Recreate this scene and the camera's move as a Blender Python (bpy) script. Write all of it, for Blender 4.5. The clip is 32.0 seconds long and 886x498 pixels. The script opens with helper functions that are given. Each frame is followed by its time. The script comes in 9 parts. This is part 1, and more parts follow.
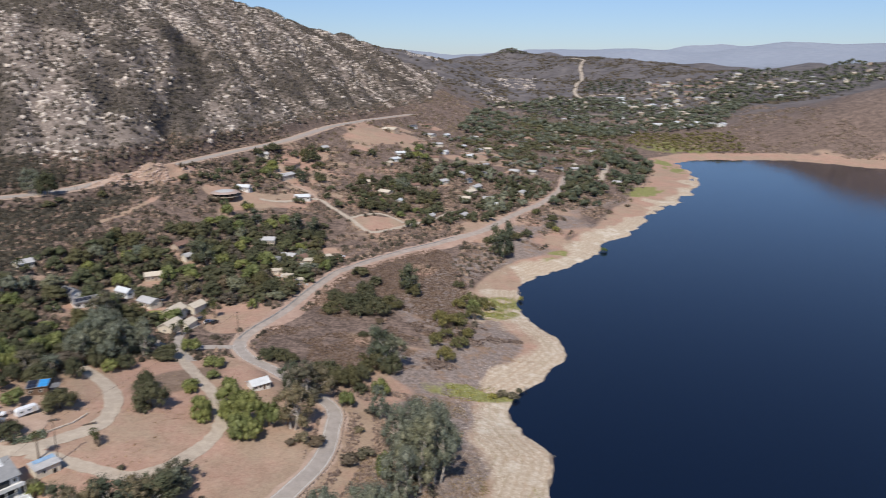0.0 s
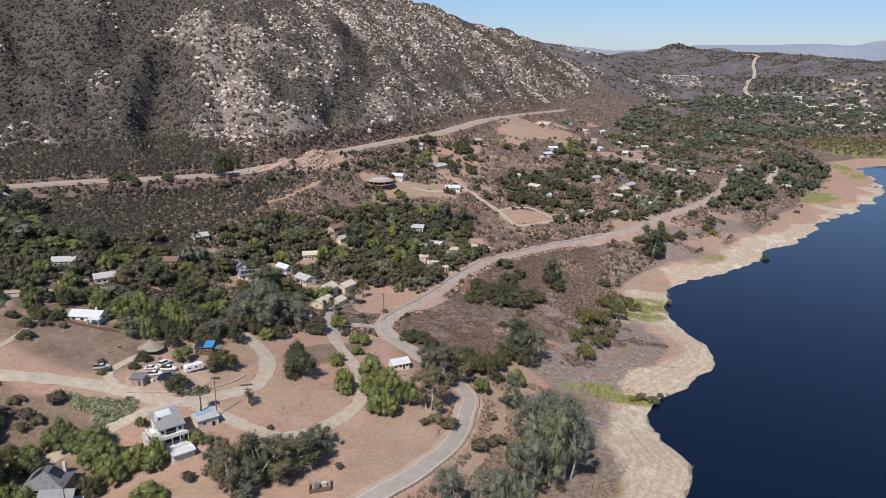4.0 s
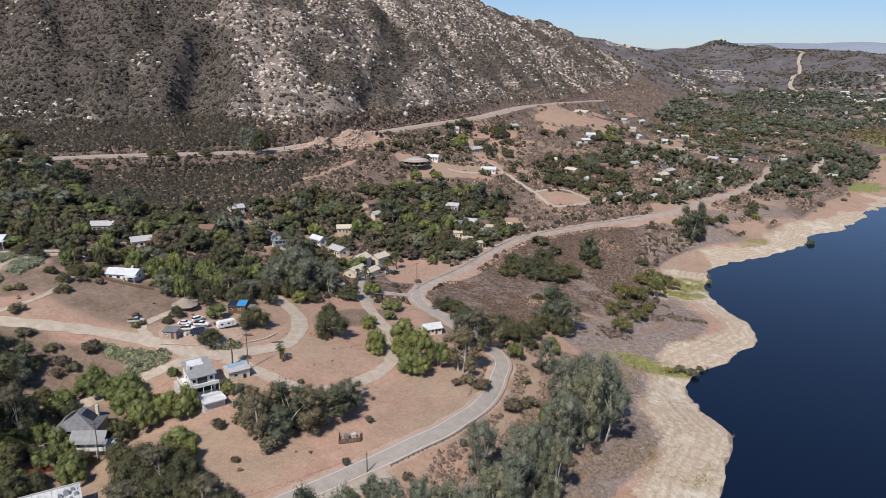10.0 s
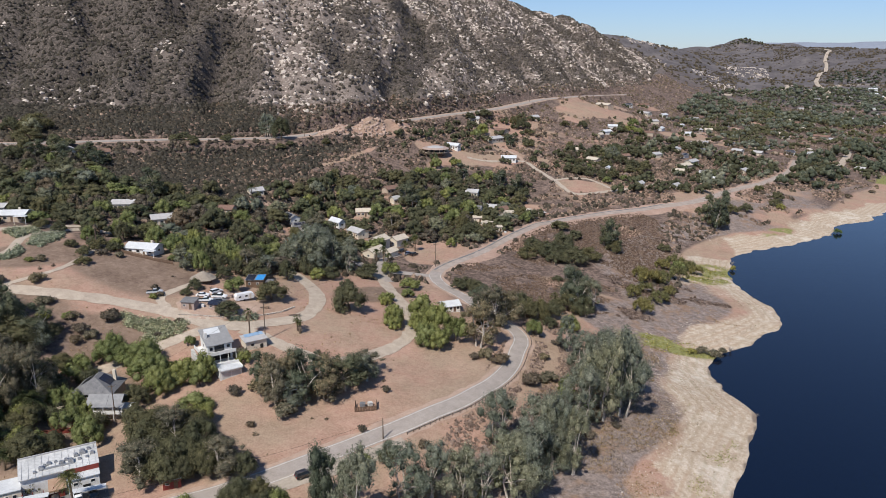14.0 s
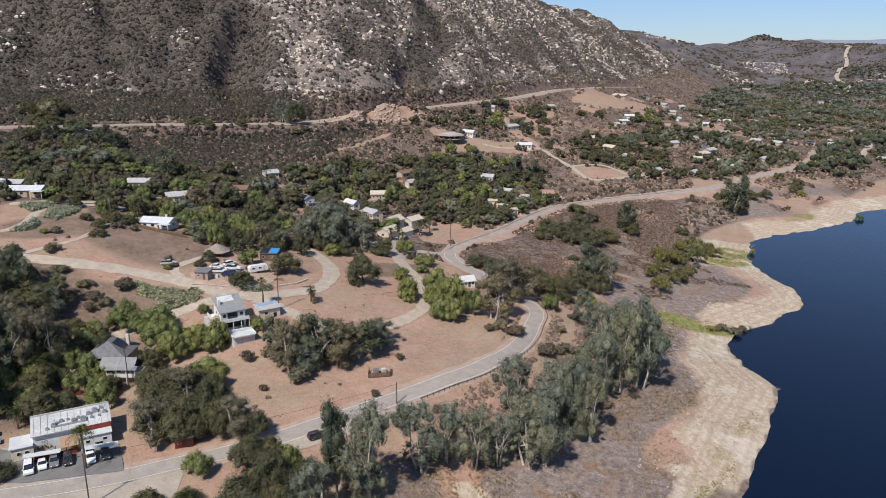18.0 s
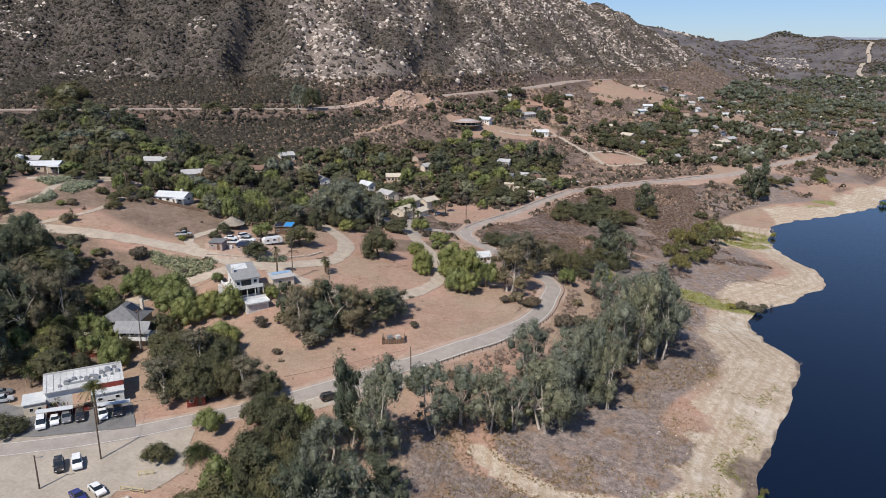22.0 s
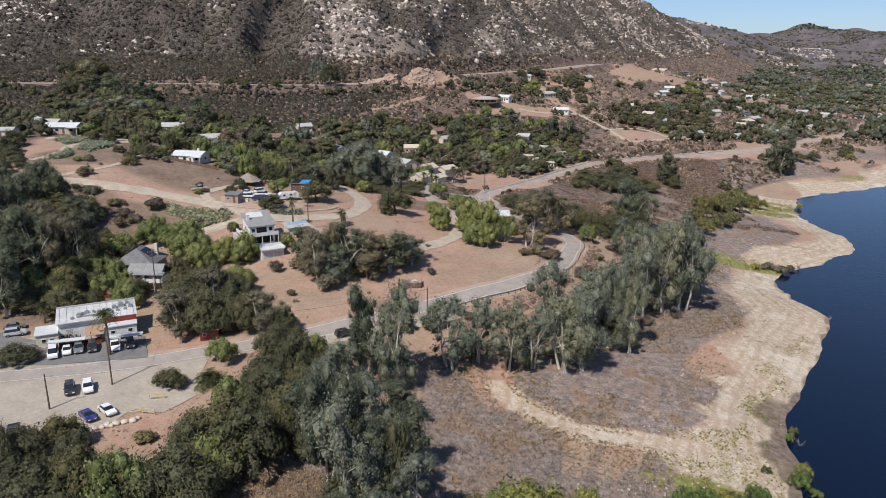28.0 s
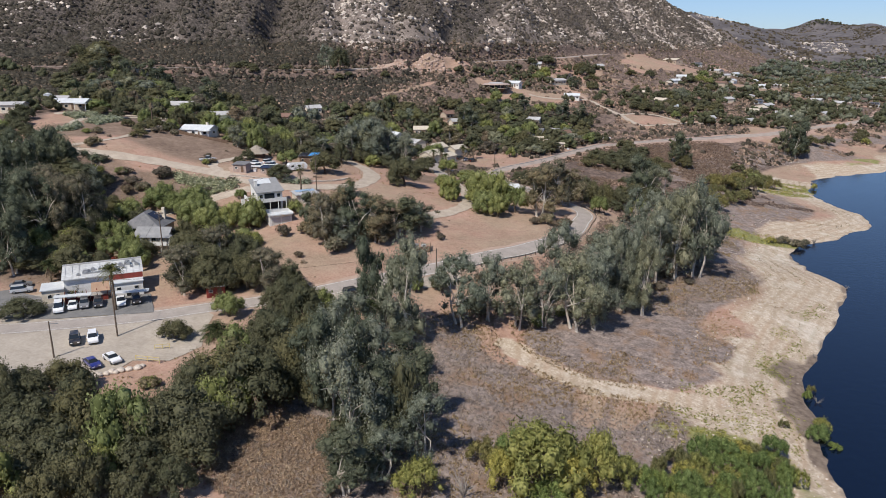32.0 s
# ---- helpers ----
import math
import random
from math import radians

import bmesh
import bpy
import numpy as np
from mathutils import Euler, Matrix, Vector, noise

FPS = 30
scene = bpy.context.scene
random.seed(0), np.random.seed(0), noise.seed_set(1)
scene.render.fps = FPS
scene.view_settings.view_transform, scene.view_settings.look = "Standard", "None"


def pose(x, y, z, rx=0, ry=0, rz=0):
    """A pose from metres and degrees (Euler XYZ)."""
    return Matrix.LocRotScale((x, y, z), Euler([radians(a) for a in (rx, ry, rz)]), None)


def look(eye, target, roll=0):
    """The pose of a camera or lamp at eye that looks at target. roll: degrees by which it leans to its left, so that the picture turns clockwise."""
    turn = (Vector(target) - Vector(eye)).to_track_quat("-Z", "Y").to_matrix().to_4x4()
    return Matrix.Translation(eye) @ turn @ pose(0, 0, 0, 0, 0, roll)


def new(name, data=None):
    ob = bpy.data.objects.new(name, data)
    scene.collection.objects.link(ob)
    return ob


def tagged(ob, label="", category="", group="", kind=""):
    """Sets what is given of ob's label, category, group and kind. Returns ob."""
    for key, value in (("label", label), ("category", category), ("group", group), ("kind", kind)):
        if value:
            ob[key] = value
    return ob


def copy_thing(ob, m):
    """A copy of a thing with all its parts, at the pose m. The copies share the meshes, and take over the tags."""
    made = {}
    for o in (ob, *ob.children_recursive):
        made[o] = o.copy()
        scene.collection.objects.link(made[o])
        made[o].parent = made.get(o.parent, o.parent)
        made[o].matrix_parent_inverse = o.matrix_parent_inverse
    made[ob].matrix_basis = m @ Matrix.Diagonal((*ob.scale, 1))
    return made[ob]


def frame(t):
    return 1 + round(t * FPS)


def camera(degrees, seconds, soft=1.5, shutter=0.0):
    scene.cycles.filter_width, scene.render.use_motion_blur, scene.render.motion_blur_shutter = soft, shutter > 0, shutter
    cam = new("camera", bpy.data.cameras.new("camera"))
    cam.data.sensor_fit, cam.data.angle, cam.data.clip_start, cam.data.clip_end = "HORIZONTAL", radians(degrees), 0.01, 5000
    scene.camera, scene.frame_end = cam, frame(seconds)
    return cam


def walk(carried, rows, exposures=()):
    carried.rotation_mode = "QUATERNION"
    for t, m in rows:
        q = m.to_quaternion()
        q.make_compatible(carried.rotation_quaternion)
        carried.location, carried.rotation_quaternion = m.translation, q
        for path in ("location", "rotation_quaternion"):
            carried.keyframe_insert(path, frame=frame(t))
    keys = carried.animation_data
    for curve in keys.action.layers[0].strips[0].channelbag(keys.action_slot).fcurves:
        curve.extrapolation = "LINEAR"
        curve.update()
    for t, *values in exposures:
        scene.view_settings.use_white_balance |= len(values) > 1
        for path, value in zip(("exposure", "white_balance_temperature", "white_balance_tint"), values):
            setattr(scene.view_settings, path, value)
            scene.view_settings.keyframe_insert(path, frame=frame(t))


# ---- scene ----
cam = camera(63.45, 32.0, soft=0.5, shutter=0.5)
PATH = [
    (0.0, pose(0.00, 0.00, 143.00, 74.903, -0.262, 1.908)),
    (0.5, pose(0.76, -0.15, 143.35, 74.850, -0.352, 7.753)),
    (1.0, pose(1.42, -0.36, 143.57, 74.792, -0.207, 10.362)),
    (1.5, pose(1.88, -0.53, 143.63, 74.717, -0.173, 11.772)),
    (2.0, pose(2.13, -0.64, 143.50, 74.675, -0.165, 12.705)),
    (2.5, pose(2.23, -0.73, 143.18, 74.626, -0.218, 13.224)),
    (3.0, pose(2.24, -0.77, 142.64, 74.574, -0.293, 13.580)),
    (3.5, pose(2.23, -0.80, 141.85, 74.553, -0.307, 13.892)),
    (5.5, pose(2.09, -0.84, 137.58, 74.561, -0.395, 14.977)),
    (6.5, pose(2.02, -0.70, 135.10, 74.565, -0.407, 15.353)),
    (7.5, pose(2.14, -0.71, 132.21, 74.558, -0.410, 15.777)),
    (8.5, pose(2.33, -0.71, 129.56, 74.557, -0.404, 16.267)),
    (9.5, pose(2.45, -0.73, 126.92, 74.558, -0.362, 16.723)),
    (10.0, pose(2.45, -0.68, 125.79, 74.571, -0.390, 17.081)),
    (10.5, pose(2.50, -0.69, 124.42, 74.574, -0.445, 17.153)),
    (11.0, pose(2.47, -0.65, 123.27, 74.589, -0.365, 17.073)),
    (11.5, pose(2.46, -0.69, 121.93, 74.598, -0.380, 17.509)),
    (12.0, pose(2.54, -0.73, 120.63, 74.608, -0.350, 17.826)),
    (12.5, pose(2.67, -0.71, 119.42, 74.621, -0.400, 18.234)),
    (13.0, pose(2.79, -0.70, 118.24, 74.635, -0.334, 18.774)),
    (13.5, pose(2.90, -0.66, 117.08, 74.647, -0.395, 18.705)),
    (15.5, pose(3.03, -0.70, 112.12, 74.656, -0.342, 19.036)),
    (17.0, pose(2.98, -0.74, 108.26, 74.668, -0.318, 19.585)),
    (18.0, pose(3.07, -0.72, 105.57, 74.666, -0.233, 19.914)),
    (19.0, pose(3.17, -0.70, 102.89, 74.661, -0.227, 20.370)),
    (20.0, pose(3.15, -0.58, 100.26, 74.658, -0.169, 20.575)),
    (21.0, pose(3.16, -0.60, 97.82, 74.663, -0.181, 20.906)),
    (22.0, pose(3.25, -0.61, 95.60, 74.668, -0.161, 21.209)),
    (23.0, pose(3.34, -0.56, 93.06, 74.660, -0.148, 21.473)),
    (24.0, pose(3.43, -0.52, 90.40, 74.639, -0.072, 21.718)),
    (25.0, pose(3.50, -0.47, 87.71, 74.613, -0.033, 21.981)),
    (25.5, pose(3.50, -0.44, 86.39, 74.601, 0.014, 22.105)),
    (27.5, pose(3.54, -0.49, 81.11, 74.589, 0.077, 22.577)),
    (28.5, pose(3.61, -0.53, 78.64, 74.571, 0.107, 22.808)),
    (29.5, pose(3.64, -0.57, 76.14, 74.560, 0.157, 23.006)),
    (30.5, pose(3.68, -0.59, 73.63, 74.557, 0.170, 23.191)),
    (31.5, pose(3.72, -0.60, 71.08, 74.556, 0.217, 23.375)),
    (32.0, pose(3.75, -0.60, 69.82, 74.557, 0.232, 23.476)),
]
walk(cam, PATH)

# ---- light ----
SUN_ELEV, SUN_FROM = 51.0, Vector((-0.17, -0.985, 0))
world = bpy.data.worlds.new("world")
scene.world = world
world.use_nodes = True
wn = world.node_tree
sky = wn.nodes.new("ShaderNodeTexSky")
sky.sky_type, sky.sun_disc, sky.altitude = "NISHITA", False, 900
sky.sun_elevation, sky.sun_rotation = radians(SUN_ELEV), math.atan2(SUN_FROM.x, SUN_FROM.y)
sky.air_density, sky.dust_density, sky.ozone_density = 1.0, 0.1, 4.5
balance = wn.nodes.new("ShaderNodeMix")
balance.data_type, balance.blend_type = "RGBA", "MULTIPLY"
balance.inputs["Factor"].default_value = 1.0
# smoggy air dims the horizon glare; brightness added overhead fills the shadows
up_way, up_part, sky_tint = wn.nodes.new("ShaderNodeTexCoord"), wn.nodes.new("ShaderNodeSeparateXYZ"), wn.nodes.new("ShaderNodeValToRGB")
wn.links.new(up_way.outputs["Generated"], up_part.inputs[0])
wn.links.new(up_part.outputs["Z"], sky_tint.inputs["Fac"])
for stop, (place, tint) in zip((*sky_tint.color_ramp.elements, sky_tint.color_ramp.elements.new(0.5), sky_tint.color_ramp.elements.new(0.7)), ((0.0, (0.62, 0.715, 0.95)), (0.10, (0.93, 0.94, 1.03)), (0.25, (1.18, 1.16, 1.24)), (0.6, (1.42, 1.4, 1.54)))):
    stop.position, stop.color = place, (*tint, 1)
wn.links.new(sky_tint.outputs["Color"], balance.inputs["B"])
wn.links.new(sky.outputs[0], balance.inputs["A"])
wn.links.new(balance.outputs["Result"], wn.nodes["Background"].inputs[0])
wn.nodes["Background"].inputs[1].default_value = 0.1
sun = new("sun", bpy.data.lights.new("sun", "SUN"))
sun.data.energy, sun.data.angle, sun.data.color = 5.0, radians(0.53), (1.0, 0.945, 0.875)
sun.matrix_world = look(SUN_FROM * math.cos(radians(SUN_ELEV)) + Vector((0, 0, math.sin(radians(SUN_ELEV)))), (0, 0, 0))



# ---- materials ----
def shader(name, rough=0.9, metal=0.0):
    m = bpy.data.materials.new(name)
    m.use_nodes = True
    b = m.node_tree.nodes["Principled BSDF"]
    b.inputs["Roughness"].default_value, b.inputs["Metallic"].default_value = rough, metal
    b.inputs["Specular IOR Level"].default_value = 0.25
    return m, m.node_tree, b


def node(nt, kind, **values):
    n = nt.nodes.new(kind)
    for k, v in values.items():
        n.inputs[k.replace("_", " ")].default_value = v
    return n


def noise_tex(nt, scale, detail=4.0, rough=0.6, coord="Object"):
    tc = nt.nodes.new("ShaderNodeTexCoord")
    n = node(nt, "ShaderNodeTexNoise", Scale=scale, Detail=detail, Roughness=rough)
    nt.links.new(tc.outputs[coord], n.inputs["Vector"])
    return n.outputs["Fac"]


def steps(nt, fac, stops):
    r = nt.nodes.new("ShaderNodeValToRGB")
    e = r.color_ramp.elements
    while len(e) < len(stops):
        e.new(0.5)
    for el, (p, c) in zip(e, stops):
        el.position, el.color = p, (*c, 1)
    nt.links.new(fac, r.inputs["Fac"])
    return r.outputs["Color"]


def mixed(nt, fac, a, b, how="MIX"):
    m = nt.nodes.new("ShaderNodeMix")
    m.data_type, m.blend_type = "RGBA", how
    for sock, v in ((m.inputs["Factor"], fac), (m.inputs["A"], a), (m.inputs["B"], b)):
        if isinstance(v, (int, float)):
            sock.default_value = v
        elif isinstance(v, tuple):
            sock.default_value = (*v, 1)
        else:
            nt.links.new(v, sock)
    return m.outputs["Result"]


def maths(nt, how, a, b, c=None):
    m = nt.nodes.new("ShaderNodeMath")
    m.operation, m.use_clamp = how, False
    for sock, v in zip(m.inputs, (a, b, c)):
        if v is None:
            continue
        if isinstance(v, (int, float)):
            sock.default_value = v
        else:
            nt.links.new(v, sock)
    return m.outputs[0]


def bumped(nt, bsdf, fac, strength, distance):
    b = node(nt, "ShaderNodeBump", Strength=strength, Distance=distance)
    nt.links.new(fac, b.inputs["Height"])
    nt.links.new(b.outputs[0], bsdf.inputs["Normal"])


def rough_stuff(name, dark, light, scale=2.0, rough=0.9, bump=0.3, metal=0.0, dist=0.02, vary=0.0):
    """A surface that wanders between two colours at two scales."""
    m, nt, b = shader(name, rough, metal)
    fine, wide = noise_tex(nt, scale * 6, 5), noise_tex(nt, scale * 0.7, 3)
    fac = maths(nt, "MULTIPLY_ADD", fine, 0.5, maths(nt, "MULTIPLY", wide, 0.5))
    col = steps(nt, fac, [(0.32, dark), (0.68, light)])
    if vary:
        info = nt.nodes.new("ShaderNodeObjectInfo")
        v = maths(nt, "MULTIPLY", info.outputs["Random"], vary)
        col = mixed(nt, v, col, mixed(nt, 0.6, col, (0.02, 0.02, 0.02)))
    nt.links.new(col, b.inputs["Base Color"])
    if bump:
        bumped(nt, b, fine, bump, dist)
    return m


def foliage(name, dark, light, tip):
    """Leaves: every leaf its own shade, some light through them."""
    m, nt, b = shader(name, 0.85)
    b.inputs["Specular IOR Level"].default_value = 0.12
    geo, info = nt.nodes.new("ShaderNodeNewGeometry"), nt.nodes.new("ShaderNodeObjectInfo")
    col = steps(nt, geo.outputs["Random Per Island"], [(0.0, dark), (0.6, light), (0.98, tip)])
    patch = steps(nt, noise_tex(nt, 0.5, 2), [(0.35, (0.84, 0.84, 0.84)), (0.65, (1.15, 1.15, 1.1))])
    col = mixed(nt, 1.0, col, patch, "MULTIPLY")
    grain = noise_tex(nt, 3.5, 3, 0.7)
    col = mixed(nt, 1.0, col, steps(nt, grain, [(0.3, (0.74, 0.74, 0.74)), (0.7, (1.26, 1.26, 1.22))]), "MULTIPLY")
    bumped(nt, b, grain, 0.35, 0.12)
    tint = steps(nt, info.outputs["Random"], [(0.0, (0.8, 0.84, 0.84)), (0.5, (1, 1, 1)), (1.0, (1.18, 1.1, 0.95))])
    col = mixed(nt, 1.0, col, tint, "MULTIPLY")
    nt.links.new(col, b.inputs["Base Color"])
    thin = node(nt, "ShaderNodeBsdfTranslucent")
    nt.links.new(col, thin.inputs["Color"])
    both = node(nt, "ShaderNodeMixShader", Fac=0.44)
    nt.links.new(b.outputs[0], both.inputs[1])
    nt.links.new(thin.outputs[0], both.inputs[2])
    nt.links.new(both.outputs[0], nt.nodes["Material Output"].inputs["Surface"])
    return m


def ground_material():
    m, nt, b = shader("ground_cover", 0.95)
    b.inputs["Specular IOR Level"].default_value = 0.1
    at, at2 = nt.nodes.new("ShaderNodeAttribute"), nt.nodes.new("ShaderNodeAttribute")
    at.attribute_name, at2.attribute_name = "cover", "growth"
    sp, sp2 = nt.nodes.new("ShaderNodeSeparateColor"), nt.nodes.new("ShaderNodeSeparateColor")
    nt.links.new(at.outputs["Color"], sp.inputs[0])
    nt.links.new(at2.outputs["Color"], sp2.inputs[0])
    tiny, fine, mid, wide = (noise_tex(nt, s, d, 0.65) for s, d in ((2.2, 5), (0.6, 6), (0.14, 5), (0.03, 4)))
    soft = maths(nt, "MULTIPLY_ADD", mid, 0.55, maths(nt, "MULTIPLY", fine, 0.45))
    grit = maths(nt, "MULTIPLY_ADD", tiny, 0.45, maths(nt, "MULTIPLY_ADD", fine, 0.3, maths(nt, "MULTIPLY", mid, 0.25)))
    dirt = steps(nt, grit, [(0.36, (0.265, 0.16, 0.115)), (0.5, (0.366, 0.23, 0.169)), (0.64, (0.466, 0.31, 0.234))])
    straw = steps(nt, grit, [(0.36, (0.24, 0.168, 0.118)), (0.64, (0.40, 0.298, 0.212))])
    dirt = mixed(nt, steps(nt, wide, [(0.42, (0, 0, 0)), (0.6, (1, 1, 1))]), dirt, straw)
    sand = steps(nt, maths(nt, "MULTIPLY_ADD", fine, 0.45, maths(nt, "MULTIPLY", tiny, 0.55)), [(0.34, (0.27, 0.205, 0.145)), (0.5, (0.43, 0.345, 0.255)), (0.66, (0.61, 0.525, 0.42))])
    tide = maths(nt, "SINE", maths(nt, "ADD", maths(nt, "MULTIPLY_ADD", at2.outputs["Alpha"], 120.0, 0.0), maths(nt, "MULTIPLY_ADD", mid, 8.0, 0.0)), 0.0)
    sand = mixed(nt, steps(nt, tide, [(0.1, (0, 0, 0)), (1.0, (0.5, 0.5, 0.5))]), sand, mixed(nt, steps(nt, wide, [(0.45, (0, 0, 0)), (0.6, (1, 1, 1))]), (0.36, 0.25, 0.165), (0.30, 0.255, 0.17)))
    pale = steps(nt, maths(nt, "MULTIPLY_ADD", mid, 0.5, maths(nt, "MULTIPLY", wide, 0.5)), [(0.52, (0, 0, 0)), (0.64, (0.6, 0.6, 0.6))])
    sand = mixed(nt, pale, sand, (0.66, 0.60, 0.51))
    scrub = steps(nt, maths(nt, "MULTIPLY_ADD", fine, 0.6, maths(nt, "MULTIPLY", mid, 0.4)),
                  [(0.42, (0.086, 0.063, 0.051)), (0.5, (0.149, 0.108, 0.087)), (0.59, (0.235, 0.169, 0.135))])
    grey = steps(nt, maths(nt, "MULTIPLY_ADD", tiny, 0.45, maths(nt, "MULTIPLY", fine, 0.55)),
                 [(0.40, (0.125, 0.100, 0.087)), (0.5, (0.215, 0.173, 0.151)), (0.62, (0.34, 0.272, 0.232))])
    rust = steps(nt, mid, [(0.5, (0, 0, 0)), (0.66, (0.75, 0.75, 0.75))])
    grey = mixed(nt, rust, grey, (0.25, 0.155, 0.095))
    face = steps(nt, maths(nt, "MULTIPLY_ADD", fine, 0.4, maths(nt, "MULTIPLY_ADD", mid, 0.3, maths(nt, "MULTIPLY", tiny, 0.3))),
                 [(0.40, (0.105, 0.086, 0.074)), (0.48, (0.168, 0.136, 0.116)), (0.55, (0.232, 0.189, 0.159)), (0.63, (0.35, 0.293, 0.25))])
    green = steps(nt, fine, [(0.35, (0.145, 0.145, 0.05)), (0.65, (0.27, 0.26, 0.105))])
    # distance haze put into the ground colour: blue far range, greyed hills
    haze_blue = mixed(nt, wide, (0.20, 0.225, 0.27), (0.30, 0.325, 0.37))
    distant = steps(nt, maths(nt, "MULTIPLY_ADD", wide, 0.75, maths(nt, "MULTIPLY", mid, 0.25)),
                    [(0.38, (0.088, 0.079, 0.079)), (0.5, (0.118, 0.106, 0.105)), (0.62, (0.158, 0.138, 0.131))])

    def edge(sock):
        return steps(nt, maths(nt, "ADD", sock, maths(nt, "MULTIPLY_ADD", fine, 0.5, -0.25)), [(0.38, (0, 0, 0)), (0.62, (1, 1, 1))])

    at3 = nt.nodes.new("ShaderNodeAttribute")
    at3.attribute_name = "field"
    sp3 = nt.nodes.new("ShaderNodeSeparateColor")
    nt.links.new(at3.outputs["Color"], sp3.inputs[0])
    dry = steps(nt, maths(nt, "MULTIPLY_ADD", mid, 0.3, maths(nt, "MULTIPLY_ADD", fine, 0.35, maths(nt, "MULTIPLY", tiny, 0.35))), [(0.38, (0.13, 0.09, 0.066)), (0.5, (0.2, 0.142, 0.105)), (0.62, (0.285, 0.208, 0.156))])
    dirt = mixed(nt, edge(sp3.outputs["Red"]), dirt, dry)
    col = mixed(nt, edge(sp.outputs["Green"]), dirt, scrub)
    col = mixed(nt, edge(sp2.outputs["Red"]), col, grey)
    col = mixed(nt, edge(sp.outputs["Red"]), col, sand)
    col = mixed(nt, edge(sp3.outputs["Green"]), col, steps(nt, fine, [(0.35, (0.12, 0.09, 0.07)), (0.65, (0.25, 0.195, 0.15))]))
    col = mixed(nt, edge(sp.outputs["Blue"]), col, face)
    col = mixed(nt, edge(sp2.outputs["Green"]), col, green)
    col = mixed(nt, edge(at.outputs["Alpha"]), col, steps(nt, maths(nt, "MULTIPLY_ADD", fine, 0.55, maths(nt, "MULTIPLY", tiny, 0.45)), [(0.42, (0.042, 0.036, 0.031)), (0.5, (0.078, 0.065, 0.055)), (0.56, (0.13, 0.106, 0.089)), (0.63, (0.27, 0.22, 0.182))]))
    # the blue channel of growth paints the haze over the cover colours
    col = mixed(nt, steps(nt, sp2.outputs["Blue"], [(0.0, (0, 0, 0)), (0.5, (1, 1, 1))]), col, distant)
    col = mixed(nt, steps(nt, sp2.outputs["Blue"], [(0.5, (0, 0, 0)), (1.0, (1, 1, 1))]), col, haze_blue)
    nt.links.new(col, b.inputs["Base Color"])
    bumped(nt, b, maths(nt, "MULTIPLY_ADD", fine, 0.7, maths(nt, "MULTIPLY", tiny, 0.3)), 0.7, 0.5)
    return m


def water_material():
    m, nt, b = shader("lake_water", 0.06)
    b.inputs["Base Color"].default_value = (0.0022, 0.006, 0.017, 1)
    b.inputs["Specular IOR Level"].default_value = 0.5
    b.inputs["IOR"].default_value = 1.33
    tc = nt.nodes.new("ShaderNodeTexCoord")
    n = node(nt, "ShaderNodeTexNoise", Scale=0.5, Detail=5.0, Roughness=0.6)
    nt.links.new(tc.outputs["Object"], n.inputs["Vector"])
    bumped(nt, b, n.outputs["Fac"], 0.16, 0.3)
    return m


GROUND, WATER = ground_material(), water_material()
ASPHALT = rough_stuff("old_asphalt", (0.255, 0.22, 0.19), (0.39, 0.342, 0.298), 0.5, 0.9, 0.2)
GRAVEL = rough_stuff("pale_gravel", (0.30, 0.245, 0.19), (0.50, 0.42, 0.33), 0.5, 0.95, 0.4)
EARTH = rough_stuff("bare_earth_track", (0.29, 0.20, 0.148), (0.48, 0.355, 0.275), 0.4, 0.95, 0.4)
PINK_EARTH = rough_stuff("pink_roadside_dirt", (0.27, 0.172, 0.128), (0.46, 0.325, 0.25), 0.25, 0.95, 0.4)
DUSTY_ASPHALT = rough_stuff("dusty_road", (0.25, 0.205, 0.17), (0.42, 0.355, 0.30), 0.35, 0.95, 0.3)
LOT_GRAVEL = rough_stuff("grey_beaten_gravel", (0.28, 0.237, 0.188), (0.44, 0.382, 0.312), 0.25, 0.95, 0.3)
DARK_ASPHALT = rough_stuff("dark_patched_asphalt", (0.12, 0.117, 0.112), (0.215, 0.205, 0.192), 0.5, 0.9, 0.2)
LINE = rough_stuff("worn_road_paint", (0.46, 0.43, 0.39), (0.66, 0.63, 0.58), 1.5, 0.7, 0.0)

# ---- lie of the land: control lines (x, y, z) through which the ground sheet is drawn ----
SHORE = [(26, 20), (24, 70), (23, 118), (21, 136), (18, 154), (20, 170), (24, 192), (31, 220), (35, 235), (27, 248),
         (19, 268), (20, 281), (39, 308), (52, 331), (48, 354), (36, 383), (32, 415), (36, 445), (72, 486), (104, 530),
         (109, 549), (140, 590), (173, 664), (243, 767), (268, 828), (287, 925), (289, 1000), (346, 1043), (464, 1039),
         (557, 965), (700, 880), (1000, 700), (1150, 300), (800, -250), (300, -350), (60, -200), (30, -60)]
BED = [(60, 60, -6), (70, 150, -8), (80, 230, -7), (90, 330, -7), (75, 400, -6), (110, 470, -8), (200, 560, -9),
       (330, 780, -9), (420, 940, -8), (700, 600, -10), (500, 300, -12), (400, -50, -12), (160, -120, -10)]
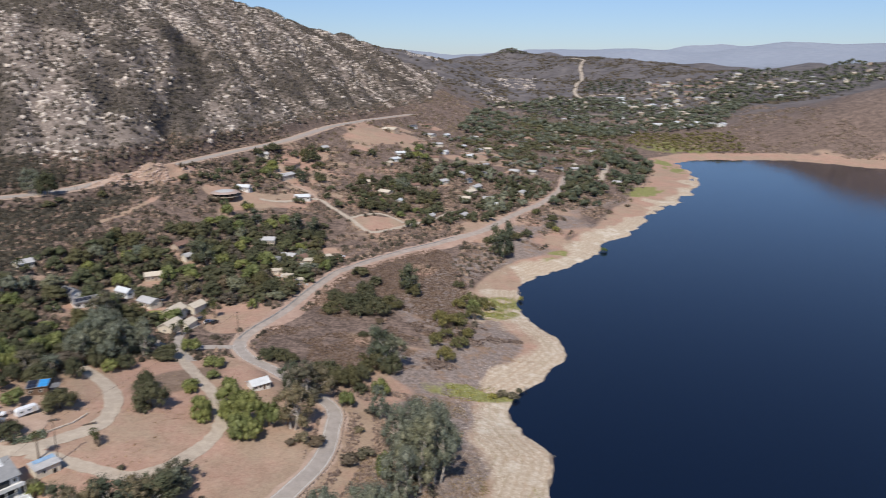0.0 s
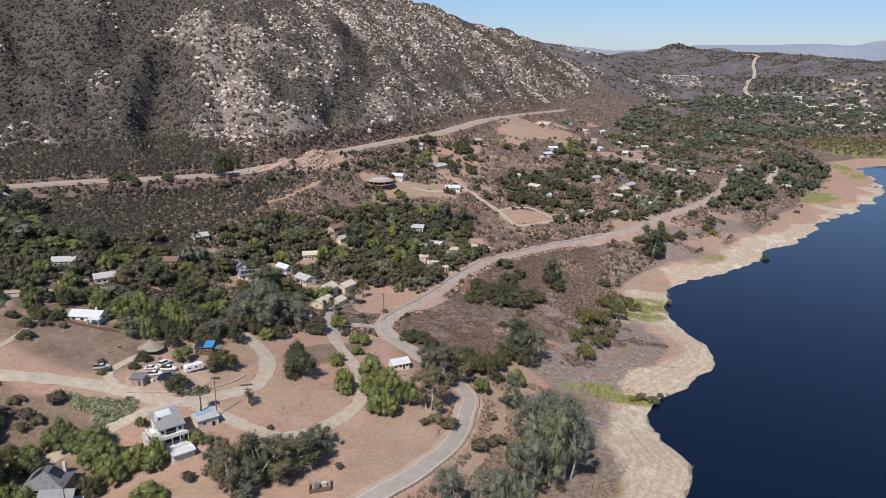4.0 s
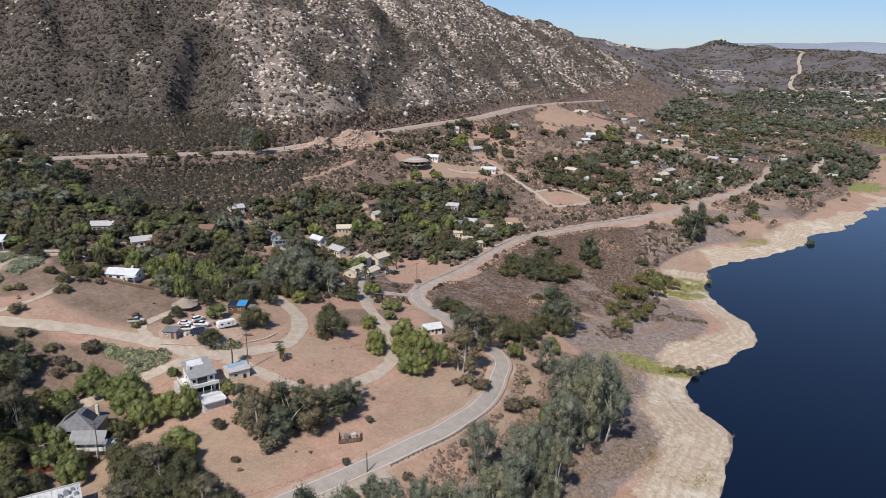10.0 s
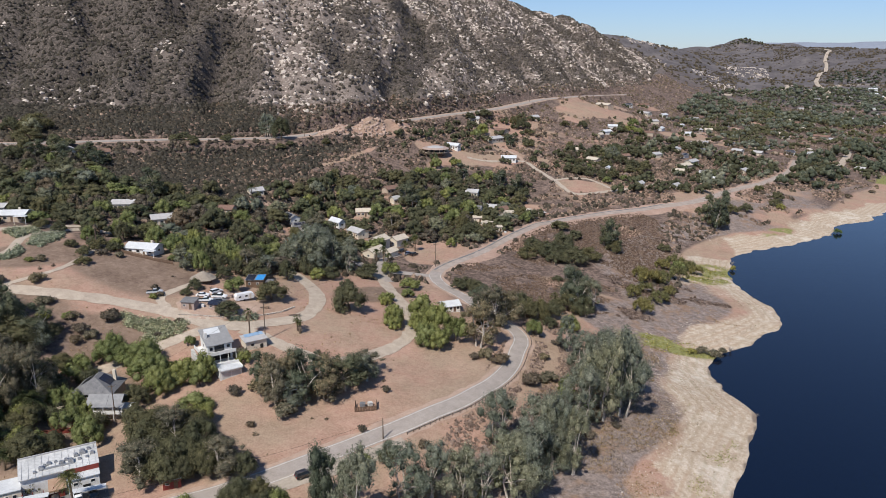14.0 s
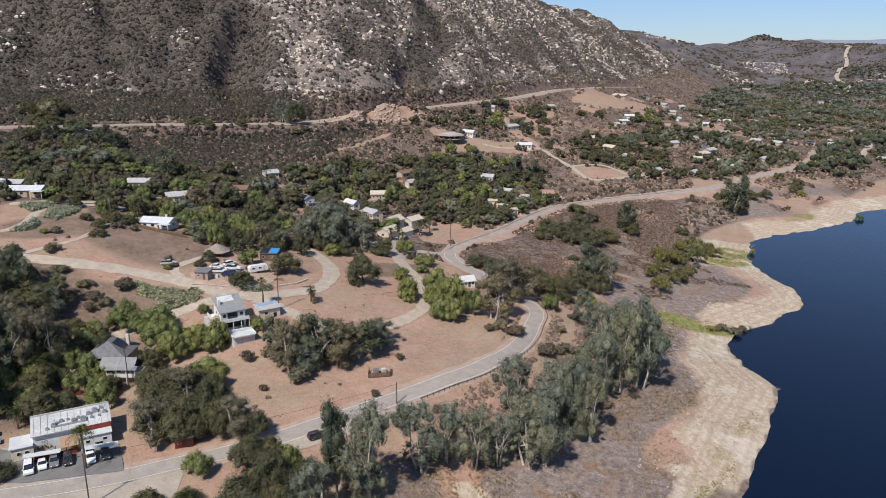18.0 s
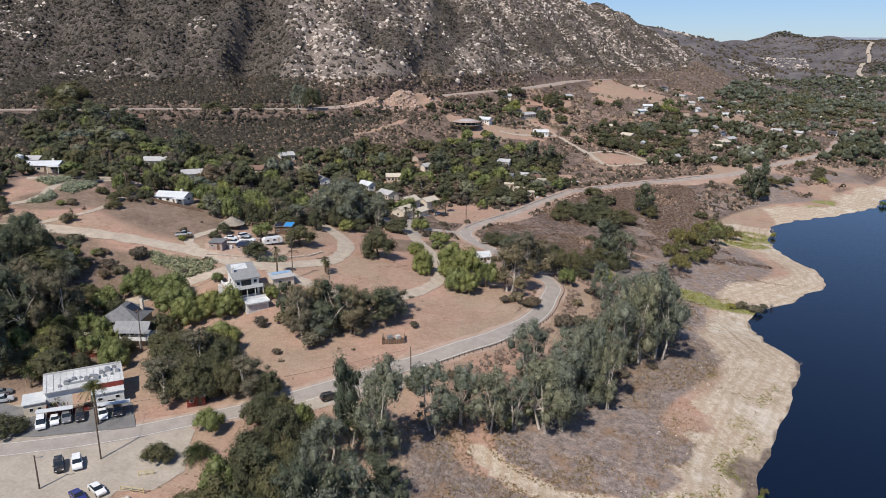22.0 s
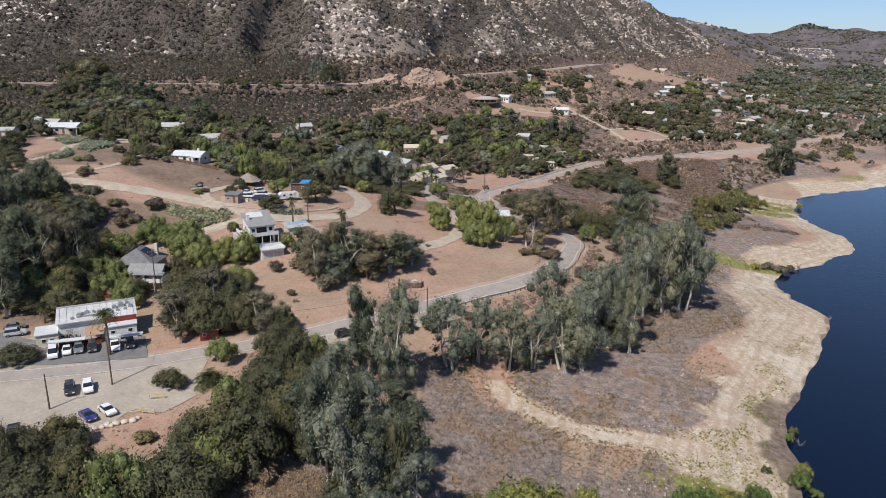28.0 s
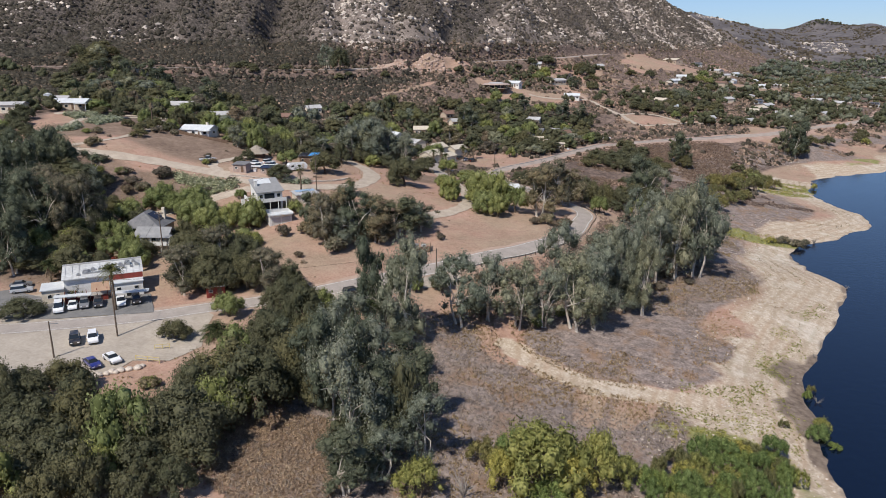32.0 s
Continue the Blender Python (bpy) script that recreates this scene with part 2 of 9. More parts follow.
BENCH = [(-2, 20, 4), (-6, 70, 4.5), (-11, 112, 4.3), (0, 150, 4.5), (8, 195, 5.2), (4, 235, 5), (-6, 265, 4), (-2, 285, 5),
         (12, 318, 4.5), (12, 350, 4.2), (6, 390, 4), (12, 425, 3.2), (6, 455, 7), (26, 490, 7), (64, 545, 7), (100, 610, 7),
         (140, 690, 6), (225, 860, 4), (235, 1000, 6), (300, 1100, 7), (480, 1110, 7), (600, 1040, 9), (760, 950, 12)]
LOWER = [(-50, 20, 10), (-50, 60, 10), (-62, 88, 11.7), (-34, 107, 7.2), (-27, 133, 6), (-38, 128, 7.3), (-42, 141, 9),
         (-28, 175, 8.5), (-26, 205, 9.5), (-36, 230, 13.5), (-30, 255, 11), (-36, 300, 12), (-38, 350, 13), (-33, 402, 13),
         (-20, 450, 13)]
ROAD = [(-215, 60, 20), (-172, 71, 17.5), (-130.5, 89, 16.2), (-101, 112.5, 16.5), (-83, 134, 17), (-58, 174, 17), (-50, 192, 16.6),
        (-46, 207, 16.2), (-46, 225, 16), (-50, 243, 16), (-76, 269, 16.5), (-92, 282, 17), (-100, 294, 17.6), (-100, 309, 18),
        (-91, 338, 18), (-84, 376, 18), (-75, 409, 18), (-61, 433, 17.5), (-39, 462, 17), (-12, 494, 16.5), (15, 529, 16),
        (41, 588, 15), (69, 644, 14), (95, 720, 13), (110, 800, 13)]
MIDDLE = [(-150, 60, 18.5), (-140, 105, 16.6), (-120, 125, 17), (-152, 146, 20), (-125, 160, 21.5), (-100, 147, 19.6),
          (-78, 164, 18.2), (-62, 200, 17.2), (-85, 200, 20), (-103, 218, 23.5), (-122, 178, 25), (-142, 205, 30), (-150, 186, 31.2),
          (-167, 190, 33.2), (-186, 214, 38), (-167, 168, 30.3), (-110, 250, 22), (-75, 240, 17), (-118, 280, 19.5)]
KNOLL = [(-195, 180, 39), (-215, 195, 42), (-200, 150, 34), (-230, 150, 38), (-180, 120, 24), (-220, 100, 28), (-240, 190, 44),
         (-258, 215, 47), (-275, 216, 47.5), (-260, 160, 43), (-300, 250, 49), (-340, 180, 55), (-300, 120, 45)]
VALLEY = [(-150, 270, 25), (-137, 323, 19.5), (-185, 316, 25), (-175, 260, 30), (-220, 280, 38), (-200, 390, 31), (-250, 340, 42),
          (-282, 385, 46), (-150, 420, 27), (-94, 449, 17.6), (-86, 452, 18.4), (-245, 445, 52), (-200, 470, 43), (-177, 507, 42),
          (-110, 480, 25), (-82, 512, 25.5), (-40, 540, 22), (-120, 600, 38), (-60, 680, 33), (24, 785, 28), (70, 823, 19.5),
          (130, 683, 6), (161, 1046, 10), (60, 960, 24), (-40, 930, 42), (-92, 826, 57)]
HIGHWAY = [(-520, 190, 64.5), (-440, 260, 63.5), (-374, 326, 61.3), (-328, 378, 59.6), (-290, 414, 58), (-262, 446, 57.2), (-248, 478, 58),
           (-228, 540, 59.8), (-203, 615, 61.5), (-174, 690, 63), (-152, 800, 66), (-122, 905, 65), (-80, 1060, 60)]
FACE = [(-480, 300, 68), (-381, 421, 77), (-310, 450, 70), (-473, 484, 94), (-361, 521, 103), (-268, 556, 92), (-225, 535, 71),
        (-236, 620, 88), (-362, 636, 156), (-332, 656, 153), (-316, 745, 160), (-475, 675, 166), (-210, 700, 78), (-278, 921, 145),
        (-204, 879, 97), (-138, 812, 70), (-207, 1247, 146), (-130, 1120, 86), (-600, 520, 135), (-560, 350, 85), (-700, 250, 95)]
CREST = [(-1300, 400, 320), (-900, 640, 310), (-620, 800, 268), (-440, 900, 232), (-348, 985, 207), (-300, 1100, 198),
         (-262, 1290, 184), (-232, 1400, 169), (-196, 1437, 154), (-150, 1543, 136), (-77, 1500, 88), (26, 1450, 44)]
BACK = [(-800, 1300, 200), (-500, 1600, 130), (-1500, 1200, 230), (-260, 1660, 90), (-1400, -200, 180), (-700, -300, 90), (-250, -150, 40),
        (-120, -100, 22), (-60, -250, 15)]
FAR = [(-700, 1950, 190), (-350, 1900, 163), (-215, 1886, 154), (-164, 1892, 151), (-110, 1895, 142), (-10, 1900, 118), (60, 1850, 70),
       (100, 1400, 22), (250, 1330, 12), (245, 2290, 49), (82, 2985, 143), (122, 2990, 165), (150, 2993, 178), (200, 2990, 172), (244, 2980, 161),
       (324, 2975, 156), (373, 2510, 129), (480, 2950, 134), (470, 2500, 112), (360, 2100, 70), (340, 1700, 40), (520, 1800, 52), (560, 2200, 95)]
EAST = [(500, 1350, 30), (683, 1222, 100), (636, 1247, 85), (593, 1268, 60), (800, 1150, 105), (830, 1500, 60), (600, 1600, 50), (832, 1928, 103),
        (945, 1875, 130), (705, 1978, 112), (760, 2300, 90), (1200, 1600, 135), (1300, 1000, 110), (800, 1040, 40), (1700, 900, 120), (1500, 2200, 130),
        (1600, 100, 90)]
RANGE = [(-1600, 4300, 210), (-600, 4450, 172), (-262, 4490, 150), (-130, 4495, 146), (60, 4490, 150), (660, 4450, 150), (900, 4400, 163),
         (1080, 4370, 172), (1300, 4300, 165), (1900, 4100, 190), (2900, 3600, 215), (3600, 2400, 220), (3900, 300, 180),
         (700, 3500, 70), (1500, 3000, 75), (-300, 3500, 90), (0, 2600, 80), (2500, 1200, 110), (-2600, 2500, 280), (-3200, 500, 260), (-1500, -1500, 120),
         (600, -1800, 60), (2500, -1500, 110)]


def along(pts, step):
    """Points every step metres along a line."""
    out = []
    for a, b in zip(pts[:-1], pts[1:]):
        n = max(1, int(math.dist(a[:2], b[:2]) / step))
        out += [tuple(p + (q - p) * i / n for p, q in zip(a, b)) for i in range(n)]
    return out + [tuple(pts[-1])]


def lattice(i, j, seed):
    h = (i * 374761393 + j * 668265263 + seed * 974711) & 0x7FFFFFFF
    h = ((h ^ (h >> 13)) * 1274126177) & 0x7FFFFFFF
    return ((h ^ (h >> 16)) & 0xFFFF) / 65535.0


def value_noise(x, y, size, seed=0):
    """Smooth noise in -1..1 with cells of that many metres."""
    x, y = np.asarray(x, float) / size, np.asarray(y, float) / size
    i, j = np.floor(x).astype(np.int64), np.floor(y).astype(np.int64)
    u, v = x - i, y - j
    u, v = u * u * (3 - 2 * u), v * v * (3 - 2 * v)
    a = lattice(i, j, seed) * (1 - u) + lattice(i + 1, j, seed) * u
    b = lattice(i, j + 1, seed) * (1 - u) + lattice(i + 1, j + 1, seed) * u
    return (a * (1 - v) + b * v) * 2 - 1


def fbm(x, y, size, octaves=3, seed=0):
    return sum(value_noise(x, y, size / 2**k, seed + k) * 0.5**k for k in range(octaves))


def ramp(v, a, b):
    s = np.clip((np.asarray(v, float) - a) / (b - a), 0, 1)
    return s * s * (3 - 2 * s)


def control():
    pts = [(x, y, 0.0) for x, y in along(SHORE + SHORE[:1], 30)]
    for some, step in ((ROAD, 16), (HIGHWAY, 35), (CREST, 80), (BENCH, 40)):
        pts += along(some, step)
    for some in (BED, LOWER, MIDDLE, KNOLL, VALLEY, FACE, BACK, FAR, EAST, RANGE):
        pts += some
    keep = []
    for p in pts:
        if all(abs(p[0] - q[0]) > 3 or abs(p[1] - q[1]) > 3 for q in keep):
            keep.append(p)
    return np.array(keep)


KNOTS = control()
_r = np.hypot(KNOTS[:, None, 0] - KNOTS[None, :, 0], KNOTS[:, None, 1] - KNOTS[None, :, 1])
_one = np.c_[np.ones(len(KNOTS)), KNOTS[:, :2] / 1000]
_m = np.block([[np.sqrt(_r**2 + 16.0) + 2.5 * np.eye(len(KNOTS)) * -1, _one], [_one.T, np.zeros((3, 3))]])
WEIGHTS = np.linalg.solve(_m, np.r_[KNOTS[:, 2], 0, 0, 0])


def base_height(x, y):
    x, y = np.atleast_1d(np.asarray(x, float)), np.atleast_1d(np.asarray(y, float))
    out = np.empty(x.shape)
    for s in range(0, x.size, 4000):
        a, b = x.ravel()[s : s + 4000], y.ravel()[s : s + 4000]
        r = np.sqrt((a[:, None] - KNOTS[:, 0]) ** 2 + (b[:, None] - KNOTS[:, 1]) ** 2 + 16.0)
        out.ravel()[s : s + 4000] = r @ WEIGHTS[:-3] + WEIGHTS[-3] + (WEIGHTS[-2] * a + WEIGHTS[-1] * b) / 1000
    return out


def near_line(x, y, pts):
    """Distance of many places from a line."""
    best = np.full(np.shape(x), 1e9)
    for (ax, ay, *_), (bx, by, *_) in zip(pts[:-1], pts[1:]):
        dx, dy = bx - ax, by - ay
        s = np.clip(((x - ax) * dx + (y - ay) * dy) / (dx * dx + dy * dy + 1e-9), 0, 1)
        best = np.minimum(best, np.hypot(x - ax - s * dx, y - ay - s * dy))
    return best


def gully(x, y):
    """1 along the dark wooded gullies of the western mountain side."""
    out = np.zeros(np.shape(x))
    for line, wide in GULLIES:
        out = np.maximum(out, 1 - ramp(near_line(x, y, line) + 7 * fbm(x, y, 22, 2, 88), wide * 0.35, wide))
    return out


GULLIES = [([(-500, 720), (-482, 688), (-479, 634), (-450, 532), (-459, 502), (-474, 467)], 34), ([(-600, 660), (-578, 623), (-523, 564), (-459, 528)], 30),
           ([(-380, 560), (-350, 500), (-330, 470), (-300, 440)], 26), ([(-300, 800), (-262, 690), (-240, 600), (-225, 560)], 22)]


SPUR_RIDGE = [(-393, 690), (-401, 593), (-401, 526), (-404, 479), (-392, 440)]


def mountain(x, y, z):
    """1 on the rocky mountain above the highway, 0 on the low ground."""
    return ramp(z, 62, 90) * ramp(-np.asarray(x) - 0.02 * np.asarray(y), 60 - 120 * ramp(y, 800, 1100), 190 - 120 * ramp(y, 800, 1100)) * (1 - ramp(y, 1500, 1750))


def height(x, y):
    x, y = np.atleast_1d(np.asarray(x, float)), np.atleast_1d(np.asarray(y, float))
    z = base_height(x, y)
    up = mountain(x, y, z)
    wob = 18 * fbm(x, y, 120, 2, 5)
    rib = np.abs(np.sin((x * 0.86 + y * 0.5 + wob) / 46.0 * np.pi)) - 0.6
    z = z + up * (9 * rib + 7 * fbm(x, y, 90, 3, 9) + 1.5 * fbm(x, y, 14, 2, 3))
    z = z - up * 13 * (gully(x, y) - 0.25)
    z = z + up * 15 * np.exp(-((near_line(x, y, SPUR_RIDGE) / 34) ** 2))
    far = ramp(np.hypot(x, y), 1100, 1900)
    z = z + far * (10 * fbm(x, y, 300, 3, 21) + 16 * (np.abs(fbm(x, y, 170, 2, 22)) - 0.3)) * ramp(z, 15, 60) * (1 - ramp(np.hypot(x, y), 3300, 3900))
    z = z + 34 * (fbm(x, y, 520, 3, 23) - 0.1) * ramp(np.hypot(x, y), 3600, 4200)
    near = ramp(z, 1.5, 5) * (1 - up) * (1 - far)
    strand = np.exp(-((z / 1.6) ** 2)) * (1 - far)
    z = z + strand * (0.22 * fbm(x, y, 16, 2, 35) + 0.2 * fbm(x, y, 6, 2, 36)) * (1 + 1.5 * ramp(y, 350, 600))
    return z + near * (0.35 * fbm(x, y, 22, 2, 31))



# ---- the ground sheet ----
def spread(lo, hi, fine, slow, slow_to, fast):
    """Grid lines: fine between lo and hi, wider outwards."""
    mid = list(np.arange(lo[0], hi[0] + 0.1, fine))

    def out(start, sign, until, end):
        v, s, r = start, fine, []
        while abs(v) < 4950 and sign * (end - v) > 0:
            s *= slow if sign * (until - v) > 0 else fast
            v += sign * s
            r.append(v)
        return r

    return np.array(out(lo[0], -1, lo[1], lo[2])[::-1] + mid + out(hi[0], 1, hi[1], hi[2]))


GX = spread((-300, -640, -4600), (120, 420, 4600), 2.2, 1.02, 0, 1.045)
GY = spread((30, 0, -2500), (460, 1250, 4900), 2.2, 1.02, 0, 1.045)
GRID_X, GRID_Y = np.meshgrid(GX, GY)
GRID_Z = height(GRID_X.ravel(), GRID_Y.ravel()).reshape(GRID_X.shape)


def bench_for(line, half, soft):
    """Levels the sheet to a smooth grade along a road line of (x, y, z)."""
    best, grade = np.full(GRID_X.shape, 1e9), GRID_Z.copy()
    for (ax, ay, az), (bx, by, bz) in zip(line[:-1], line[1:]):
        dx, dy = bx - ax, by - ay
        s = np.clip(((GRID_X - ax) * dx + (GRID_Y - ay) * dy) / (dx * dx + dy * dy), 0, 1)
        d = np.hypot(GRID_X - ax - s * dx, GRID_Y - ay - s * dy)
        grade = np.where(d < best, az + (bz - az) * s, grade)
        best = np.minimum(best, d)
    w = 1 - ramp(best, half, half + soft)
    return GRID_Z * (1 - w) + grade * w


def spur(x, y):
    """The bare spur left standing beside the highway cut."""
    c, s = math.cos(radians(56)), math.sin(radians(56))
    u, v = (x + 226) * c + (y - 502) * s, -(x + 226) * s + (y - 502) * c
    return np.exp(-((u / 40) ** 2) - (v / 7.5) ** 2)



GRID_Z = bench_for(HIGHWAY, 10.5, 8.0)
GRID_Z = GRID_Z + spur(GRID_X, GRID_Y) * (4.6 + 4.0 * fbm(GRID_X, GRID_Y, 17, 2, 44) + 4.6 * fbm(GRID_X, GRID_Y, 6.5, 2, 45))


def ground_z(x, y):
    """Height of the ground sheet at x, y."""
    i = int(np.clip(np.searchsorted(GX, x) - 1, 0, len(GX) - 2))
    j = int(np.clip(np.searchsorted(GY, y) - 1, 0, len(GY) - 2))
    u, v = (x - GX[i]) / (GX[i + 1] - GX[i]), (y - GY[j]) / (GY[j + 1] - GY[j])
    z = GRID_Z[j : j + 2, i : i + 2]
    return float((z[0, 0] * (1 - u) + z[0, 1] * u) * (1 - v) + (z[1, 0] * (1 - u) + z[1, 1] * u) * v)


def inside(x, y, poly):
    """Which of many places lie in a polygon."""
    x, y = np.asarray(x, float), np.asarray(y, float)
    odd = np.zeros(x.shape, bool)
    for (ax, ay), (bx, by) in zip(poly, poly[1:] + poly[:1]):
        with np.errstate(divide="ignore", invalid="ignore"):
            odd ^= ((ay > y) != (by > y)) & (x < (bx - ax) * (y - ay) / (by - ay + 1e-12) + ax)
    return odd


def oval(x, y, cx, cy, rx, ry, turn=0.0):
    """1 in the middle of an oval, 0.5 at its edge, 0 outside."""
    c, s = math.cos(radians(turn)), math.sin(radians(turn))
    u, v = ((x - cx) * c + (y - cy) * s) / rx, (-(x - cx) * s + (y - cy) * c) / ry
    return np.clip(1.6 - np.hypot(u, v) * 1.1, 0, 1)


def ribs(x, y):
    """High on the rocky ribs that run down the mountain, low in the brushy gullies."""
    u, v = 0.86 * x - 0.5 * y, 0.5 * x + 0.86 * y
    v = v + 12 * fbm(x, y, 60, 2, 83)
    return 0.9 * value_noise(u, v * 4.2, 150, 84) + 0.5 * value_noise(u, v * 3, 60, 85) + 0.45 * fbm(x, y, 16, 2, 86)


def brushy(x, y):
    """1 on the western mountain side, which is thick with brush."""
    return ramp(-np.asarray(x) - 0.45 * np.asarray(y), 60, 260)


def cover():
    x, y, z = GRID_X, GRID_Y, GRID_Z
    far = np.hypot(x, y)
    shore = near_line(x, y, SHORE[:30])
    wob = fbm(x, y, 30, 3, 77)
    sand = np.clip(1.25 - (shore + 14 * wob) / (30 - 14 * ramp(y, 370, 440)), 0, 1) * (1 - ramp(z, 4.6, 8)) * (1 - ramp(y, 900, 1000))
    sand = sand * (1 - oval(x, y, -3, 163, 9, 24, -15) * np.clip(0.62 + 1.2 * fbm(x, y, 9, 3, 36), 0, 1))
    grey = (1 - ramp(z + 2.5 * wob, 9, 13)) * (1 - sand) * ramp(z, 1.5, 3) * (1 - ramp(y, 600, 800)) * (1 - ramp(-x, 60, 90))
    scrub = np.maximum(ramp(y - 0.55 * x + 15 * wob, 322, 352), ramp(-x + 12 * wob, 225, 265)) * ramp(z, 3, 6)
    scrub = np.maximum(scrub, oval(x, y, -205, 120, 28, 22, 20))
    scrub = np.maximum(scrub, oval(x, y, -194, 152, 24, 13, 10))
    scrub = np.maximum(scrub, oval(x, y, -60, 310, 26, 60, -10) * 0.9)
    upper = ramp(y, 430, 500) * ramp(x, -205, -165) * (1 - 0.8 * ramp(y, 640, 780))
    upper = np.maximum(upper, 0.9 * ramp(y, 280, 320) * ramp(x + 70 - 0.78 * np.maximum(y - 424, 0), 0, 12))
    scrub = np.minimum(scrub, 1 - upper * (0.38 - 0.55 * fbm(x, y, 24, 3, 57)))
    scrub = np.maximum(scrub, ramp(x, 420, 520) * ramp(y, 700, 900) * ramp(z, 9, 16))
    for c in CLEARINGS:
        scrub = scrub * (1 - np.clip(oval(x, y, *c) * 1.6, 0, 1))
    for c in BROWN_FLATS:
        grey = grey * (1 - 0.85 * oval(x, y, *c))
    for line, wide in TRODDEN:
        way = 1 - ramp(near_line(x, y, line) + 0.8 * fbm(x, y, 5, 2, 97), wide * 0.5, wide * 0.5 + 2.2)
        scrub, grey = scrub * (1 - way), grey * (1 - way)
    sand = np.maximum(sand, 0.95 * (1 - ramp(near_line(x, y, TRODDEN[0][0]) + 0.8 * fbm(x, y, 5, 2, 97), 1.8, 4.4)))
    up = mountain(x, y, z)
    bare = np.clip(spur(x, y) * 2.2, 0, 1)
    rock = up * (1 - bare)
    field = np.zeros(x.shape)
    for c in DRY_FIELDS:
        field = np.maximum(field, oval(x, y, *c))
    wet = 1 - ramp(z + 0.1 * fbm(x, y, 5, 2, 34), 0.06, 0.2)
    mud = np.maximum(0.62 * wet, 0.75 * (1 - ramp(shore + 4.0 * fbm(x, y, 7, 3, 35), 2.5, 8.0)) * ramp(y, 128, 136) * (1 - ramp(y, 164, 180)))
    mud = np.maximum(mud, (1 - ramp(z + 0.25 * fbm(x, y, 4, 2, 33), 0.3, 0.6)) * (1 - ramp(y, 172, 184)) * ramp(y, 120, 130))
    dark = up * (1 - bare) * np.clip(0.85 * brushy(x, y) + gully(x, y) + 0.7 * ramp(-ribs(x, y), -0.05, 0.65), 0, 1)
    green = np.zeros(x.shape)
    for c in GRASSY:
        green = np.maximum(green, oval(x, y, *c) * np.clip(0.8 + 0.8 * fbm(x, y, 7, 2, 91), 0, 1))
    # haze grows with distance from the origin and is painted as ground colour
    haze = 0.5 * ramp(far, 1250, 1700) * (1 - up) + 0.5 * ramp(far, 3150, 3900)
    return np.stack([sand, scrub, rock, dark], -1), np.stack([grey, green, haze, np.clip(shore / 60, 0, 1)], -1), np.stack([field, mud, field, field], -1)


BARE_YARDS = [(-100, 800, 26), (-112, 775, 20), (-90, 850, 26), (-85, 905, 18), (-136, 574, 9), (-126, 567, 7), (-152, 531, 9), (-141, 523, 8), (-160, 528, 8), (-73, 515, 11), (-62, 517, 12), (-55, 515, 9),
              (10, 830, 16), (28, 870, 14), (45, 830, 14), (62, 1587, 30), (90, 1106, 14), (122, 1030, 14), (342, 1434, 24), (350, 1377, 20), (274, 1511, 22), (424, 1740, 40), (428, 1630, 34), (470, 1560, 30), (230, 1700, 22),
              (-110, 745, 12), (150, 825, 9), (520, 1700, 40), (600, 1840, 40), (760, 1800, 50), (-214, 252, 6), (-204, 267, 7), (-196, 261, 6), (-240, 259, 6), (-251, 264, 5), (-106, 331, 10), (-112, 314, 8), (-92, 322, 5), (-90, 449, 9), (-103, 412, 8),
              (-108, 393, 8), (-99, 386, 8), (-90, 379, 6), (-97, 417, 8), (-87, 430, 7), (-110, 425, 7), (-151, 326, 7), (-163, 322, 5), (-168, 356, 7), (-180, 345, 6), (-183, 326, 6), (-156, 390, 6), (-174, 403, 6), (-219, 296, 8), (-188, 316, 8), (-183, 306, 6), (-217, 337, 7), (-167, 364, 5), (-157, 333, 5), (-161, 398, 5), (-128, 443, 6), (-79, 438, 5),
              (-180, 517, 12), (-150, 520, 10), (-127, 541, 11), (-106, 568, 9), (-148, 586, 10), (-152, 621, 9), (-126, 598, 8), (-60, 790, 12), (-50, 1000, 16), (16, 729, 9), (79, 856, 10),
              (-7, 788, 12), (22, 817, 10), (100, 825, 9), (-22, 660, 8), (50, 765, 9), (60, 1000, 12)]
TRODDEN = [([(-40.5, 137), (-33, 133), (-26.3, 130.6), (-20.5, 130), (-13, 132), (-4.5, 134), (2.7, 137), (8, 140), (12, 148)], 4.2),
           ([(-50, 262), (-42, 252), (-36, 240), (-34, 226), (-35, 212), (-38, 197), (-41, 184), (-44, 172)], 3.6),
           ([(-50, 150), (-44, 141), (-40, 133)], 7.0), ([(-226, 425), (-218, 450), (-212, 478)], 2.0),
           ([(-20.5, 130), (-19.5, 123), (-18.6, 116)], 3.0), ([(-10, 134), (-12, 126), (-14, 118)], 3.0)]
CLEARINGS = [(-250, 456, 28, 3, 62), (-223, 508, 34, 12, 56), (-95, 835, 45, 34, 20), (-64, 516, 17, 13, 0), (-133, 538, 9, 20, 20),
             (-150, 650, 14, 60, -14), (20, 800, 40, 14, 20), (-75, 360, 14, 8, 0), (-110, 330, 16, 18, 0),
             (20, 545, 14, 40, -30), *((x, y, r, r * 0.8, 30) for x, y, r in BARE_YARDS)]
DRY_FIELDS = [(-222, 195, 20, 13, 50), (-190, 205, 30, 18, -10), (-172, 160, 22, 12, 20), (-205, 150, 40, 22, 10), (-150, 140, 14, 16, 0), (-110, 250, 9, 20, -30), (-180, 120, 40, 22, 0), (-57, 79, 9, 11, 0)]
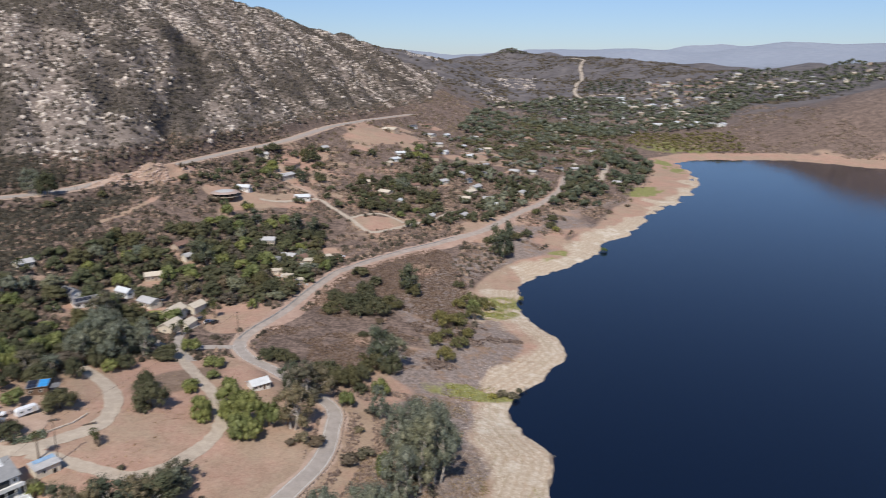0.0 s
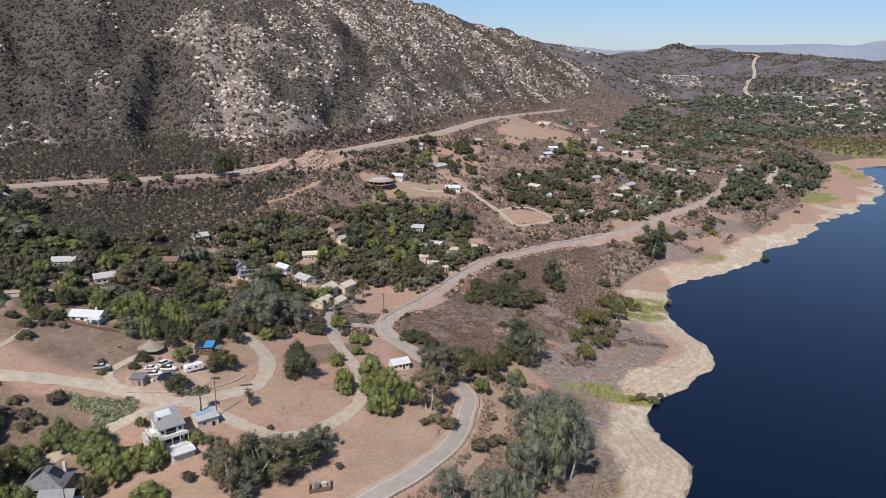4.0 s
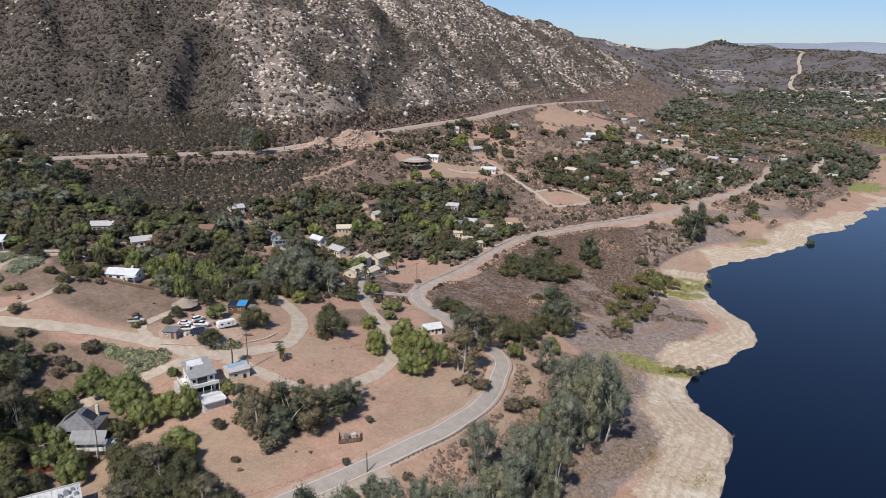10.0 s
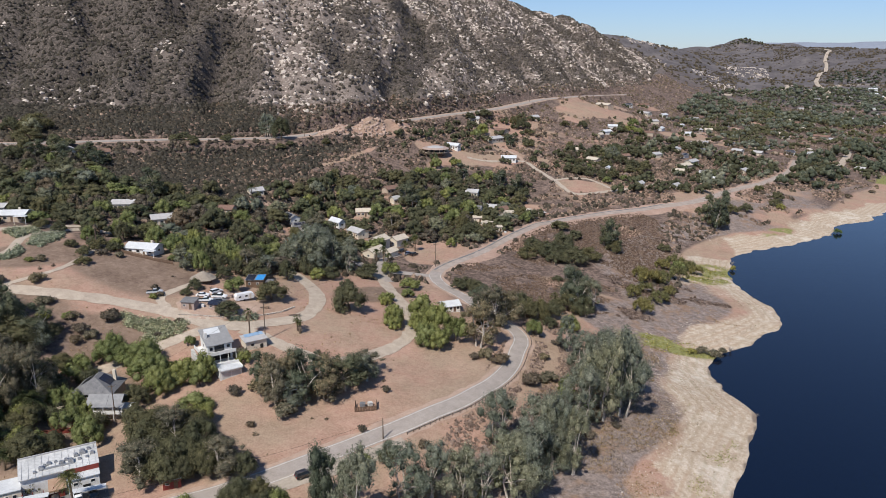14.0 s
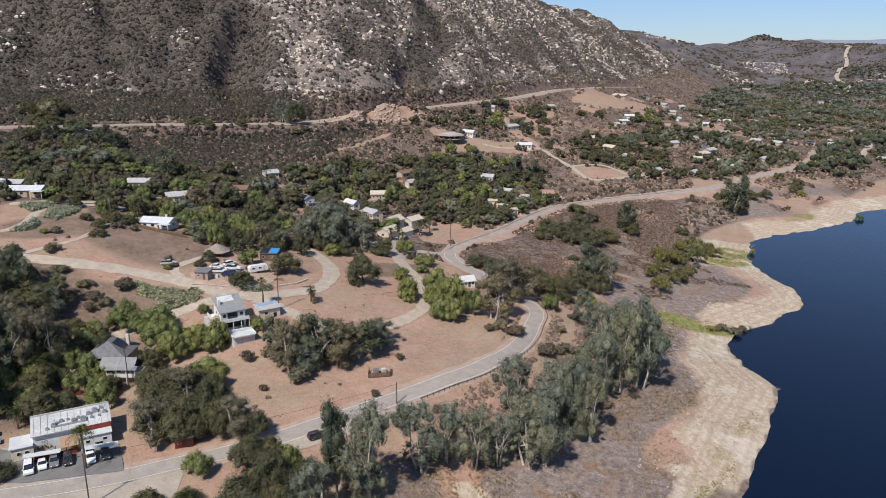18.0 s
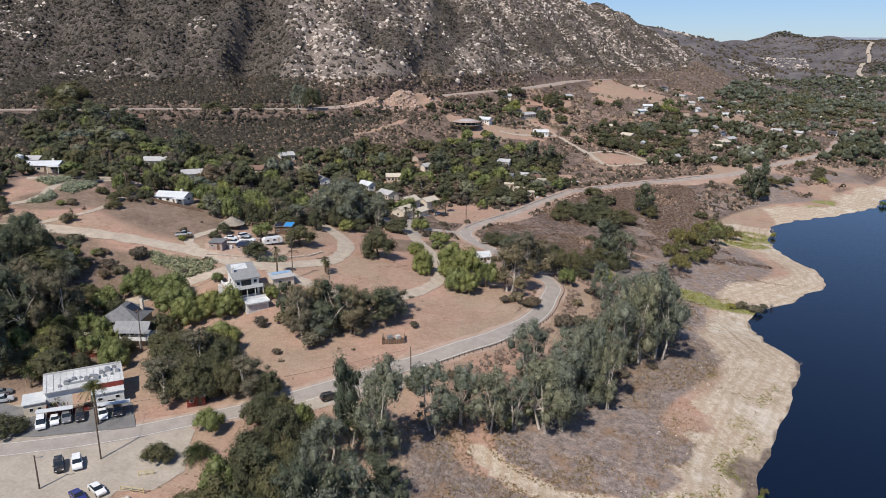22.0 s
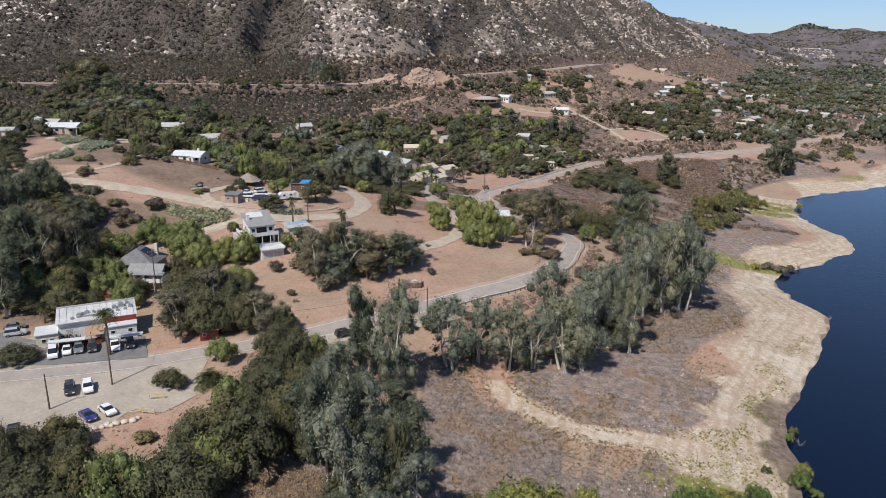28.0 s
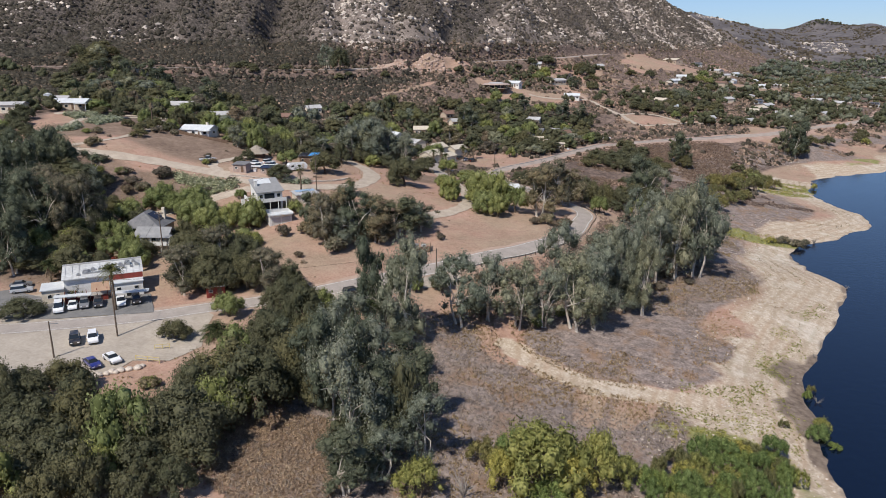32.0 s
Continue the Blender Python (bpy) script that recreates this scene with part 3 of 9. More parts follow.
BROWN_FLATS = [(2, 180, 5, 12, -20), (-57, 79, 9, 11, 0), (-89, 85, 8, 7, 0), (-45, 140, 6, 5, 0), (10, 200, 6, 16, -10), (20, 430, 16, 40, -30), (55, 480, 16, 50, -45), (85, 550, 20, 46, -48), (140, 640, 26, 60, -45)]
GRASSY = [(3, 281, 21, 6.5, 8), (20, 392, 13, 24, -24), (4, 122, 12, 5, 0), (-150.5, 325, 6, 3.6, 20), (66, 505, 18, 6, 50), (14, 110, 10, 8, 0),
          (190, 760, 40, 16, 55), (270, 960, 16, 60, 0), (320, 1130, 60, 60, 0)]


def sheet_mesh(name, xs, ys, zs, material):
    ny, nx = zs.shape
    me = bpy.data.meshes.new(name)
    me.vertices.add(nx * ny)
    me.vertices.foreach_set("co", np.stack([xs, ys, zs], -1).astype(np.float32).ravel())
    a = (np.arange(ny - 1)[:, None] * nx + np.arange(nx - 1)).ravel()
    quads = np.stack([a, a + 1, a + nx + 1, a + nx], -1)
    me.loops.add(quads.size)
    me.loops.foreach_set("vertex_index", quads.ravel().astype(np.int32))
    me.polygons.add(len(quads))
    me.polygons.foreach_set("loop_start", np.arange(0, quads.size, 4, dtype=np.int32))
    me.polygons.foreach_set("use_smooth", np.ones(len(quads), bool))
    me.materials.append(material)
    me.update(calc_edges=True)
    return me


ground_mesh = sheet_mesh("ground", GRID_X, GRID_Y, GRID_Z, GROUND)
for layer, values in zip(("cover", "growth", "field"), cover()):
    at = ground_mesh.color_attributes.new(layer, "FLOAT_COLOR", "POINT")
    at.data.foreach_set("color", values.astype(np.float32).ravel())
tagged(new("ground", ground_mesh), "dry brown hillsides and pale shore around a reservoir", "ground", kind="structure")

wx, wy = np.meshgrid(np.linspace(-20, 1300, 45), np.linspace(-400, 1150, 45))
tagged(new("water", sheet_mesh("water", wx, wy, np.zeros(wx.shape), WATER)), "calm deep blue reservoir water", "lake", kind="structure")


# ---- roads ----
def smooth_line(pts, step=2.0):
    """A rounded line through points, with a place every step metres or so."""
    p = [Vector(q[:2]) for q in pts]
    p = [p[0] * 2 - p[1]] + p + [p[-1] * 2 - p[-2]]
    out = []
    for a, b, c, d in zip(p[:-3], p[1:-2], p[2:-1], p[3:]):
        n = max(2, int((c - b).length / step))
        for i in range(n):
            t = i / n
            out.append(0.5 * ((2 * b) + (c - a) * t + (2 * a - 5 * b + 4 * c - d) * t * t + (3 * b - a - 3 * c + d) * t**3))
    return out + [p[-2]]


def offset_line(line, by):
    out = []
    for k, p in enumerate(line):
        d = (line[min(k + 1, len(line) - 1)] - line[max(k - 1, 0)]).normalized()
        out.append(p + Vector((d.y, -d.x)) * by)
    return out


def strip(name, line, width, material, lift=0.1, wander=0.0, cuts=6):
    """A band laid along a line on the ground."""
    bm, rows = bmesh.new(), []
    for k, p in enumerate(line):
        d = (line[min(k + 1, len(line) - 1)] - line[max(k - 1, 0)]).normalized()
        s = Vector((d.y, -d.x))
        w = width / 2 * (1 + wander * math.sin(k * 0.9 + 2 * math.sin(k * 0.37)))
        if wander:
            w += random.uniform(-0.28, 0.28)
            p = p + s * random.uniform(-0.12, 0.12)
        q = [p + s * (w * (2 * c / cuts - 1)) for c in range(cuts + 1)]
        rows.append([bm.verts.new((v.x, v.y, ground_z(*v) + lift)) for v in q])
    for a, b in zip(rows[:-1], rows[1:]):
        for c in range(cuts):
            bm.faces.new((a[c], a[c + 1], b[c + 1], b[c])).smooth = True
    me = bpy.data.meshes.new(name)
    bm.to_mesh(me)
    bm.free()
    me.materials.append(material)
    return new(name, me)


MAIN = smooth_line(ROAD)
tagged(strip("road_shoulder", [p for p in MAIN if p.y < 318], 8.6, EARTH, 0.07, 0.1), "pinkish dirt shoulders of the road", "road shoulder", kind="structure")
tagged(strip("road_shoulder", offset_line([p for p in MAIN if p.y > 316], 2.2), 13.5, PINK_EARTH, 0.07, 0.16, 8), "wide pink dirt shoulder and bank of the road", "road shoulder", kind="structure")
tagged(strip("road", [p for p in MAIN if p.y < 302], 5.7, ASPHALT, 0.12), "worn grey two-lane asphalt road", "road", kind="structure")
tagged(strip("road", [p for p in MAIN if p.y > 299], 5.4, DUSTY_ASPHALT, 0.14, 0.03), "dusty worn road along the village", "road", kind="structure")
tagged(strip("tar_band", offset_line([p for p in MAIN if 300 < p.y < 500], -1.7), 0.9, DARK_ASPHALT, 0.19, 0.12, 2), "dark tar band along the dusty road", "road marking", kind="structure")
for side in (-2.45, 2.45):
    tagged(strip("road_edge_line", offset_line([p for p in MAIN if p.y < 296], side), 0.17, LINE, 0.15, cuts=1), "worn white road edge line", "road marking", kind="structure")
tagged(strip("highway_shoulder", smooth_line(HIGHWAY, 8), 19, EARTH, 0.2, 0.06), "tan dirt shoulders of the highway", "road shoulder", kind="structure")
tagged(strip("highway", smooth_line(HIGHWAY, 8), 9.5, ASPHALT, 0.35), "grey two-lane highway cut across the mountain foot", "road", kind="structure")



# ---- plants: how they are made ----
BARK = rough_stuff("brown_bark", (0.07, 0.05, 0.035), (0.19, 0.14, 0.10), 2.0, 0.95, 0.5)
PALE_BARK = rough_stuff("pale_bark", (0.30, 0.25, 0.20), (0.62, 0.56, 0.48), 1.2, 0.9, 0.4)
TWIG = rough_stuff("grey_twigs", (0.16, 0.135, 0.115), (0.34, 0.30, 0.26), 2.0, 0.95, 0.4)
EUC_LEAF = foliage("eucalyptus_leaves", (0.152, 0.165, 0.126), (0.222, 0.236, 0.181), (0.335, 0.34, 0.268))
BROWN_LEAF = foliage("olive_brown_leaves", (0.117, 0.11, 0.077), (0.207, 0.187, 0.132), (0.345, 0.29, 0.214))
OAK_LEAF = foliage("oak_leaves", (0.108, 0.107, 0.064), (0.138, 0.136, 0.082), (0.178, 0.171, 0.106))
VILLAGE_LEAF = foliage("village_tree_leaves", (0.104, 0.112, 0.064), (0.148, 0.157, 0.090), (0.21, 0.214, 0.128))
PEPPER_LEAF = foliage("pepper_tree_leaves", (0.14, 0.158, 0.062), (0.225, 0.248, 0.10), (0.335, 0.352, 0.165))
WILLOW_LEAF = foliage("willow_leaves", (0.188, 0.19, 0.064), (0.33, 0.32, 0.108), (0.475, 0.44, 0.165))
DARK_SHRUB = foliage("chaparral_leaves", (0.112, 0.094, 0.073), (0.176, 0.146, 0.115), (0.27, 0.222, 0.174))
DRY_SHRUB = foliage("dry_brush", (0.171, 0.125, 0.109), (0.296, 0.219, 0.187), (0.459, 0.348, 0.289))
HEATH_LEAF = foliage("heath_brush", (0.155, 0.1, 0.075), (0.24, 0.16, 0.122), (0.345, 0.24, 0.187))
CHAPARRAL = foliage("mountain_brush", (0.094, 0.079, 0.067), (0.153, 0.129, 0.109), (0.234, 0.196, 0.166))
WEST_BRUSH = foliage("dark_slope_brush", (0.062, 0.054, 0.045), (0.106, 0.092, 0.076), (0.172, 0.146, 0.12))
DARK_EUC_LEAF = foliage("dark_eucalyptus_leaves", (0.085, 0.098, 0.068), (0.135, 0.15, 0.104), (0.215, 0.225, 0.16))
BANK_LEAF = foliage("bank_willow_leaves", (0.105, 0.142, 0.052), (0.185, 0.242, 0.088), (0.30, 0.355, 0.14))
OLIVE_LEAF = foliage("olive_willow_leaves", (0.12, 0.118, 0.055), (0.20, 0.192, 0.09), (0.30, 0.275, 0.135))
GREY_BRUSH = foliage("grey_dry_weeds", (0.29, 0.232, 0.202), (0.41, 0.33, 0.288), (0.55, 0.445, 0.388))
GLADE_BRUSH = foliage("glade_brush", (0.27, 0.19, 0.135), (0.42, 0.305, 0.22), (0.56, 0.43, 0.32))
RUST_GRASS = foliage("rust_grass", (0.21, 0.142, 0.088), (0.345, 0.242, 0.152), (0.47, 0.35, 0.235))
STRAW = foliage("straw_grass", (0.204, 0.138, 0.078), (0.396, 0.282, 0.168), (0.552, 0.432, 0.276))
CACTUS = foliage("cactus_pads", (0.14, 0.16, 0.105), (0.32, 0.35, 0.25), (0.56, 0.56, 0.44))
PALM_LEAF = foliage("palm_fronds", (0.030, 0.042, 0.018), (0.085, 0.10, 0.045), (0.17, 0.17, 0.085))
DEAD_FROND = rough_stuff("dead_palm_fronds", (0.14, 0.10, 0.06), (0.36, 0.28, 0.19), 3.0, 0.95, 0.3)
ROCK = rough_stuff("pale_granite", (0.34, 0.285, 0.235), (0.68, 0.59, 0.50), 0.35, 0.95, 0.5, dist=0.2)
RNG = np.random.default_rng(7)


def raw_mesh(name, verts, faces, material, smooth=False, normals=None):
    """A mesh from arrays: verts (n, 3), faces (m, k), all faces with k corners; normals soften the leaves."""
    me = bpy.data.meshes.new(name)
    verts, faces = np.asarray(verts, np.float32), np.asarray(faces, np.int32)
    k = faces.shape[1]
    me.vertices.add(len(verts))
    me.vertices.foreach_set("co", verts.ravel())
    me.loops.add(faces.size)
    me.loops.foreach_set("vertex_index", faces.ravel())
    me.polygons.add(len(faces))
    me.polygons.foreach_set("loop_start", np.arange(0, faces.size, k, dtype=np.int32))
    me.polygons.foreach_set("use_smooth", np.full(len(faces), smooth or normals is not None))
    me.materials.append(material)
    me.update(calc_edges=True)
    if normals is not None:
        me.normals_split_custom_set_from_vertices(np.asarray(normals, np.float32))
    return me


ICO = np.array([(0, 0, -1), (0.72, -0.53, -0.45), (-0.28, -0.85, -0.45), (-0.89, 0, -0.45), (-0.28, 0.85, -0.45), (0.72, 0.53, -0.45),
                (0.28, -0.85, 0.45), (-0.72, -0.53, 0.45), (-0.72, 0.53, 0.45), (0.28, 0.85, 0.45), (0.89, 0, 0.45), (0, 0, 1)])
ICO_FACES = [(0, 1, 2), (1, 6, 2), (0, 5, 1), (0, 4, 5), (0, 3, 4), (0, 2, 3), (1, 10, 6), (2, 6, 7), (3, 7, 8), (4, 8, 9), (5, 9, 10), (1, 5, 10),
             (2, 7, 3), (3, 8, 4), (4, 9, 5), (6, 10, 11), (7, 6, 11), (8, 7, 11), (9, 8, 11), (10, 9, 11)]


def unit(v):
    return v / np.maximum(np.linalg.norm(v, axis=-1, keepdims=True), 1e-9)


def leaves(centre, outward, long, wide, droop=0.0):
    """One three-cornered leaf spray at every centre. Returns verts, faces and soft normals."""
    n = len(centre)
    normal = unit(outward + RNG.normal(0, 0.38, (n, 3)))
    axis = unit(np.cross(normal, RNG.normal(0, 1, (n, 3)) + (0, 0, 0.01)))
    axis = unit(axis + np.array([0, 0, -droop]))
    side = unit(np.cross(axis, normal))
    a, b = axis * (np.asarray(long)[..., None] / 2), side * (np.asarray(wide)[..., None] / 2)
    v = np.stack([centre - a + b, centre + a, centre - a - b], 1).reshape(-1, 3)
    soft = unit(0.45 * unit(outward) + 0.55 * normal + (0, 0, 0.1))
    return v, np.arange(3 * n).reshape(-1, 3), np.repeat(soft, 3, 0)


def lobes(count, spread_r, low, high, size, dome=True):
    """Middles and radii of the lobes of a crown, on a dome or through a column."""
    ang = RNG.uniform(0, 6.28, count) + np.arange(count) * 2.4
    q = np.sqrt(RNG.uniform(0.0, 1, count))
    if dome:
        z = low + (high - low) * np.sqrt(1 - 0.92 * q * q) * RNG.uniform(0.55, 1.05, count)
    else:
        z = np.linspace(low, high, count) + RNG.normal(0, 0.5, count)
    return np.stack([spread_r * q * np.cos(ang), spread_r * q * np.sin(ang), z], 1), size * (0.5 + 0.85 * RNG.uniform(0, 1, count) ** 1.2)


def crown(name, mid, rad, count, long, wide, material, flat=0.8, droop=0.0, inner=0.7, core=0.74):
    """Leaf sprays over the shells of the lobes, round small leafy cores."""
    pick = RNG.choice(len(mid), count, p=rad**2 / (rad**2).sum())
    d = unit(RNG.normal(0, 1, (count, 3)) + (0, 0, 0.25))
    r = rad[pick] * (inner + (1.24 - inner) * RNG.uniform(0, 1, count) ** 0.8)
    bump = 1 + 0.3 * np.sin(d[:, 0] * 7 + pick) * np.sin(d[:, 1] * 6 + pick * 2) * np.sin(d[:, 2] * 8)
    c = mid[pick] + d * (r * bump)[:, None] * (1, 1, flat)
    size = RNG.uniform(0.55, 1.4, count)
    whole = unit(c - mid.mean(0) * (1, 1, 0.8))
    v, f, nor = leaves(c, unit(d + 0.4 * whole + (0, 0, 0.2)), long * size, wide * size, droop)
    n = len(mid)
    cv = ICO[None] * RNG.uniform(0.8, 1.15, (n, 12, 1)) * (core * rad)[:, None, None] * (1, 1, flat) + mid[:, None]
    cf = (np.array(ICO_FACES)[None] + 12 * np.arange(n)[:, None, None]).reshape(-1, 3) + len(v)
    cn = np.tile(unit(ICO), (n, 1))
    return raw_mesh(name, np.concatenate([v, cv.reshape(-1, 3)]), np.concatenate([f, cf]), material, True, np.concatenate([nor, cn]))


def tube(verts, faces, path, radii, sides=6):
    """Adds a tapered tube along a path to lists of verts and faces."""
    base = len(verts)
    for k, (p, r) in enumerate(zip(path, radii)):
        d = unit(np.asarray(path[min(k + 1, len(path) - 1)], float) - np.asarray(path[max(k - 1, 0)], float))
        u = unit(np.cross(d, (0.31, 0.9, 0.29)))
        w = np.cross(d, u)
        for s in range(sides):
            t = 2 * math.pi * s / sides
            verts.append(np.asarray(p) + r * (math.cos(t) * u + math.sin(t) * w))
    for k in range(len(path) - 1):
        for s in range(sides):
            a, b = base + k * sides + s, base + k * sides + (s + 1) % sides
            faces.append((a, b, b + sides, a + sides))


def trunk(name, h, r, tips, material, split=0.35, lean=0.3, stems=1):
    """A trunk with limbs that reach the lobes of the crown."""
    verts, faces = [], []
    for s in range(stems):
        off = np.array([RNG.uniform(-1, 1) * r * 3, RNG.uniform(-1, 1) * r * 3, 0]) * (stems > 1)
        top = np.array([RNG.uniform(-lean, lean), RNG.uniform(-lean, lean), h * split]) + off * 2
        tube(verts, faces, [off + (0, 0, -0.6), off * 1.2 + (0, 0, 0.5), (off + top) / 2 + (lean * 0.3, 0, 0), top], [r * 1.35, r, r * 0.8, r * 0.62], 7)
        for k, tip in enumerate(tips):
            if k % stems != s:
                continue
            bend = (top + tip) / 2 + np.array([RNG.normal(0, 0.3), RNG.normal(0, 0.3), h * 0.05])
            tube(verts, faces, [top - (0, 0, 0.15), bend, tip], [r * 0.5, r * 0.3, r * 0.08], 5)
    return raw_mesh(name, verts, faces, material, True)


def part(name, me, parent, label="", m=None):
    """A mesh, or a bmesh with its material, as one part of a thing."""
    ob = new(name, me)
    ob.parent = parent
    if m is not None:
        ob.matrix_local = m
    return tagged(ob, label)


def tree(name, label, category, trunk_mesh, crown_mesh, group=""):
    top = tagged(new(name), label, category, group)
    part("trunk", trunk_mesh, top)
    part("crown", crown_mesh, top)
    top.location = (0, 0, -400)
    return top


def make_trees():
    kinds = {}
    euc = []
    for k in range(6):
        mid, rad = lobes(34 + k, 4.3, 2.8, 15.4, 1.45, False)
        t = np.clip((mid[:, 2:] - 1) / 16, 0, 1)
        mid[:, :2] *= 0.42 + 0.68 * np.sin(t**0.8 * 3.14)
        mid[:, :2] += 0.9 * np.stack([np.sin(mid[:, 2] * 0.5 + k), np.cos(mid[:, 2] * 0.4 + 2 * k)], 1)
        leafy = (EUC_LEAF, EUC_LEAF, EUC_LEAF, EUC_LEAF, BROWN_LEAF, DARK_EUC_LEAF)[k]
        euc.append(tree("eucalyptus_tree", "tall grey-green eucalyptus with pale bare trunks", "tree",
                        trunk("trunk", 15, 0.3, mid[::3], PALE_BARK, 0.36, 0.6, 2), crown("crown", mid, rad, 5000, 0.4, 0.22, leafy, 1.25, 0.5, 0.55, 0.62)))
    kinds["euc"] = euc
    oak = []
    for k in range(4):
        mid, rad = lobes(50 + k, 4.4, 0.5, 6.9, 1.35)
        oak.append(tree("oak_tree", "dark green spreading evergreen oak", "tree", trunk("trunk", 9, 0.38, mid[::4], BARK, 0.3, 0.5),
                        crown("crown", mid, rad, 5200, 0.36, 0.24, OAK_LEAF, 0.9, 0.0, 0.66, 0.64)))
    kinds["oak"] = oak
    pepper = []
    for k in range(3):
        mid, rad = lobes(34, 4.0, 0.5, 6.6, 1.2)
        pepper.append(tree("pepper_tree", "bright green weeping pepper tree", "tree", trunk("trunk", 8, 0.34, mid[::4], BARK, 0.28, 0.4),
                           crown("crown", mid, rad, 2800, 0.42, 0.22, PEPPER_LEAF, 1.15, 0.9, 0.7, 0.8)))
    kinds["pepper"] = pepper
    willow = []
    for k, leafy in enumerate((WILLOW_LEAF, WILLOW_LEAF, OLIVE_LEAF, BANK_LEAF)):
        mid, rad = lobes(38, 4.1, 1.2, 5.9, 0.95)
        willow.append(tree("willow_tree", ("yellow-green", "yellow-green", "olive", "fresh green")[k] + " bushy willow on the damp shore", "tree", trunk("trunk", 7, 0.16, mid[::4], BARK, 0.18, 0.5, 3),
                           crown("crown", mid, rad, 3800, 0.4, 0.2, leafy, 1.2, -0.3, 0.6, 0.66)))
    kinds["willow"] = willow
    shrub = []
    for k, (leafy, word) in enumerate(((DARK_SHRUB, "dark olive chaparral shrub"), (BROWN_LEAF, "brownish rounded shrub"), (PEPPER_LEAF, "fresh green rounded shrub"))):
        mid, rad = lobes(9, 1.2, 0.4, 1.8, 0.62)
        shrub.append(tree("shrub", word + " on dry ground", "shrub", trunk("trunk", 2.4, 0.07, mid, BARK, 0.2, 0.2, 3), crown("crown", mid, rad, 800, 0.34, 0.22, leafy, 0.9)))
    kinds["shrub"] = shrub
    small = []
    for k, leafy in enumerate((OAK_LEAF, OAK_LEAF, PEPPER_LEAF, EUC_LEAF, DARK_SHRUB, VILLAGE_LEAF)):
        mid, rad = lobes(26, 3.9, 0.7, 6.4, 1.35)
        small.append(tree("village_tree", ("dark green round oak between the village houses", "dark green round oak between the village houses",
                          "light green tree between the village houses", "grey-green eucalyptus between the village houses", "olive green tree between the village houses",
                          "mid-green tree between the village houses")[k], "tree",
                          trunk("trunk", 8, 0.3, mid[:5], BARK, 0.3, 0.4), crown("crown", mid, rad, 1100, 0.52, 0.38, leafy, 0.92, 0.0, 0.8, 0.88), "village trees"))
    kinds["small"] = small
    return kinds


NOMINAL = {"euc": (16.5, 9.0), "oak": (8.6, 11.0), "pepper": (8.2, 10.0), "willow": (7.0, 10.0), "shrub": (2.5, 3.6), "small": (8.2, 9.4)}
KINDS = make_trees()
PLANTED = []


def plant(kind, x, y, h, w, which=None):
    """Sets a tree of that height and crown width on the ground; a broad eucalyptus is a group of three."""
    if kind == "euc" and w > 12.5:
        for k in range(3):
            a = 2.1 * k + x
            ob = plant(kind, x + 0.24 * w * math.cos(a), y + 0.24 * w * math.sin(a), h * (1.0, 0.86, 0.93)[k], w * 0.58, which)
        return ob
    protos = KINDS[kind]
    p = protos[(which if which is not None else int(RNG.integers(len(protos)))) % len(protos)]
    nh, nw = NOMINAL[kind]
    sw, sh = w / nw, h / nh
    m = Matrix.LocRotScale((x, y, ground_z(x, y) - 0.1), Euler((0, 0, RNG.uniform(0, 6.28))), (sw, sw, sh))
    ob = copy_thing(p, m)
    PLANTED.append((x, y, w))
    return ob


def far_crown(count, per, leaf=0.9):
    """A plain crown for trees far off: cores and a few leaf sprays, as verts, faces and normals."""
    mid, rad = lobes(count, 3.4, 1.6, 6.0, 1.9)
    n = len(mid)
    v = (ICO[None] * RNG.uniform(0.75, 1.2, (n, 12, 1)) * rad[:, None, None] * (0.9, 0.9, 0.85) + mid[:, None]).reshape(-1, 3)
    f = (np.array(ICO_FACES)[None] + 12 * np.arange(n)[:, None, None]).reshape(-1, 3)
    nor = np.tile(unit(ICO), (n, 1))
    if per:
        pick = RNG.integers(0, n, per)
        d = unit(RNG.normal(0, 1, (per, 3)) + (0, 0, 0.3))
        lv, lf, ln = leaves(mid[pick] + d * (rad[pick] * RNG.uniform(0.85, 1.15, per))[:, None], d, leaf * RNG.uniform(0.6, 1.3, per), leaf * 0.7 * RNG.uniform(0.6, 1.3, per))
        v, f, nor = np.concatenate([v, lv]), np.concatenate([f, lf + len(v)]), np.concatenate([nor, ln])
    return v, f, nor


def wood(name, label, places, low, high, material, protos):
    """Many trees of a wood as one mesh, each turned and sized on its own."""
    vs, fs, ns, base = [], [], [], 0
    for x, y in places:
        v, f, nor = protos[int(RNG.integers(len(protos)))]
        a, size = RNG.uniform(0, 6.28), RNG.uniform(low, high) / 9.0
        turn = np.array([[math.cos(a), math.sin(a), 0], [-math.sin(a), math.cos(a), 0], [0, 0, 1]])
        vs.append((v @ turn) * (size, size, size * RNG.uniform(0.8, 1.15)) + (x, y, ground_z(x, y) - 0.4))
        fs.append(f + base)
        ns.append(nor @ turn)
        base += len(v)
    return tagged(new(name, raw_mesh(name, np.concatenate(vs), np.concatenate(fs), material, True, np.concatenate(ns))), label, "trees", kind="stuff")


def unplanted():
    """Takes away the patterns from which the trees were copied."""
    for some in KINDS.values():
        for p in some:
            for o in (*p.children_recursive, p):
                bpy.data.objects.remove(o)


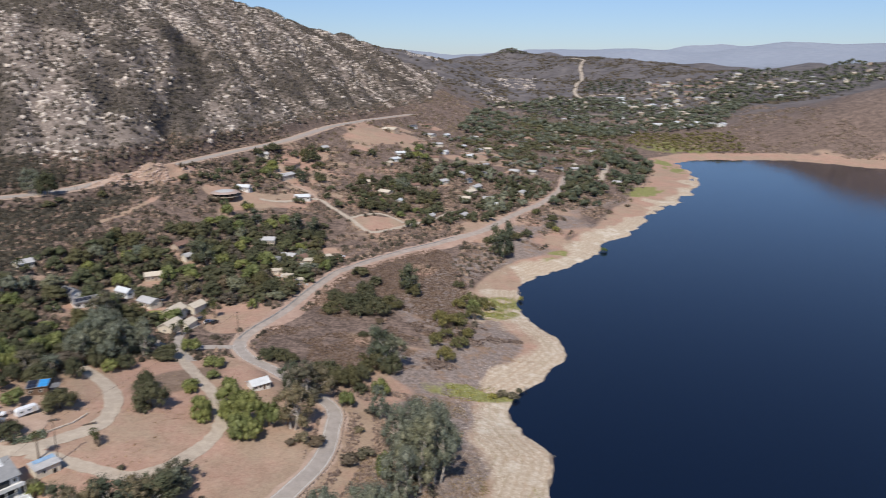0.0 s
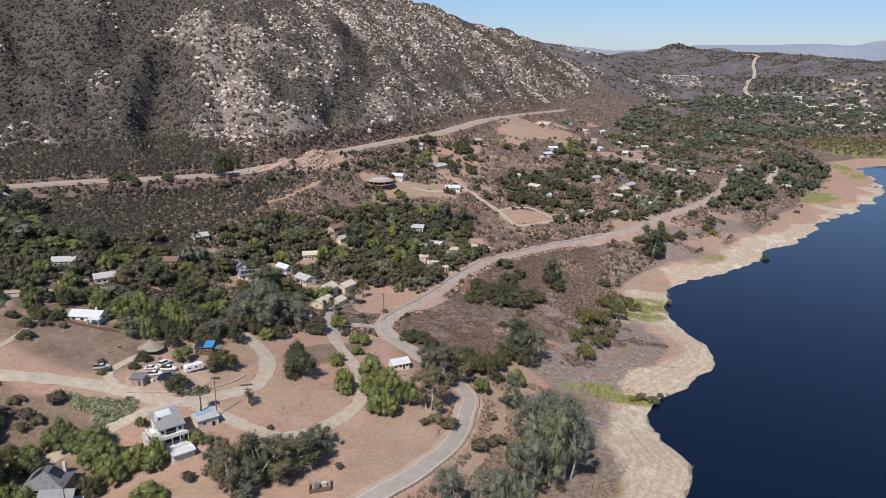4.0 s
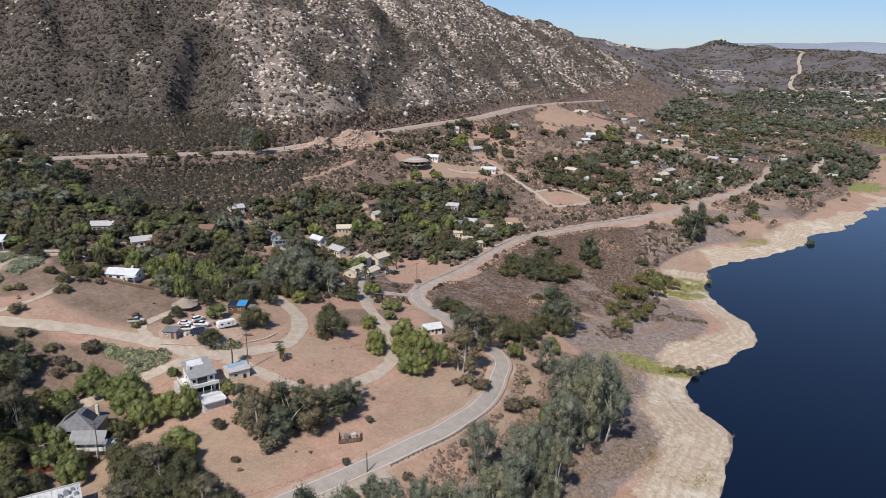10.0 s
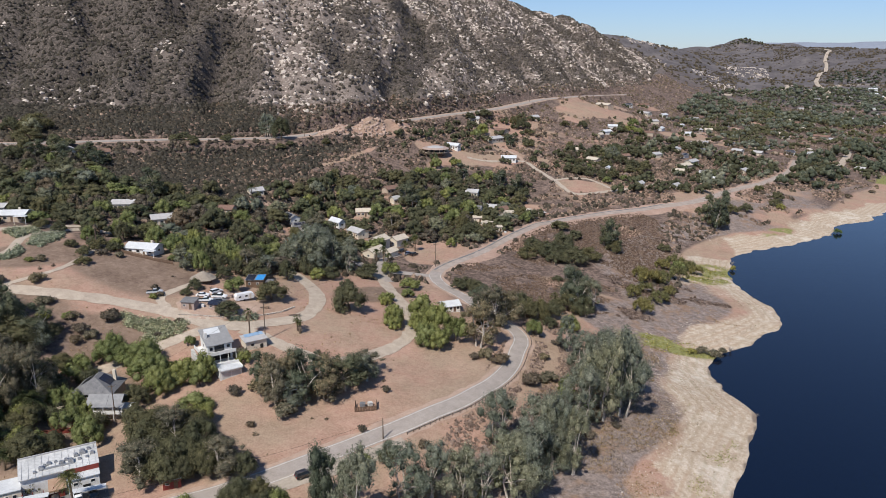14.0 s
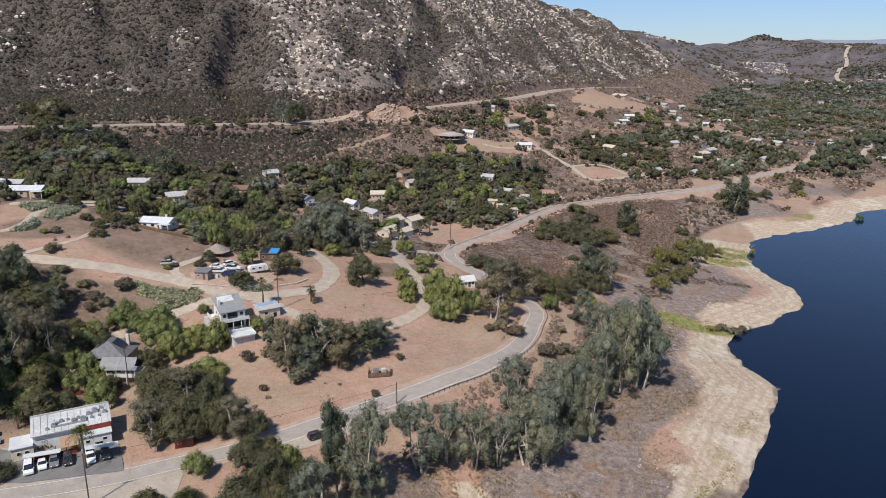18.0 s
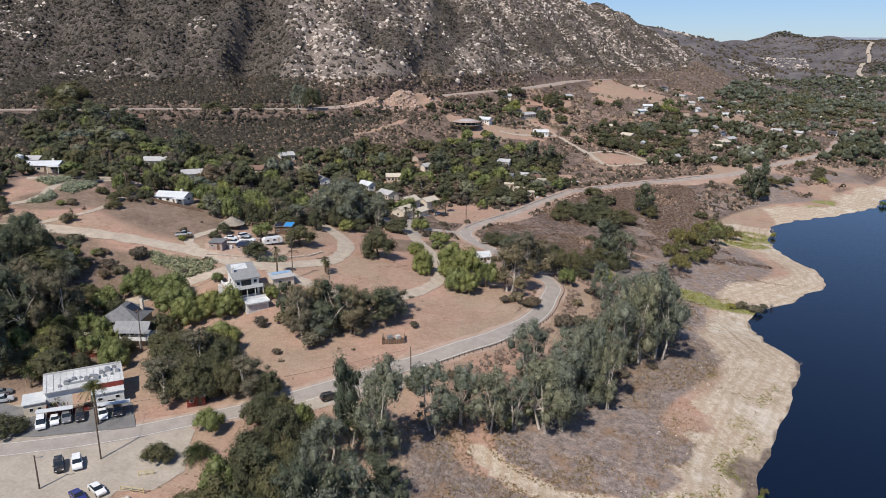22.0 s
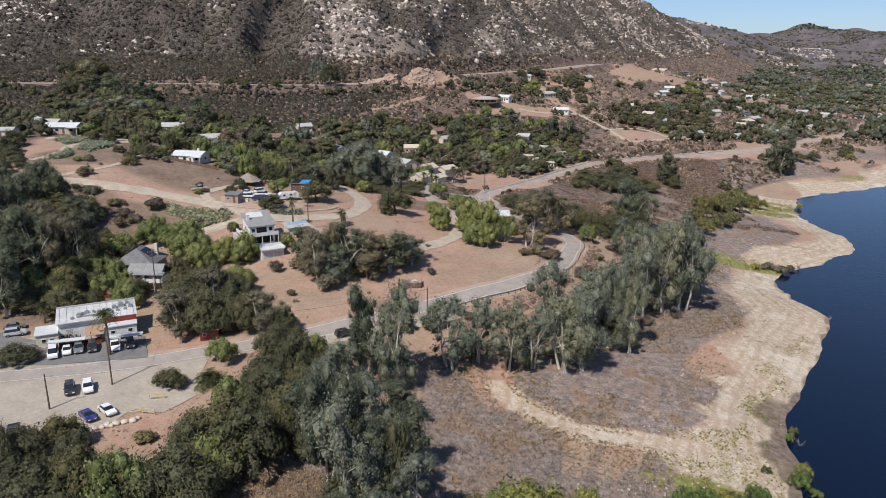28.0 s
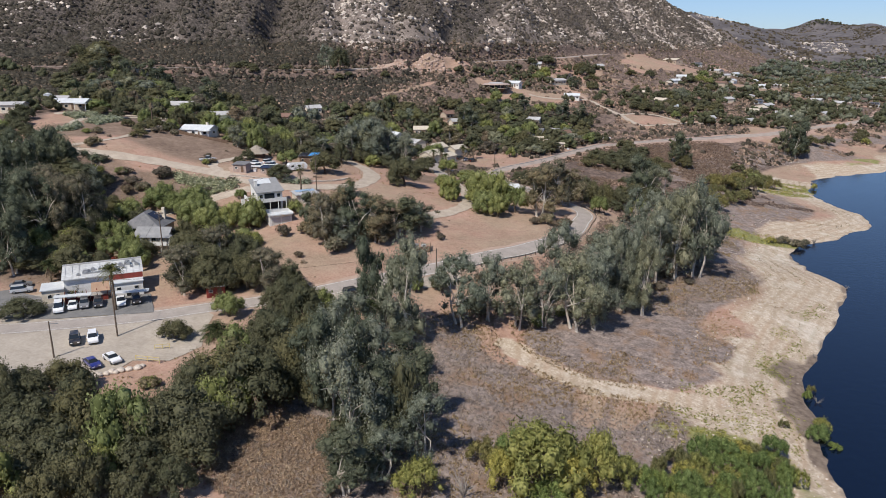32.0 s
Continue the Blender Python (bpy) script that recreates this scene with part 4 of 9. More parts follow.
def mounds(pos, size, high):
    """A low rounded mound at every place: five corners below, three above."""
    n = len(pos)
    a0, a1 = np.arange(5) * 1.2566 + RNG.uniform(0, 6.28, (n, 1)), np.arange(3) * 2.0944 + RNG.uniform(0, 6.28, (n, 1))
    r0, r1 = 0.5 * RNG.uniform(0.75, 1.2, (n, 5)), 0.26 * RNG.uniform(0.6, 1.4, (n, 3))
    low = np.stack([r0 * np.cos(a0), r0 * np.sin(a0), np.full((n, 5), -0.05)], -1)
    top = np.stack([r1 * np.cos(a1), r1 * np.sin(a1), high * RNG.uniform(0.7, 1.15, (n, 3))], -1)
    v = np.concatenate([low, top], 1)
    nor = unit(v * (1, 1, 1.1) + (0, 0, 0.12))
    near = np.argmin(np.abs(np.angle(np.exp(1j * (a0[:, :, None] - a1[:, None, :])))), 2)
    f = []
    for k in range(5):
        q, r = near[:, k], near[:, (k + 1) % 5]
        b = np.full(n, k), np.full(n, (k + 1) % 5)
        f += [np.stack([b[0], b[1], 5 + q], 1), np.where((q != r)[:, None], np.stack([b[1], 5 + r, 5 + q], 1), np.stack([b[0], b[1], 5 + q], 1))]
    f.append(np.tile([5, 6, 7], (n, 1)))
    f = (np.stack(f, 1) + 8 * np.arange(n)[:, None, None]).reshape(-1, 3)
    f = np.unique(f, axis=0)
    return (v * size[:, None, None] + pos[:, None]).reshape(-1, 3), f, nor.reshape(-1, 3)


def scatter(name, label, category, pos, size, per, material, long=0.5, wide=0.3, flat=0.7, up=0.95, droop=0.0, mound=0.0):
    """Very many low plants as one mesh: each a tuft of leaves."""
    pos, size = np.asarray(pos, float), np.asarray(size, float)
    n = len(pos)
    d = unit(RNG.normal(0, 1, (n * per, 3)))
    d[:, 2] = np.abs(d[:, 2])
    s = np.repeat(size, per)
    c = np.repeat(pos, per, 0) + d * (s * RNG.uniform(0.35, 1.0, n * per))[:, None] * (0.5, 0.5, flat)
    v, f, nor = leaves(c, unit(d + (0, 0, up)), s * long * RNG.uniform(0.7, 1.3, n * per), s * wide * RNG.uniform(0.7, 1.3, n * per), droop)
    if mound:
        mv, mf, mn = mounds(pos, size, mound)
        v, f, nor = np.concatenate([v, mv]), np.concatenate([f, mf + len(v)]), np.concatenate([nor, mn])
    return tagged(new(name, raw_mesh(name, v, f, material, True, nor)), label, category, kind="stuff")


def boulders(name, label, pos, size, material):
    """Very many angular rocks as one mesh."""
    pos, size = np.asarray(pos, float), np.asarray(size, float)
    n = len(pos)
    v = ICO[None] * RNG.uniform(0.62, 1.2, (n, 12, 1)) * RNG.uniform(0.6, 1.25, (n, 1, 3)) * (1, 1, 0.8)
    a = RNG.uniform(0, 6.28, n)
    c, s = np.cos(a)[:, None], np.sin(a)[:, None]
    v = np.stack([v[..., 0] * c - v[..., 1] * s, v[..., 0] * s + v[..., 1] * c, v[..., 2]], -1)
    v = v * size[:, None, None] / 2 + pos[:, None]
    f = (np.array(ICO_FACES)[None] + 12 * np.arange(n)[:, None, None]).reshape(-1, 3)
    return tagged(new(name, raw_mesh(name, v.reshape(-1, 3), f, material)), label, "rock", kind="stuff")


def on_ground(x, y):
    """Heights of the sheet at many places."""
    x, y = np.asarray(x, float), np.asarray(y, float)
    i = np.clip(np.searchsorted(GX, x) - 1, 0, len(GX) - 2)
    j = np.clip(np.searchsorted(GY, y) - 1, 0, len(GY) - 2)
    u, v = (x - GX[i]) / (GX[i + 1] - GX[i]), (y - GY[j]) / (GY[j + 1] - GY[j])
    return (GRID_Z[j, i] * (1 - u) + GRID_Z[j, i + 1] * u) * (1 - v) + (GRID_Z[j + 1, i] * (1 - u) + GRID_Z[j + 1, i + 1] * u) * v


def off_paths(x, y, pad=0.0):
    """Which of many places lie clear of roads, tracks, yards and houses."""
    ok = np.ones(np.shape(x), bool)
    for line, width in PATHS:
        ok &= near_line(x, y, [tuple(p) for p in line[::3]] + [tuple(line[-1])]) > width / 2 + pad
    for yard in YARDS:
        ok &= ~inside(x, y, yard)
    for hx, hy, hr in FOOTPRINTS:
        ok &= np.hypot(np.asarray(x) - hx, np.asarray(y) - hy) > hr + pad
    return ok



# ---- plants: where they stand (x, y, height, crown width) ----
EUC_FIELD = [(-99.7, 159.9, 15.1, 12.2), (-93.9, 162.8, 14.7, 11.4), (-89, 167.7, 13, 10.8), (-84.7, 173.2, 11.6, 11.7),
    (-84.1, 184.4, 7.6, 9), (-107.6, 163.8, 10.7, 7.1), 
    (-38.7, 172.2, 18, 8.7), (-29.4, 163.5, 17.6, 11.8), (-27.2, 173.5, 18.3, 11.7), (-58, 122, 23, 8.8), (-65.9, 121.9, 20.2, 6.6),
    (-62.1, 147.8, 6.5, 4.3), (-51.9, 137.2, 16.2, 9.4), (-47.5, 143.5, 15.4, 7.7), (-41.5, 144.1, 15.8, 8.9), (-36.3, 149.3, 14.2, 7.8),
    (-29.6, 152.4, 18.1, 10.5), (-21.2, 172.6, 21.7, 12.3), (-12.4, 206.7, 28.6, 18.5), (-19.4, 223.8, 21, 14.5),
    (-9.7, 221.9, 21.5, 14.3)]
EUC_FIELD_B = [(-18.8, 194.8, 21.2, 9.6), (-25.5, 154.8, 18.8, 8)]
EUC_LOW = [(-46.7, 81, 20.9, 8.2), (-54.6, 88.2, 19.6, 7.4), (-44.8, 89.2, 14.6, 8.2), (-39.1, 87.7, 12.5, 7.1), (-44.2, 82.6, 10.3, 7),
    (-62.4, 95.4, 14.7, 7), (-60.3, 123, 18.9, 6.9), (-69.6, 127.7, 13.5, 6), (-73.9, 101.5, 9, 6.4), (-169.1, 121.4, 19.1, 18.3),
    (-171.6, 132.1, 17, 15.5), (-159.3, 109.7, 17.8, 14), (-162.8, 131.6, 18.3, 13.3),]
OAK_LOW = [(-107, 120.5, 11.5, 11.5), (-104, 126, 10.5, 10.5), (-75.1, 87, 11.3, 15), (-70.6, 72.5, 11.9, 13.7), (-67, 84, 13.8, 13.3), (-67.8, 96.4, 11.8, 11.2), (-76.4, 99.8, 11.2, 9.7),
    (-75.1, 110.9, 13, 9), (-75.9, 82.3, 8, 8.8), (-75.2, 68.1, 9.9, 10), (-82.1, 64.2, 12.3, 10.2), (-85.9, 58.9, 11.1, 12.1),
    (-93.4, 61.1, 8.9, 9.8), (-78.2, 57.1, 9.9, 9.7), (-81.2, 52.8, 9.6, 9.7), (-63.7, 62.7, 6.8, 6.7), (-57.3, 94.5, 10.5, 7.8),
    (-134.6, 94.3, 4.9, 9.4), (-96.8, 98.4, 4.9, 6.9), (-114.9, 131.3, 7.1, 12.7), (-107.6, 133, 5.7, 11.1)]
OAK_HIGH = [(-108.6, 223.4, 11.4, 13.3), (-123.2, 271.7, 7.3, 11.7), (-134.5, 213, 8.5, 12.0), (-150.6, 228.3, 8.7, 10.7),
    (-182.5, 148.1, 11.9, 20.5), (-169.7, 127.4, 12.3, 18.7), (-163, 137.8, 11.2, 13.7), (-156.2, 115.9, 5.8, 12.7),
    (-144.8, 115.9, 8.5, 10.6), (-178, 140, 8, 10), (-99.5, 131.5, 6.9, 7.9),
    (-112.5, 122, 9.7, 11), (-106, 121, 12.2, 12), (-122, 131.6, 11.1, 11.8)]
PEPPERS = [(-90.8, 222.9, 8.8, 8), (-102.6, 244.2, 4.6, 7.1), (-118.1, 284.4, 6.8, 9.7), (-85.1, 235.6, 11.4, 10.9),
    (-74.3, 223.2, 14.1, 11.6), (-67.7, 223.7, 11.3, 10.2), (-74.5, 213.7, 8, 8.1), (-102.3, 269.1, 5.2, 10.2), (-33, 262.4, 7.9, 8),
    (-142, 155.5, 8.5, 11), (-134.7, 154.4, 6.6, 9.9), (-126.2, 161.3, 10.1, 9.1), (-119.3, 148.5, 5.6, 10.1),
    (-93.9, 111.1, 6.4, 7.4), (-78.4, 123.1, 3.3, 5), (-160.3, 148.4, 7.5, 10.5), (-156.8, 157.2, 7.7, 9.7), (-137.7, 127.7, 4.2, 7),
    (-148.7, 121, 4.4, 7), (-151.9, 118.8, 5.9, 7.9), (-152.6, 159.6, 6.1, 8.8)]
WILLOWS = [(-20.4, 91.9, 12.3, 14.1), (-13, 98, 9.7, 8.2), (-16.2, 92.8, 7.6, 7.9), (-25.9, 89.8, 6.7, 6.1), (-35.5, 80.1, 6.4, 7.5)]
SHORE_WILLOWS = [(-8, 346, 9, 12), (-2, 352, 8, 10), (-12, 353, 7, 10), (3, 387, 9, 12), (10, 390, 7, 9), (-3, 381, 6, 9), (14, 386, 6, 8), (-8, 306, 8, 10), (-2, 322, 7, 10), (-14, 322, 7, 9), (-9, 331, 6, 8), (2, 338, 5, 8)]
MID_TREES = [(-39.3, 361, 7.8, 14.7), (-54.5, 370.5, 10.9, 13.1), (-44.9, 348.4, 10.2, 15.1), (-67.7, 343.4, 7.2, 12)]
SHRUBS = [(-57.8, 211.8, 3, 3.9), (-54, 215, 4.6, 6), (-37.7, 207.1, 4.8, 7.6), (-33, 214.4, 3.7, 7), (-74.3, 177.5, 2.5, 3.1),
    (-102.3, 187.1, 2.2, 2.4), (-100.2, 145.8, 2.1, 2.9), (-94.1, 153.6, 5, 7.4), (-112.8, 157.5, 4.1, 4.7), (-108, 161.5, 4.1, 6.3),
    (-169.2, 171, 4.6, 7.6), (-167.6, 161.9, 3.5, 4.6), (-169.7, 158.3, 3.5, 4.6), (-191.5, 167.5, 2.8, 7), (-166.7, 192.2, 2, 4),
    (-203.2, 176.2, 3.8, 6.3), (-151.4, 172.3, 1.8, 3.6), (-120.7, 173.3, 4.7, 5.1), (-24.2, 209.1, 4.4, 6.8), (-87.8, 82.3, 2.1, 4.3),
    (-79.5, 83.5, 1.6, 2.6)]
HIGHWAY_TREES = [(-260.8, 432.4, 17.3, 14.1), (-310.6, 394.6, 6.3, 11.7), (-301.9, 391.5, 4.4, 8.4), (-288.3, 409.6, 5.3, 9.3),
    (-238.6, 456, 5.6, 7.2), (-390.4, 353, 12.5, 20.3), (-378.8, 335.3, 10.3, 19.6)]
VILLAGE = [(-330, 271), (-244, 212), (-218, 227), (-197, 245), (-158, 225), (-148, 250), (-138, 251), (-136, 290), (-136, 332), (-93, 353),
    (-83, 403), (-102, 472), (-154, 483), (-217, 398), (-239, 334), (-268, 302), (-336, 321)]
EAST_VILLAGE = [(-75, 494), (-63, 585), (-58, 727), (-10, 957), (133, 1513), (276, 1309), (181, 821), (64, 621), (20, 551), (-37, 511)]
LEFT_WOOD = [(-238, 100), (-226, 138), (-206, 160), (-180, 158), (-168, 149), (-152, 135), (-148, 115), (-165, 98), (-200, 88)]



# ---- tracks, yards and footprints ----
from mathutils.geometry import delaunay_2d_cdt

LOOP_ROAD = smooth_line([(-124, 281), (-116, 271), (-107, 259), (-98, 248), (-91, 238), (-85, 226), (-83, 215), (-85, 204), (-91, 191), (-100, 184.5), (-112, 185.5), (-122, 187), (-130, 187.5)])
VILLAGE_LANE = smooth_line([(-99, 293), (-108, 291.5), (-116, 289), (-124, 284), (-131, 286), (-139, 292), (-146, 300)])
KNOLL_LANE = smooth_line([(-256, 205), (-246, 220), (-239, 227.5), (-230, 236), (-220, 240)])
FARM_TRACK = smooth_line([(-250, 150), (-225, 160), (-211, 167), (-193, 173), (-176, 180), (-161, 184), (-145, 184), (-133, 188), (-125, 197), (-119, 207), (-120, 219), (-127, 232), (-138, 242), (-150, 250)])
BRANCH_TRACK = smooth_line([(-158, 150), (-151, 163), (-144, 174), (-137, 185)])
KNOLL_TRACK = smooth_line([(-255, 165), (-232, 184), (-240, 207), (-234, 226), (-220, 232)])
FIELD_TRACK = smooth_line([(-213, 166), (-207, 178), (-205, 190), (-208, 203), (-216, 220)])
YARD_TRACK = smooth_line([(-158, 186), (-165, 191), (-164, 202), (-161, 214)])
DIRT_TRAIL = smooth_line([(-50, 262), (-42, 252), (-36, 240), (-34, 226), (-35, 212), (-38, 197), (-41, 184), (-44, 172)])
BEACH_TRAIL = smooth_line([(-46, 146), (-40.5, 137), (-33, 133), (-26.3, 130.6), (-20.5, 130), (-13, 132), (-4.5, 134), (2.7, 137), (8, 140)])
PLOT_TRACK = smooth_line([(-155, 525), (-139, 530), (-118, 551), (-102.5, 536), (-85.5, 516), (-69, 493.5), (-57, 499), (-38, 522.5), (-23.6, 543), (-10, 570)])
PLOT_RING = smooth_line([(-85.5, 517), (-77.6, 529.5), (-65.6, 538), (-54, 530), (-45.6, 520.5), (-38, 522.5)])
PAD_TRACK = smooth_line([(-9, 839), (12, 850), (29, 862), (36, 845), (15, 786)], 4)
SHORE_LANE = smooth_line([(150, 800), (154.6, 818), (168, 870), (181, 932)], 5)
HILL_TRACK = smooth_line([(-226, 425), (-218, 450), (-212, 478)])
VALLEY_TRACK = smooth_line([(-116, 548), (-122, 562), (-134, 572), (-146, 578), (-158, 600), (-163, 620)])
TOWER_TRACK = smooth_line([(257, 1582), (270, 1700), (264, 1800), (281, 1914), (330, 2150), (361, 2343), (368, 2424), (405, 2600), (421, 2734), (391, 2828)], 12)
FAR_ROAD = smooth_line([(60, 1500), (158, 1623), (208, 1717), (222, 1684), (277, 1723), (310, 1796), (376, 1828), (430, 1850)], 20)
DRIVE = smooth_line([(-113, 272), (-122, 284), (-129, 300), (-127, 316)])
ROADSIDE = smooth_line([(-86.5, 122), (-81, 129.5), (-77, 135), (-71, 142.5), (-65.5, 150), (-60.5, 158)])
PATHS = [(MAIN, 9.5), (smooth_line(HIGHWAY, 8), 21), (LOOP_ROAD, 5.6), (FARM_TRACK, 6.0), (BRANCH_TRACK, 4.4), (KNOLL_TRACK, 3.6), (FIELD_TRACK, 3.0), (YARD_TRACK, 3.2), (DIRT_TRAIL, 3.4),
         (BEACH_TRAIL, 2.8), (VILLAGE_LANE, 5), (KNOLL_LANE, 4), (PLOT_RING, 4), (PAD_TRACK, 5), (SHORE_LANE, 8), (PLOT_TRACK, 5), (HILL_TRACK, 2.2), (VALLEY_TRACK, 4), (DRIVE, 4)]
for track, wide, stuff_made, name, label in ((LOOP_ROAD, 5.0, GRAVEL, "lane", "pale worn lane curving past the dry field"), (FARM_TRACK, 5.6, GRAVEL, "dirt_road", "wide pale dirt road"),
                                           (BRANCH_TRACK, 4.0, GRAVEL, "dirt_road", "short pale dirt road beside cactus"), (KNOLL_TRACK, 3.2, GRAVEL, "dirt_track", "dirt track over the knoll"),
                                           (FIELD_TRACK, 2.4, GRAVEL, "dirt_track", "narrow track between two dry fields"), (YARD_TRACK, 3.0, GRAVEL, "dirt_track", "track into the yard"),
                                                                                      (PLOT_TRACK, 4.0, GRAVEL, "dirt_road", "dirt road round a bare plot"),
                                           (VALLEY_TRACK, 3.0, EARTH, "dirt_road", "dirt road into the valley"), (TOWER_TRACK, 9, GRAVEL, "dirt_road", "firebreak road up a far hill"),
                                           (VILLAGE_LANE, 4.4, ASPHALT, "lane", "grey lane from the junction to the sandy houses"), (KNOLL_LANE, 3.6, GRAVEL, "dirt_road", "pale dirt lane behind the knoll"),
                                           (PLOT_RING, 3.2, GRAVEL, "dirt_road", "dirt road round a bare plot"), (PAD_TRACK, 4, GRAVEL, "dirt_road", "dirt road across a pink building pad"), (SHORE_LANE, 7, GRAVEL, "lane", "pale lane between dark lakeside trees"),
                                           (FAR_ROAD, 12, GRAVEL, "dirt_road", "far dirt road"), (ROADSIDE, 4.6, LOT_GRAVEL, "pull_out", "pale gravel pull-out beside the road"), (DRIVE, 4.0, ASPHALT, "driveway", "asphalt driveway")):
    tagged(strip(name, track, wide, stuff_made, 2.5 if track is TOWER_TRACK else 0.12, 0.07), label, "road", kind="structure")

LOT = [(-150, 84), (-146, 100), (-140, 106), (-133, 104), (-121, 112), (-112, 106), (-103, 112), (-97, 110), (-94, 104), (-90, 98), (-91, 91), (-97, 88), (-97, 83), (-104, 77), (-114, 71), (-135, 70)]
COURT = [(-156, 95), (-150, 103), (-142, 103), (-133.5, 104.5), (-119, 114.5), (-113.5, 109.5), (-110.2, 106.4), (-116, 102.4), (-127, 95.6), (-136, 92), (-146, 88)]
YARD = [(-158, 190), (-150, 183), (-140, 187), (-132, 197), (-134, 207), (-141, 213), (-150, 209), (-156, 202)]
PLOT = [(-86, 516), (-64, 538), (-42, 516), (-69, 494)]
YARDS = [LOT, COURT, YARD, PLOT]


def slab(name, poly, material, label, lift, kind_word):
    """A patch of paving that follows the ground, with a slightly uneven rim."""
    rim = []
    for (ax, ay), (bx, by) in zip(poly, poly[1:] + poly[:1]):
        n = max(1, int(math.hypot(bx - ax, by - ay) / 1.2))
        rim += [Vector((ax + (bx - ax) * k / n + random.uniform(-0.15, 0.15), ay + (by - ay) * k / n + random.uniform(-0.15, 0.15))) for k in range(n)]
    xs, ys = [p[0] for p in poly], [p[1] for p in poly]
    gx, gy = np.meshgrid(np.arange(min(xs), max(xs), 1.7), np.arange(min(ys), max(ys), 1.7))
    gx, gy = gx.ravel(), gy.ravel()
    ok = inside(gx, gy, poly) & (near_line(gx, gy, poly + poly[:1]) > 0.9)
    spots = rim + [Vector((x, y)) for x, y in zip(gx[ok], gy[ok])]
    flat, _, faces, *_ = delaunay_2d_cdt(spots, [], [list(range(len(rim)))], 1, 1e-4)
    me = bpy.data.meshes.new(name)
    me.from_pydata([(v.x, v.y, ground_z(v.x, v.y) + lift) for v in flat], [], faces)
    me.polygons.foreach_set("use_smooth", np.ones(len(me.polygons), bool))
    me.materials.append(material)
    return tagged(new(name, me), label, kind_word, kind="structure")


slab("parking_lot", LOT, LOT_GRAVEL, "pale grey-tan beaten gravel parking lot beside the road", 0.10, "parking lot")
slab("parking_court", COURT, DARK_ASPHALT, "dark grey asphalt court before the restaurant", 0.2, "parking lot")
slab("yard", YARD, EARTH, "bare earth yard full of parked vehicles", 0.12, "yard")

# ---- building materials ----
STUCCO = rough_stuff("white_stucco", (0.54, 0.52, 0.48), (0.72, 0.70, 0.66), 0.8, 0.85, 0.15)
CREAM = rough_stuff("cream_stucco", (0.50, 0.43, 0.33), (0.68, 0.60, 0.48), 0.8, 0.85, 0.15)
TAN = rough_stuff("tan_plaster", (0.36, 0.28, 0.21), (0.52, 0.42, 0.32), 0.8, 0.85, 0.15)
RED = rough_stuff("barn_red_boards", (0.13, 0.025, 0.02), (0.26, 0.055, 0.04), 1.5, 0.7, 0.2)
BROWN = rough_stuff("brown_boards", (0.09, 0.055, 0.035), (0.19, 0.125, 0.085), 1.5, 0.8, 0.3)
PINKISH = rough_stuff("weathered_pink_boards", (0.26, 0.19, 0.16), (0.42, 0.33, 0.28), 1.5, 0.85, 0.3)
WHITE_ROOF = rough_stuff("white_metal_roof", (0.44, 0.45, 0.45), (0.64, 0.65, 0.64), 0.4, 0.5, 0.05)
GREY_ROOF = rough_stuff("grey_shingles", (0.10, 0.10, 0.105), (0.22, 0.215, 0.21), 1.2, 0.9, 0.4)
PALE_ROOF = rough_stuff("pale_grey_shingles", (0.30, 0.29, 0.28), (0.48, 0.465, 0.45), 1.2, 0.9, 0.3)
SLATE_ROOF = rough_stuff("mid_grey_shingles", (0.19, 0.19, 0.19), (0.30, 0.295, 0.285), 1.2, 0.9, 0.3)
TILE_ROOF = rough_stuff("brown_tiles", (0.13, 0.075, 0.055), (0.26, 0.165, 0.125), 1.5, 0.9, 0.4)
TAN_ROOF = rough_stuff("sandy_shingles", (0.40, 0.34, 0.26), (0.58, 0.51, 0.41), 1.2, 0.9, 0.3)
BLUE_TARP = rough_stuff("blue_tarpaulin", (0.02, 0.17, 0.42), (0.06, 0.32, 0.66), 1.0, 0.5, 0.2)
SOLAR = rough_stuff("solar_cells", (0.012, 0.014, 0.024), (0.03, 0.034, 0.05), 1.0, 0.2, 0.0)
THATCH = rough_stuff("dry_thatch", (0.19, 0.155, 0.12), (0.36, 0.31, 0.25), 3.0, 0.95, 0.5)
STEEL = rough_stuff("galvanised_steel", (0.30, 0.30, 0.30), (0.52, 0.52, 0.52), 2.0, 0.45, 0.1, 0.7)
WOOD_POLE = rough_stuff("weathered_pole_wood", (0.075, 0.055, 0.04), (0.19, 0.145, 0.11), 2.0, 0.95, 0.4)
CONCRETE = rough_stuff("pale_concrete", (0.40, 0.38, 0.35), (0.58, 0.56, 0.52), 0.8, 0.9, 0.2)
# near-black for flat panels: the shade inside openings is put into the colour
DARK = rough_stuff("painted_opening_shade", (0.012, 0.012, 0.012), (0.035, 0.033, 0.03), 1.0, 0.9, 0.0)


def glass_material():
    m, nt, b = shader("window_glass", 0.05)
    b.inputs["Base Color"].default_value = (0.02, 0.025, 0.03, 1)
    b.inputs["Specular IOR Level"].default_value = 0.6
    return m


GLASS = glass_material()
ROOFS = {"w": WHITE_ROOF, "g": PALE_ROOF, "b": TILE_ROOF, "t": TAN_ROOF, "s": GREY_ROOF}
WALLS = {"w": STUCCO, "g": CREAM, "b": TAN, "t": TAN, "s": STUCCO}


